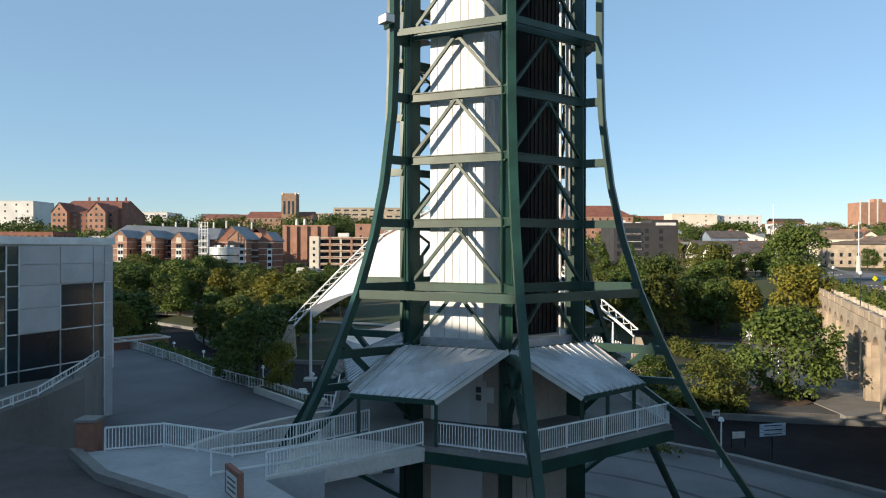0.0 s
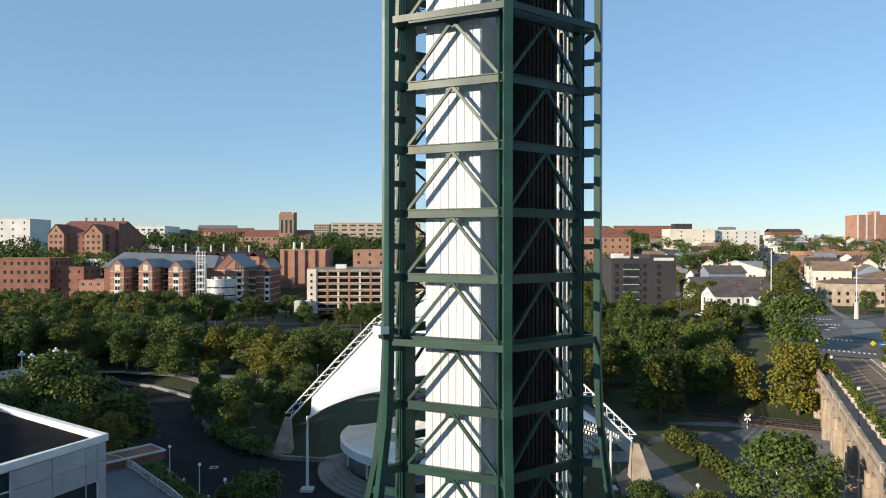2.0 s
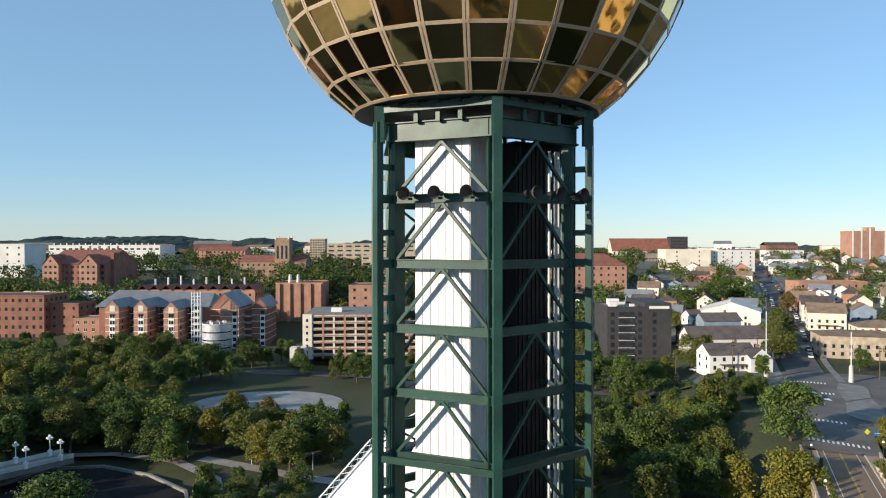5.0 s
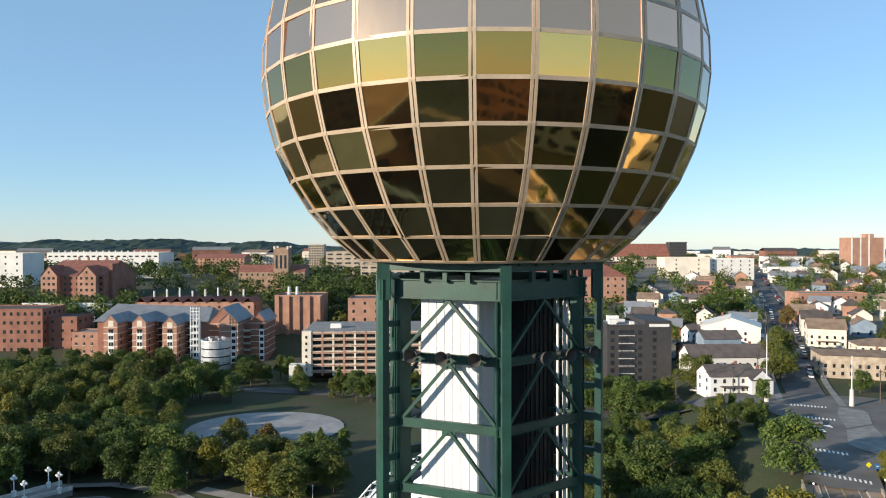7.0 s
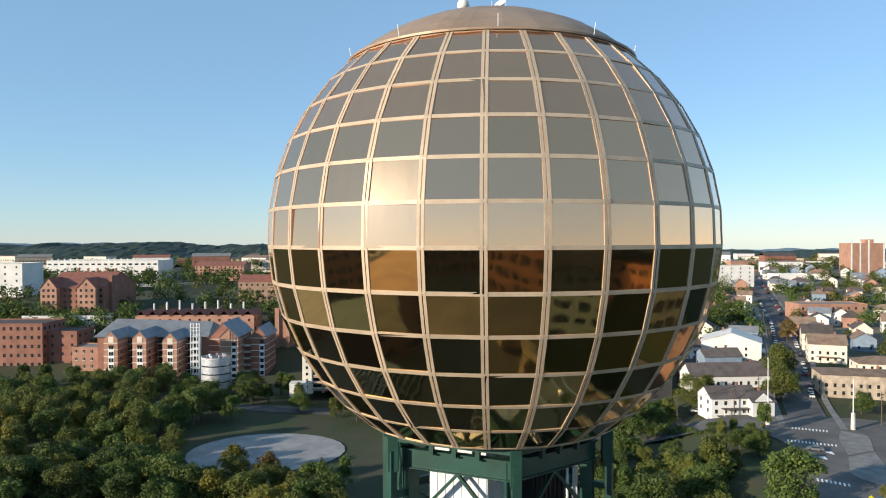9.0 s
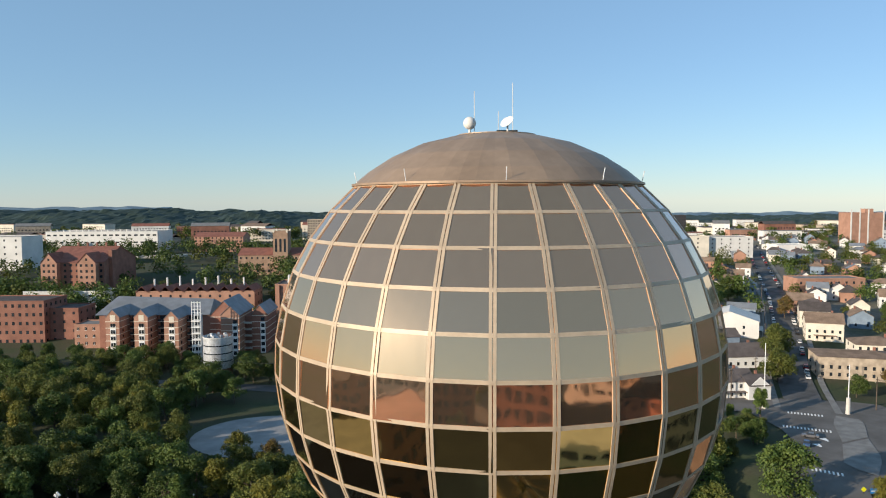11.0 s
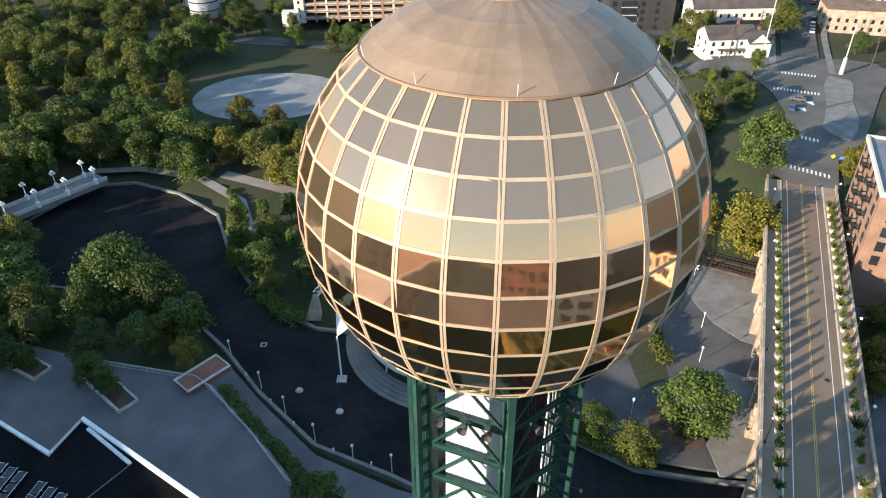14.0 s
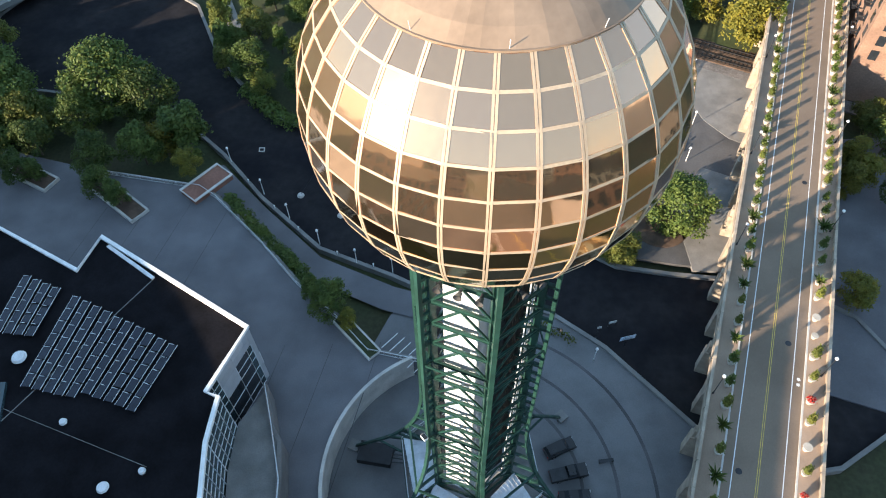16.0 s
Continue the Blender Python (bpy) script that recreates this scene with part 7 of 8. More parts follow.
# hedges and low planting
def hedge(path, w, h, z, col, seed, label, n=None):
    rg = random.Random(seed)
    lobes = []
    for p, q in zip(path, path[1:]):
        L = (Vector(q) - Vector(p)).length
        for i in range(max(1, int(L / (w * 0.7)))):
            c = Vector(p).lerp(Vector(q), i / max(1, int(L / (w * 0.7))))
            lobes.append((c.x + rg.uniform(-0.3, 0.3), c.y + rg.uniform(-0.3, 0.3), z + h * 0.45, w * 0.55, w * 0.55, h * rg.uniform(0.4, 0.65)))
    return solid("hedge", leaf_cloud(lobes, n or 400 * len(lobes), 0.2 if w < 2.3 else 0.28, seed), LEAF[col], label, "hedge", "hedges", kind="")


hedge([(-38, 92.5), (-30, 83.2), (-23, 75), (-18, 69)], 2.2, 1.6, PLAZA - 0.6, "green", 5, "dark clipped hedge along the plaza edge")
hedge([(42.3, 103), (41.7, 113), (40.6, 124)], 3.0, 2.8, -4.4, "olive", 6, "yellow green hedge along the lawn")
hedge([(21, 88), (24, 84), (31, 80.5), (36, 80)], 2.6, 2.2, -4.8, "olive", 7, "broad low hedge on the lake bank")
hedge([(-40, 127), (-32, 118.5), (-27, 116)], 3.4, 3.0, -4.8, "green", 8, "loose green bushes on the lake bank")
hedge([(-40, 179), (-33, 177)], 2.4, 1.5, -3.4, "green", 9, "clipped green hedge in the park")
hedge([(70, 247), (84, 240), (96, 224)], 3.6, 4.2, 0.5, "green", 13, "tall green hedge along the cross street")
hedge([(17, 66.5), (22, 63)], 1.6, 0.9, -4.8, "olive", 12, "low planting bed by the lake", 200)
hedge([(-56, 171), (-50, 160), (-48, 152)], 2.0, 1.8, -4.4, "green", 10, "low shrubs on the lake bank")
for i, (a, b) in enumerate((((-80.8, 100.9), (-72.4, 96.0)), ((-65.6, 97.6), (-54.5, 87.9)))):
    d = (Vector(b) - Vector(a)).normalized()
    n = Vector((-d.y, d.x))
    box = [Vector(a), Vector(b), Vector(b) + n * 3.4, Vector(a) + n * 3.4]
    pl = thing("planter_bed", "raised concrete tree planter on the plaza", "planter", "plaza planters", at=(0, 0, PLAZA))
    part("wall", wall_along([tuple(p) for p in box], 0.4, -0.2, 0.75, True), LIGHT_CONCRETE, pl)
    part("soil", grid_fill([tuple(p) for p in box], 0.55), SOIL, pl)
bpn = thing("brick_planter", "red brick raised planter with a pale coping", "planter", "plaza planters", at=(-42.6, 96.2, PLAZA), rz=radians(-42))
part("wall", Geo().box((0, 0, 0.4), (4.2, 8.5, 1.2)), BRICK, bpn)
part("coping", wall_along([(-2.1, -4.25), (2.1, -4.25), (2.1, 4.25), (-2.1, 4.25)], 0.5, 1.0, 1.2, True), LIGHT_CONCRETE, bpn)
hb = thing("planter_box", "long pale concrete planter with clipped grass", "planter", "plaza planters", at=(-13.8, 63.0, PLAZA), rz=radians(-50))
part("wall", wall_along([(-4.6, -1.1), (4.6, -1.1), (4.6, 1.1), (-4.6, 1.1)], 0.3, 0, 0.6, True), LIGHT_CONCRETE, hb)
part("planting", Geo().box((0, 0, 0.3), (9.0, 2.0, 0.45)), GRASS, hb)

# ---- amphitheatre on the lake ----
CX, CY = 2.0, 112.5
for i in range(5):
    solid("stage_step", Geo().prism(arc(CX, CY, 21.2 - 0.9 * i, 170, 390, 40) , -5.3, -4.75 + 0.22 * i), CONCRETE, "curved concrete step round the lake stage", "step", "stage steps", kind="structure")
stage = thing("lake_stage", "round lake stage under a white rimmed canopy", "stage", at=(CX, CY, LAKE))
part("floor", Geo().prism(arc(0, 0, 16.9, 165, 395, 40), 0.2, 1.5), DARKMETAL, stage, "dark stage floor")
part("rim", wall_along(arc(0, 0, 17.4, 165, 372, 48), 0.7, 3.9, 5.1), WHITEPAINT, stage, "white curved canopy rim")
for i in range(9):
    p = arc(0, 0, 16.9, 175, 365, 8)[i]
    part("column", Geo().tube((p[0], p[1], 1.4), (p[0], p[1], 4.2), 0.16, n=8), OFFWHITE, stage)
cg = Geo()
outer, inner = arc(0, 0, 17.2, 165, 372, 48), arc(-1, 2.5, 6.5, 165, 372, 48)
o_ = len(outer)
mid = [((a[0] + b[0]) / 2, (a[1] + b[1]) / 2) for a, b in zip(outer, inner)]
cg.add([(x, y, 5.05) for x, y in outer] + [(x, y, 5.5 + 0.35 * math.sin(i * 1.3)) for i, (x, y) in enumerate(mid)] + [(x, y, 7.6) for x, y in inner], [(i, i + 1, o_ + i + 1, o_ + i) for i in range(o_ - 1)] + [(o_ + i, o_ + i + 1, 2 * o_ + i + 1, 2 * o_ + i) for i in range(o_ - 1)])
part("canopy_cloth", cg, TENT, stage, "pale creased fabric canopy", True)

ARCHP = [Vector(p) for p in ((-25.6, 119.3, 1.0), (-23.0, 119.8, 3.8), (-17, 122.5, 10.2), (-10.9, 125.5, 16.6), (0, 127.5, 22.5), (9, 124.5, 19.5), (18, 116, 11.5), (28.6, 104.5, 1.4))]
arch = thing("roof_arch", "white lattice steel arch over the amphitheatre", "arch", at=(0, 0, 0))
for (p, q) in zip(ARCHP, ARCHP[1:]):
    d = (q - p).normalized()
    n1 = d.cross(Vector((0, 1, 0))).normalized() * 0.75
    n2 = d.cross(n1).normalized() * 0.75
    ch = [n1, -n1 * 0.5 + n2 * 0.87, -n1 * 0.5 - n2 * 0.87]
    for c in ch:
        part("chord", Geo().tube(p + c, q + c, 0.14, n=6), WHITEPAINT, arch)
    k = max(2, int((q - p).length / 1.5))
    for i in range(k):
        a, b = p.lerp(q, i / k), p.lerp(q, (i + 1) / k)
        for j in range(3):
            part("lacing", Geo().tube(a + ch[j], b + ch[(j + 1) % 3], 0.06, n=5), WHITEPAINT, arch)
for (x, y, dx) in ((-26.6, 119.0, -1), (29.6, 103.6, 1)):
    f = solid("arch_footing", Geo().add([(x - 1.6, y - 1.2, -4.9), (x + 1.6, y - 1.2, -4.9), (x + 1.6, y + 1.6, -4.9), (x - 1.6, y + 1.6, -4.9), (x - 0.5 - dx * 0.9, y - 0.4, 0.9), (x + 0.5 - dx * 0.9, y - 0.4, 0.9), (x + 0.5 - dx * 0.9, y + 0.5, 0.9), (x - 0.5 - dx * 0.9, y + 0.5, 0.9)],
                                             [(0, 1, 5, 4), (1, 2, 6, 5), (2, 3, 7, 6), (3, 0, 4, 7), (4, 5, 6, 7)]), STONE, "tapered pale concrete footing of the arch", "footing", "arch footings")
# fabric roof slung from the arch
ten = Geo()
A, D, F = Vector((-18.9, 100.5, 5.6)), Vector((24.5, 101.0, 3.4)), Vector((2, 107, 13.5))
N, Mn = 24, 12
def arch_at(u):
    s = u * (len(ARCHP) - 4) + 1.2
    i = int(s)
    return ARCHP[i].lerp(ARCHP[i + 1], s - i) + Vector((0, -0.6, -0.9))
for j in range(Mn + 1):
    v = j / Mn
    for i in range(N + 1):
        u = i / N
        low = A * (1 - u) ** 2 + F * 2 * u * (1 - u) + D * u ** 2
        hi = arch_at(u)
        w = v ** 0.85
        p = low.lerp(hi, w)
        p.z -= 1.9 * math.sin(math.pi * v) * (1 - 0.4 * math.sin(math.pi * u))
        p.y += 2.2 * (1 - v) * math.sin(math.pi * min(1, u * 3)) * (1 if u < 0.33 else 0.6)
        ten.v.append(tuple(p))
ten.f = [(j * (N + 1) + i, j * (N + 1) + i + 1, (j + 1) * (N + 1) + i + 1, (j + 1) * (N + 1) + i) for j in range(Mn) for i in range(N)]
solid("fabric_roof", ten, TENT, "white tensioned fabric roof slung from an arch", "canopy", smooth=True)
for (x, y, zt) in ((-18.9, 100.5, 5.6), (24.5, 101.0, 3.4)):
    ms = thing("tent_mast", "thin white steel mast with a guy cable on the lake bed", "mast", "tent masts", at=(x, y, LAKE))
    part("pole", Geo().tube((0, 0, 0), (0, 0, zt - LAKE), 0.22, 0.14, n=10), WHITEPAINT, ms)
    part("footing", Geo().prism([(-0.9, -0.9), (0.9, -0.9), (0.9, 0.9), (-0.9, 0.9)], -0.2, 0.35), LIGHT_CONCRETE, ms)
    for fx, fy in ((-7.6, -2.6), (0.4, -8.0)):
        part("guy_cable", Geo().tube((0, 0, zt - LAKE), (fx, fy, 0.3), 0.03, n=5), DARKMETAL, ms)
        part("anchor_block", Geo().tube((fx, fy, -0.1), (fx, fy, 0.4), 0.8, 0.5, n=8), LIGHT_CONCRETE, ms)
# seats of the amphitheatre
seat_me = Geo().box((0, 0, 0.2), (0.42, 0.4, 0.08)).box((0, 0.2, 0.45), (0.42, 0.06, 0.45)).data("seat_shell", OFFWHITE)
for r in range(6):
    row = thing("seat_row", "row of white shell seats on a dark tier", "seats", "amphitheatre seats", at=(0, 0, 0))
    part("tier", strip([(x, y, 0) for x, y in arc(CX, CY, 22.5 + 1.1 * r, 8, 60, 16)], -0.5, 0.5, -4.4 + 0.42 * r), CONCRETE, row)
    for x, y in arc(CX, CY, 22.5 + 1.1 * r, 10, 58, 26):
        s = part("seat", seat_me, None, row)
        s.matrix_basis = Matrix.Translation((x, y, -4.4 + 0.42 * r)) @ Matrix.Rotation(math.atan2(y - CY, x - CX) - math.pi / 2, 4, "Z")
solid("seat_bank", Geo().prism(arc(CX, CY, 21.8, 0, 62, 20) + arc(CX, CY, 29.5, 62, 0, 20), -5.2, -4.5), CONCRETE, "concrete bank under the seats", "bank", kind="structure")

# ---- park lawns and paths ----
def land_sheet(poly, z, m, label, cat, name):
    solid(name, Geo().prism(poly, z - 0.6, z), m, label, cat, kind="structure")


PARKPATH = mat("park_path", (0.29, 0.27, 0.245), 0.85, 0, 0.12, 0.3, 0.08, 5.0)
land_sheet([(26, 104), (24.5, 92), (24, 86), (31, 80.5), (42, 78), (51, 76.5), (60, 92), (72, 124), (50, 130), (38, 126)], -4.3, ASPHALT, "dark tarmac park apron by the railway", "paving", "park_apron")
land_sheet([(53.2, 129.5), (59.5, 133.3), (64, 130.8), (70, 124), (62.4, 106.9), (59.5, 108.7), (55.8, 114.3), (54.1, 120.9)][::-1], -4.22, CONCRETE, "pale paved corner by the railway", "paving", "paved_corner")
land_sheet([(36.2, 96), (42, 98.5), (43, 112), (41, 124), (35, 121)], -4.24, GRASS, "narrow mown lawn beside a hedge", "lawn", "lawn_strip")
land_sheet([(44, 76.5), (51.5, 76.0), (61, 96), (52, 101), (44, 92)], -4.2, CONCRETE, "grey paved walk by the viaduct", "paving", "walk")
GRAVEL = mat("railway_gravel", (0.17, 0.155, 0.145), 0.95, 0.0, 0.25, 0.3, 0.3, 3.0, bump=0.02)
land_sheet([(44, 135), (56, 133), (72, 124), (92, 112), (96, 126), (72, 142), (44, 156)], -4.21, GRAVEL, "grey brown gravel along the railway", "gravel", "railway_gravel")
road([(31, 94), (33, 104), (32.5, 118), (30, 150)], 3.2, PARKPATH, "pale park path beside the lawn", 0.1, "path")
road([(-60, 181), (-48, 175), (-30, 166), (-12, 160)], 4.0, PARKPATH, "pale park path", 0.15, "path")
road([(-98, 184), (-84, 185), (-66, 179), (-52, 166), (-46, 150)], 3.0, PARKPATH, "pale lakeside path", 0.15, "path")
circ = [(-58 + (x + 58) * 1.18, y) for x, y in arc(-58, 240.5, 22.5, 0, 346, 26)]
solid("event_lawn_plaza", Geo().add([(x, y, ground_z(x, y) + 0.25) for x, y in circ] + [(-58, 240.5, ground_z(-58, 240.5) + 0.25)], [(i, (i + 1) % len(circ), len(circ)) for i in range(len(circ))]), mat("event_paving", (0.27, 0.265, 0.26), 0.85, 0.0, 0.14, 0.2, 0.07, 5.0), "pale paved round event ground", "paving", kind="structure")
land_sheet([bp(28, 17), bp(100, 17), bp(96, 60), bp(28, 60)], -4.7, PAVING, "grey paved yard beyond the viaduct", "paving", "yard")
solid("tree_bed", Geo().tube((40.5, 87, -4.4), (40.5, 87, -4.2), 5.2, n=28), SOIL, "round brown mulch bed under a tree", "planting bed", "tree beds", kind="structure")
solid("tree_bed", Geo().tube((60, 97, -4.4), (60, 97, -4.15), 2.0, n=24), STONE, "round stone bed under a young tree", "planting bed", "tree beds", kind="structure")
# railway
for k, o in enumerate((0, 4.2)):
    p, q = Vector((40, 147 + o, -4.15)), Vector((90, 119.5 + o, -4.15))
    tr = thing("railway_track", "railway track on brown ballast under the viaduct", "railway", "tracks", at=p, rz=math.atan2(q.y - p.y, q.x - p.x))
    L = (q - p).length
    part("ballast", Geo().box((L / 2, 0, 0.05), (L, 3.4, 0.3)), SOIL, tr)
    for s in (-0.72, 0.72):
        part("rail", Geo().box((L / 2, s, 0.36), (L, 0.08, 0.16)), DARKMETAL, tr)
    for i in range(int(L / 0.9)):
        part("sleeper", Geo().box((0.45 + 0.9 * i, 0, 0.24), (0.24, 2.4, 0.12)), BROWNSHEET, tr)

# statue bridge with lamp clusters
sb = tagged(thing("footbridge", "pale footbridge over the lake with ornate lamp standards", "bridge", at=(0, 0, 0)), kind="structure")
P0, P1 = Vector((-116, 146)), Vector((-91.5, 176))
dn = (P1 - P0).normalized()
nn = Vector((-dn.y, dn.x))
part("deck", Geo().prism([tuple(P0 - nn * 3), tuple(P1 - nn * 3), tuple(P1 + nn * 3), tuple(P0 + nn * 3)][::1], -2.2, -0.8), CONCRETE, sb)
for s in (-3, 3):
    part("parapet", wall_along([tuple(P0 + nn * s), tuple(P1 + nn * s)], 0.3, -0.8, 0.2), LIGHT_CONCRETE, sb)
for i in range(5):
    for s in (-3, 3):
        c = P0.lerp(P1, 0.12 + 0.2 * i) + nn * s
        lp = thing("lamp_cluster", "white ornate lamp standard with a cluster of globes", "lamp", "footbridge lamps", at=(c.x, c.y, -0.8))
        part("pedestal", Geo().box((0, 0, 0.7), (0.8, 0.8, 1.5)), WHITEPAINT, lp)
        part("shaft", Geo().tube((0, 0, 1.4), (0, 0, 4.6), 0.14, 0.10, n=8), WHITEPAINT, lp)
        for k in range(4):
            a = k * math.tau / 4
            part("globe", Geo().ball((0.6 * math.cos(a), 0.6 * math.sin(a), 4.4), 0.3, 8, 5), WHITEPAINT, lp)
            part("arm", Geo().tube((0, 0, 4.0), (0.6 * math.cos(a), 0.6 * math.sin(a), 4.2), 0.04, n=5), WHITEPAINT, lp)
        part("top_globe", Geo().ball((0, 0, 4.95), 0.34, 8, 5), WHITEPAINT, lp)

# ---- far hills ----
# woodland green with distance haze mixed into the colour as a bluish cast
HILL = leaf_mat("haze_tinted_woodland", (0.034, 0.056, 0.044), (0.052, 0.072, 0.054), 0)
# air haze is painted as pale blue into this ridge's own colour
PAINTED_HAZE = mat("hazy_ridge", (0.13, 0.20, 0.25), 0.95, 0, 0.1, 0.004, 0.1, 0.02)


def ridge(name, y0, y1, x0, x1, top, m, label, seed, step, rough, ny=12):
    """A wooded hill line, lumpy with tree tops."""
    g = Geo()
    nx = int((x1 - x0) / step)
    for j in range(ny + 1):
        v = j / ny
        y = y0 + (y1 - y0) * v
        for i in range(nx + 1):
            x = x0 + (x1 - x0) * i / nx
            prof = math.sin(math.pi * min(1, v * 0.85))
            big = 0.92 + 0.2 * noise.noise((x / 420, seed, 0.3)) + 0.16 * noise.noise((x / 130, seed, 4.3))
            lump = noise.noise((x / (2.6 * step), y / (2.6 * step), seed)) + 0.7 * noise.noise((x / (1.3 * step), y / (1.3 * step), seed + 3))
            g.v.append((x, y + 30 * noise.noise((x / 200, v, seed)), top(x) * big * prof + (ground_z(x, y) - 6) * (1 - prof) + 12 * noise.noise((x / 150, y / 90, seed)) + rough * lump))
    g.f = [(j * (nx + 1) + i, j * (nx + 1) + i + 1, (j + 1) * (nx + 1) + i + 1, (j + 1) * (nx + 1) + i) for j in range(ny) for i in range(nx)]
    return solid(name, g, m, label, "hills", "wooded hills", kind="stuff")


ridge("wooded_ridge", 1200, 1750, -1300, 1500, lambda x: lerp_table(x, [(-700, 60), (-300, 57), (100, 46), (500, 36)]), HILL, "dark wooded ridge beyond the town", 2.0, 8, 5, 40)
ridge("wooded_ridge", 2100, 2700, -2000, 2300, lambda x: lerp_table(x, [(-900, 52), (-200, 44), (500, 26)]), HILL, "wooded ridge in the distance", 7.0, 14, 7, 20)
ridge("hazy_ridge", 3600, 4400, -3600, 4000, lambda x: 62 if x < -1500 else 6, PAINTED_HAZE, "horizon ridge painted pale blue for haze", 11.0, 40, 4)
# ---- vehicles ----
def car_paint(name, c):
    return mat("paint_" + name, c, 0.3, 0.2, 0.05, 1.0, 0.02, 3.0, spec=0.6)


TYRE = mat("tyre_rubber", (0.02, 0.02, 0.02), 0.85)
HUB = mat("hub_metal", (0.45, 0.45, 0.46), 0.35, 0.8)
LIGHTS = mat("lamp_lens", (0.6, 0.6, 0.58), 0.2)
REDLENS = mat("red_lens", (0.35, 0.01, 0.01), 0.3)


def car(x, y, z, rz, paint, kind="sedan", word="dark", where="parked on the street", group="parked cars", fine=False):
    L, W = {"sedan": (4.6, 1.8), "pickup": (5.6, 1.95), "suv": (4.8, 1.9), "van": (5.4, 2.0)}[kind]
    names = {"sedan": "saloon car", "pickup": "pickup truck", "suv": "sport utility car", "van": "van"}
    c = thing("car", f"{word} {names[kind]} {where}", "car", group, at=(x, y, z), rz=radians(rz))
    prof = {"sedan": [(-2.3, .35), (-2.3, .85), (-1.6, .95), (1.0, .95), (2.2, .75), (2.3, .35)],
            "pickup": [(-2.8, .5), (-2.8, 1.1), (-0.5, 1.1), (1.3, 1.15), (2.7, 1.0), (2.8, .45)],
            "suv": [(-2.4, .4), (-2.4, 1.05), (1.1, 1.05), (2.3, .95), (2.4, .4)],
            "van": [(-2.7, .4), (-2.7, 1.2), (1.9, 1.2), (2.6, .95), (2.7, .4)]}[kind]
    cab = {"sedan": [(-1.5, .95), (-0.9, 1.42), (0.4, 1.42), (1.05, .95)], "pickup": [(-0.4, 1.12), (-0.2, 1.75), (0.8, 1.75), (1.35, 1.15)],
           "suv": [(-2.3, 1.05), (-2.0, 1.68), (0.5, 1.68), (1.2, 1.05)], "van": [(-2.65, 1.2), (-2.6, 2.1), (1.2, 2.1), (2.0, 1.2)]}[kind]

    def ex(p, w0, w1):
        n = len(p)
        g = Geo()
        v = [(a, -w0 / 2 if i in (0, n - 1) or True else 0, b) for i, (a, b) in enumerate(p)]
        zs_ = [b for a, b in p]
        lo, hi = min(zs_), max(zs_)
        wid = lambda b: w0 + (w1 - w0) * (b - lo) / max(0.01, hi - lo)
        v = [(a, -wid(b) / 2, b) for a, b in p] + [(a, wid(b) / 2, b) for a, b in p]
        return g.add(v, [tuple(range(n)), tuple(range(2 * n - 1, n - 1, -1))] + [((i + 1) % n, i, n + i, n + (i + 1) % n) for i in range(n)])

    body = part("body", ex(prof, W, W - 0.1), paint, c)
    cabp = part("cabin_glass", ex(cab, W - 0.12, W - 0.42), WINDOW, c)
    top = [p for p in cab if p[1] > cab[0][1] + 0.2]
    part("roof", Geo().box(((top[0][0] + top[-1][0]) / 2, 0, top[0][1] + 0.01), (abs(top[-1][0] - top[0][0]) + 0.06, W - 0.4, 0.06)), paint, c)
    if kind == "pickup":
        part("bed_floor", Geo().box((-1.65, 0, 1.08), (2.1, W - 0.3, 0.08)), DARKMETAL, c)
    for sx in (-0.31, 0.31):
        for sy in (-1, 1):
            w = part("wheel", Geo().tube((L * sx, sy * (W / 2 - 0.2), 0.34), (L * sx, sy * (W / 2 + 0.02), 0.34), 0.34, n=14), TYRE, c)
            if fine:
                part("rim", Geo().tube((L * sx, sy * (W / 2 + 0.021), 0.34), (L * sx, sy * (W / 2 + 0.03), 0.34), 0.2, n=10), HUB, w)
    for sy in (-1, 1) if fine else ():
        part("headlight", Geo().box((L / 2 - 0.02, sy * W * 0.34, 0.68), (0.08, 0.36, 0.16)), LIGHTS, c)
        part("tail_light", Geo().box((-L / 2 + 0.0, sy * W * 0.36, 0.78), (0.06, 0.28, 0.16)), REDLENS, c)
    return c


PAINTS = {"black": car_paint("black", (0.015, 0.015, 0.017)), "white": car_paint("white", (0.75, 0.75, 0.74)), "silver": car_paint("silver", (0.42, 0.43, 0.45)), "red": car_paint("red", (0.35, 0.02, 0.02)), "blue": car_paint("blue", (0.05, 0.10, 0.22)), "grey": car_paint("grey", (0.14, 0.14, 0.15))}
for x, y, rz, col, kind in ((16.4, 45.6, 22, "black", "suv"), (17.2, 41.8, 10, "black", "pickup"), (17.6, 38.4, 2, "black", "sedan"), (12.2, 33.4, 30, "red", "sedan"), (15.6, 34.2, 20, "black", "suv")):
    car(x, y, -4.84, rz, PAINTS[col], kind, col, "parked in the court by the tower", "cars in the court", True)
BLACKTRUSS = mat("black_case", (0.018, 0.018, 0.02), 0.6)
cs = thing("equipment_cart", "black folded equipment cart in the tower court", "cart", at=(-10.8, 45.6, -4.84), rz=radians(-12))
part("case", Geo().box((0, 0, 1.0), (5.0, 3.0, 1.4)), BLACKTRUSS, cs)
for sx in (-1.8, 1.8):
    for sy in (-1.2, 1.2):
        part("wheel", Geo().tube((sx, sy - 0.1, 0.3), (sx, sy + 0.1, 0.3), 0.3, n=10), TYRE, cs)
for k in range(4):
    part("truss_bar", Geo().beam((2.2, -1.0 + 0.65 * k, 1.5), (8.5, -0.6 + 0.35 * k, 2.0), 0.14, 0.14), DARKMETAL, cs)

rc = random.Random(8)
sedan = {}
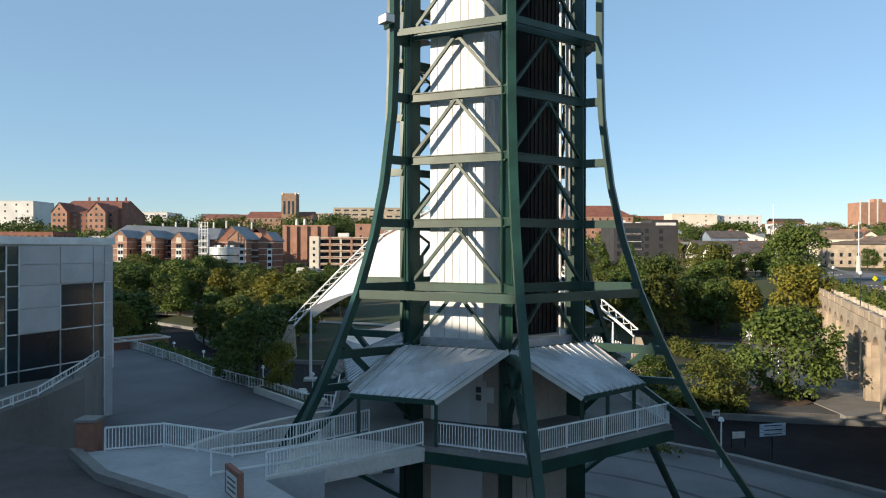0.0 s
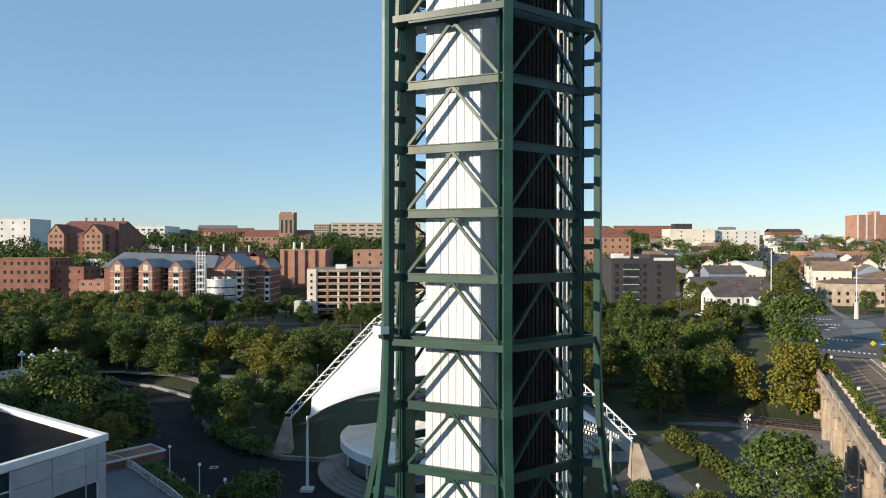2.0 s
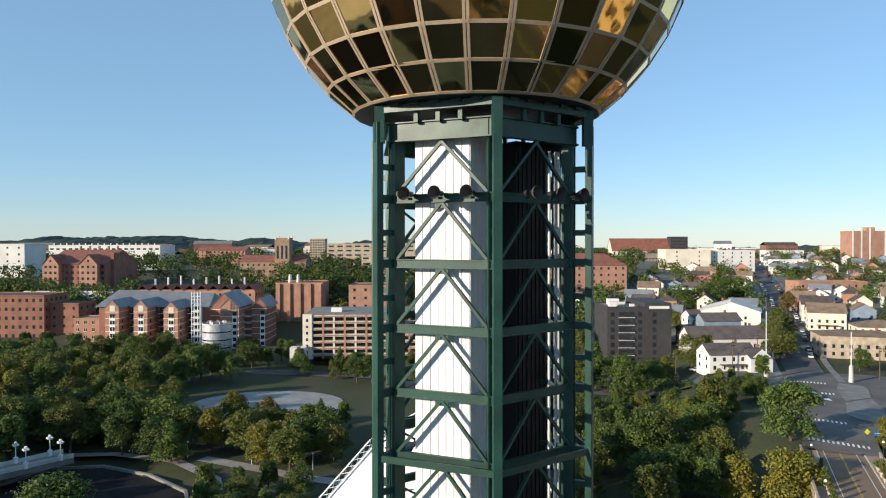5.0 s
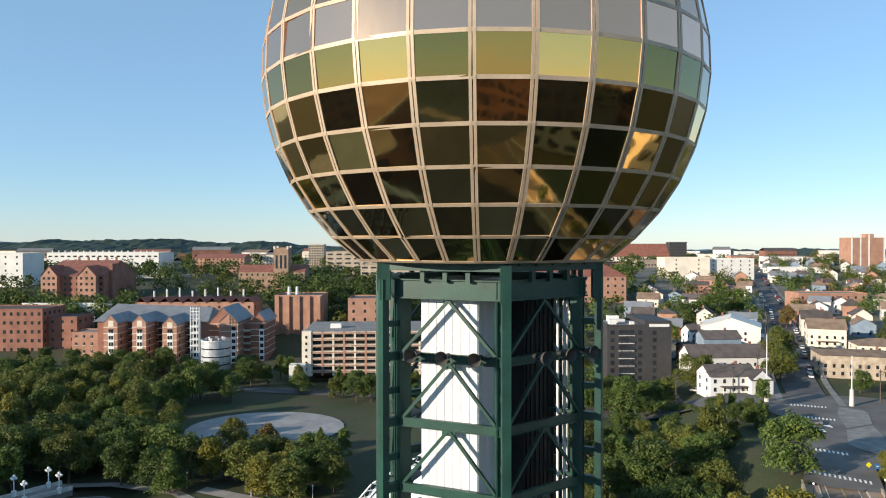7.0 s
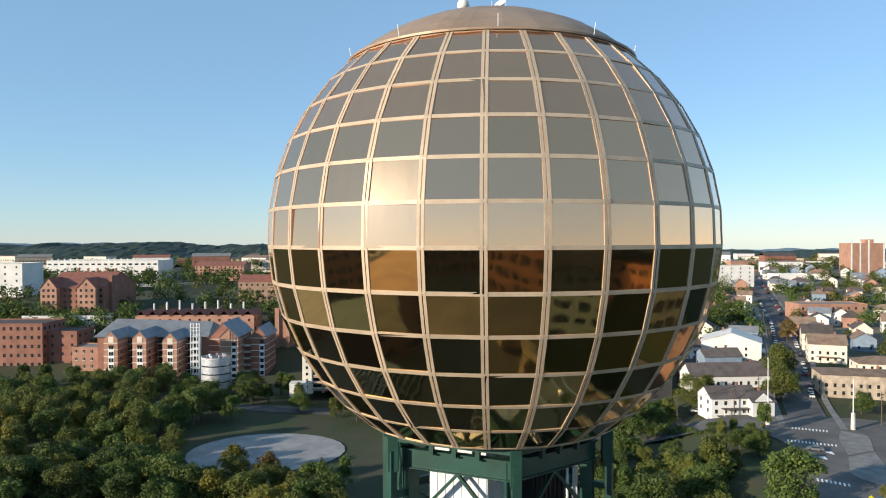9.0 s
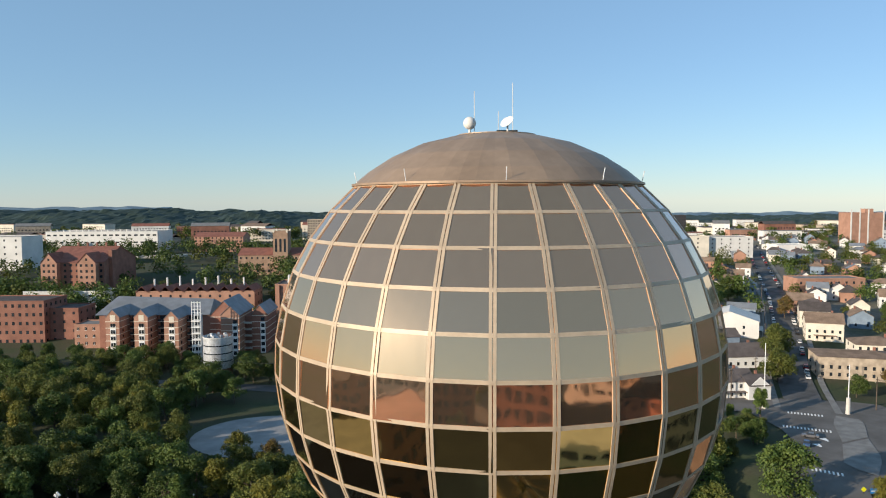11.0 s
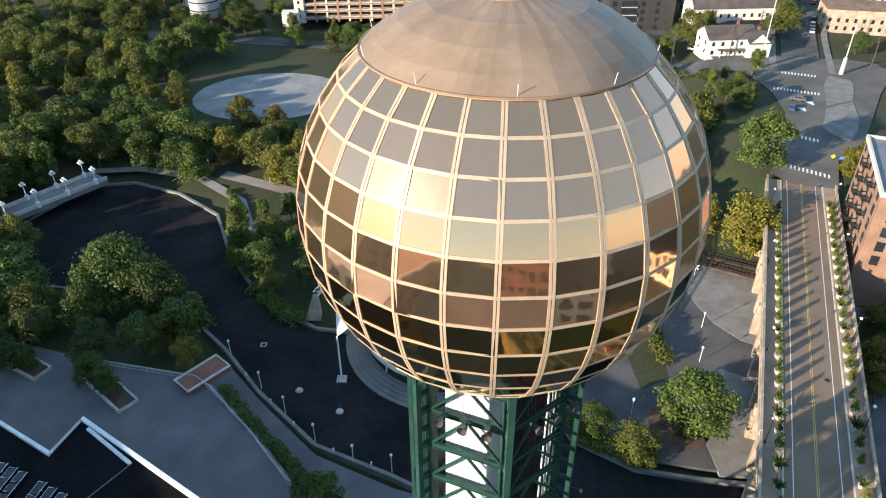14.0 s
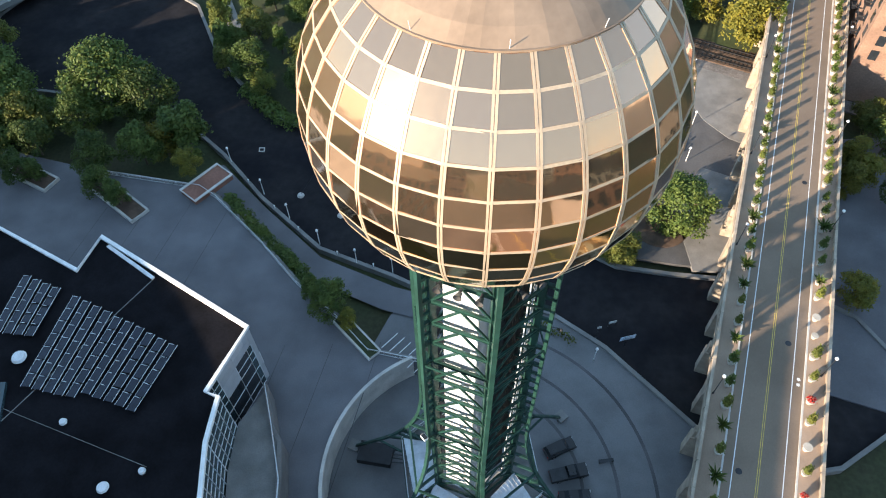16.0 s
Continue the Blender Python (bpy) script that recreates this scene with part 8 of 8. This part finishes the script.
for cn in ("black", "white", "silver", "red", "blue", "grey"):
    for kd in ("sedan", "suv"):
        sedan[cn, kd] = None


def street_car(x, y, rz, cn, kd, z=None):
    z = (ground_z(x, y) + 0.3) if z is None else z
    if sedan[cn, kd] is None:
        sedan[cn, kd] = car(x, y, z, rz, PAINTS[cn], kd, cn)
    else:
        copy_thing(sedan[cn, kd], Matrix.Translation((x, y, z)) @ Matrix.Rotation(radians(rz), 4, "Z"))


for p, q in zip(MAIN[1:], MAIN[2:]):
    d = Vector(q) - Vector(p)
    for i in range(int(d.length / 7.5)):
        for s in (-4.9, 4.9):
            if rc.random() < 0.62:
                c = Vector(p) + d.normalized() * (i * 7.5 + 3) + Vector((d.y, -d.x)).normalized() * s
                street_car(c.x, c.y, math.degrees(math.atan2(d.y, d.x)) + (180 if s < 0 else 0), rc.choice(["white", "silver", "black", "grey", "white", "blue", "red"]), rc.choice(["sedan", "suv"]), ground_z(c.x, c.y) + 0.35)
for x, y, rz, cn in ((110.5, 205.5, 154, "grey"), (106, 199, 60, "blue"), (88, 262, 160, "silver"), (97, 262, 170, "white"), (112, 335, 15, "white"), (126, 333, 15, "silver"), (92, 300, 80, "black")):
    street_car(x, y, rz, cn, "sedan", 6.46 if y < 240 and x > 100 else None)

# ---- poles, signs and lamps ----
def pole(x, y, z, h, label="tall wooden utility pole with crossarms", arms=True):
    p = thing("utility_pole", label, "pole", "utility poles", at=(x, y, z))
    part("shaft", Geo().tube((0, 0, 0), (0, 0, h), 0.2, 0.13, n=8), BARK if arms else RAIL, p)
    if arms:
        for k in range(2):
            part("crossarm", Geo().box((0, 0, h - 0.8 - 1.1 * k), (2.4, 0.14, 0.16), radians(30)), BARK, p)
            for s in (-1, 1):
                part("insulator", Geo().tube((s * math.cos(0.52), s * math.sin(0.52), h - 0.72 - 1.1 * k), (s * math.cos(0.52), s * math.sin(0.52), h - 0.5 - 1.1 * k), 0.06, n=6), OFFWHITE, p)
    else:
        part("base", Geo().tube((0, 0, 0), (0, 0, 5.5), 0.75, 0.6, n=12), LIGHT_CONCRETE, p, "pale concrete sleeve")
    return p


pole(110.6, 235, 6.3, 22.5, "very tall grey steel pole in a pale sleeve at the junction", False)
pole(135.1, 228, 6.3, 16.5, "grey steel signal pole in a pale sleeve at the junction", False)
UP = [(104, 246), (86, 252), (66, 258), (46, 268), (147, 232), (160, 228), (120, 262), (150, 318), (172, 365), (196, 420), (-100, 316), (-60, 306)]
for i, (x, y) in enumerate(UP):
    pole(x, y, ground_z(x, y), 11.5)
for (a, b), h in (((0, 1), 10.6), ((1, 2), 10.6), ((2, 3), 10.6), ((4, 5), 10.6), ((6, 7), 10.6), ((7, 8), 10.6), ((8, 9), 10.6), ((10, 11), 10.6)):
    for o in (-0.9, 0, 0.9):
        p, q = Vector((*UP[a], ground_z(*UP[a]) + h)), Vector((*UP[b], ground_z(*UP[b]) + h))
        g = Geo()
        pts = [p.lerp(q, i / 6) + Vector((o * 0.8, o * 0.4, -0.9 * math.sin(math.pi * i / 6))) for i in range(7)]
        for s, e in zip(pts, pts[1:]):
            g.tube(s, e, 0.025, n=4, caps=False)
        solid("overhead_cable", g, DARKMETAL, "thin overhead cable between poles", "cable", "overhead cables")


def park_lamp(x, y, z, h=4.0):
    l = thing("park_lamp", "white park lamp with a round hood", "lamp", "park lamps", at=(x, y, z))
    part("pole", Geo().tube((0, 0, 0), (0, 0, h), 0.08, 0.06, n=8), WHITEPAINT, l)
    part("hood", Geo().tube((0, 0, h), (0, 0, h + 0.3), 0.26, 0.16, n=12), WHITEPAINT, l)
    return l


pl0 = park_lamp(49.3, 103.0, -4.8)
for x, y in ((53.0, 113.0), (23.8, 59.9), (33.0, 90.0), (30.5, 112), (44.6, 62.5), (-33.5, 98.3), (-21.9, 85.6), (-8.6, 78.9), (-41, 107), (-28, 92), (-15, 81), (-64, 182), (-80, 186), (-46, 176), (-30, 172), (-104, 196), (-55, 205)):
    copy_thing(pl0, Matrix.Translation((x, y, max(-4.6, ground_z(x, y)) if y > 120 else -4.7)))
for k, (x, y) in enumerate(((-36.8, 101.3), (-31, 94.4), (-26, 89), (-18.5, 83), (-12.0, 80))):
    bo = solid("bollard", Geo().tube((x, y, -4.7), (x, y, -3.7), 0.12, n=8).ball((x, y, -3.65), 0.18, 8, 5), WHITEPAINT, "short white bollard on the lakeside kerb", "bollard", "bollards")


def sign_post(x, y, z, h, w, hh, rows, label, rz=0, cols=None):
    s = thing("sign", label, "sign", "park signs", at=(x, y, z), rz=radians(rz))
    part("post", Geo().tube((0, 0, 0), (0, 0, h), 0.09, n=8), DARKMETAL, s)
    for k in range(rows):
        b = part("blade", Geo().box((0, -0.1, h - 0.3 - k * (hh + 0.04)), (w, 0.06, hh)), (cols or [OFFWHITE])[k % len(cols or [OFFWHITE])], s)
        part("text_bar", Geo().box((0, -0.14, h - 0.3 - k * (hh + 0.04)), (w * 0.7, 0.01, hh * 0.25)), DARKMETAL, b)
    return s


SIGNBLUE = mat("sign_blue", (0.45, 0.55, 0.66), 0.6)
SIGNYELLOW = mat("sign_yellow", (0.65, 0.65, 0.02), 0.6)
SIGNDEEP = mat("sign_deep_blue", (0.02, 0.16, 0.42), 0.6)
sign_post(29.4, 62.6, -4.84, 3.4, 2.6, 0.34, 3, "direction sign with three pale blue blades on a dark post", 12, [SIGNBLUE])
sign_post(24.9, 64.0, -4.84, 4.2, 0.7, 0.5, 1, "small white sign on a tall post by the lake", 5)
lb = thing("notice_board", "low white notice board on two dark posts", "sign", "park signs", at=(28.0, 66.4, -4.84), rz=radians(10))
part("board", Geo().box((0, 0, 1.2), (1.3, 0.08, 0.6)), OFFWHITE, lb)
for s in (-0.7, 0.7):
    part("post", Geo().box((s, 0, 0.8), (0.1, 0.1, 1.6)), DARKMETAL, lb)
ys = thing("yellow_sign", "yellow diamond warning sign at the street corner", "sign", "street signs", at=(102.5, 166.5, 4.6))
part("post", Geo().tube((0, 0, -1), (0, 0, 2.6), 0.06, n=6), DARKMETAL, ys)
part("plate", Geo().box((0, -0.06, 2.4), (1.0, 0.05, 1.0), 0, Euler((0, radians(45), 0)).to_matrix()), SIGNYELLOW, ys)
bs = thing("blue_sign", "blue street sign with plain bars at the corner", "sign", "street signs", at=(104.6, 166.0, 4.6))
part("post", Geo().tube((0, 0, -1), (0, 0, 2.6), 0.06, n=6), DARKMETAL, bs)
part("plate", Geo().box((0, -0.06, 2.2), (1.7, 0.05, 1.3)), SIGNDEEP, bs)
part("text_bar", Geo().box((0, -0.1, 2.2), (1.2, 0.02, 0.2)), OFFWHITE, bs)
xs_ = thing("crossing_sign", "white railway crossing cross on a post", "sign", "street signs", at=(57.0, 130.5, -4.4))
part("post", Geo().tube((0, 0, 0), (0, 0, 2.8), 0.07, n=6), RAIL, xs_)
for a in (45, -45):
    part("cross_arm", Geo().box((0, -0.08, 2.6), (1.6, 0.05, 0.28), 0, Euler((0, radians(a), 0)).to_matrix()), WHITEPAINT, xs_)
bn = thing("park_bench", "dark park bench frame on the court paving", "bench", at=(23.0, 43.5, -4.84), rz=radians(5))
part("seat", Geo().box((0, 0, 0.45), (2.2, 0.5, 0.06)), DARKMETAL, bn)
for s in (-1, 1):
    part("leg", Geo().box((s, 0, 0.22), (0.08, 0.5, 0.44)), DARKMETAL, bn)
dr = solid("lake_drain", wall_along([(-36.0, 110.2), (-35.0, 110.2), (-35.0, 111.2), (-36.0, 111.2)], 0.25, LAKE, LAKE + 0.12, True), LIGHT_CONCRETE, "square pale drain frame in the lake bed", "drain")
for i in range(7):
    x = -8.6 + 1.0 * i
    solid("grate_bar", Geo().box((x, 62.2 - 0.9 * i, PLAZA + 0.03), (3.6, 0.12, 0.05), radians(45)), RAIL, "pale metal grate bar in the plaza", "grate", "plaza grates", kind="structure")
bt_ = thing("rowing_float", "white square float lying on the lake bed", "float", at=(-68, 137, LAKE), rz=0.5)
part("hull", Geo().box((0, 0, 0.2), (3.2, 1.6, 0.4)), OFFWHITE, bt_)
part("bench", Geo().box((0, 0, 0.5), (0.5, 1.4, 0.1)), RAIL, bt_)
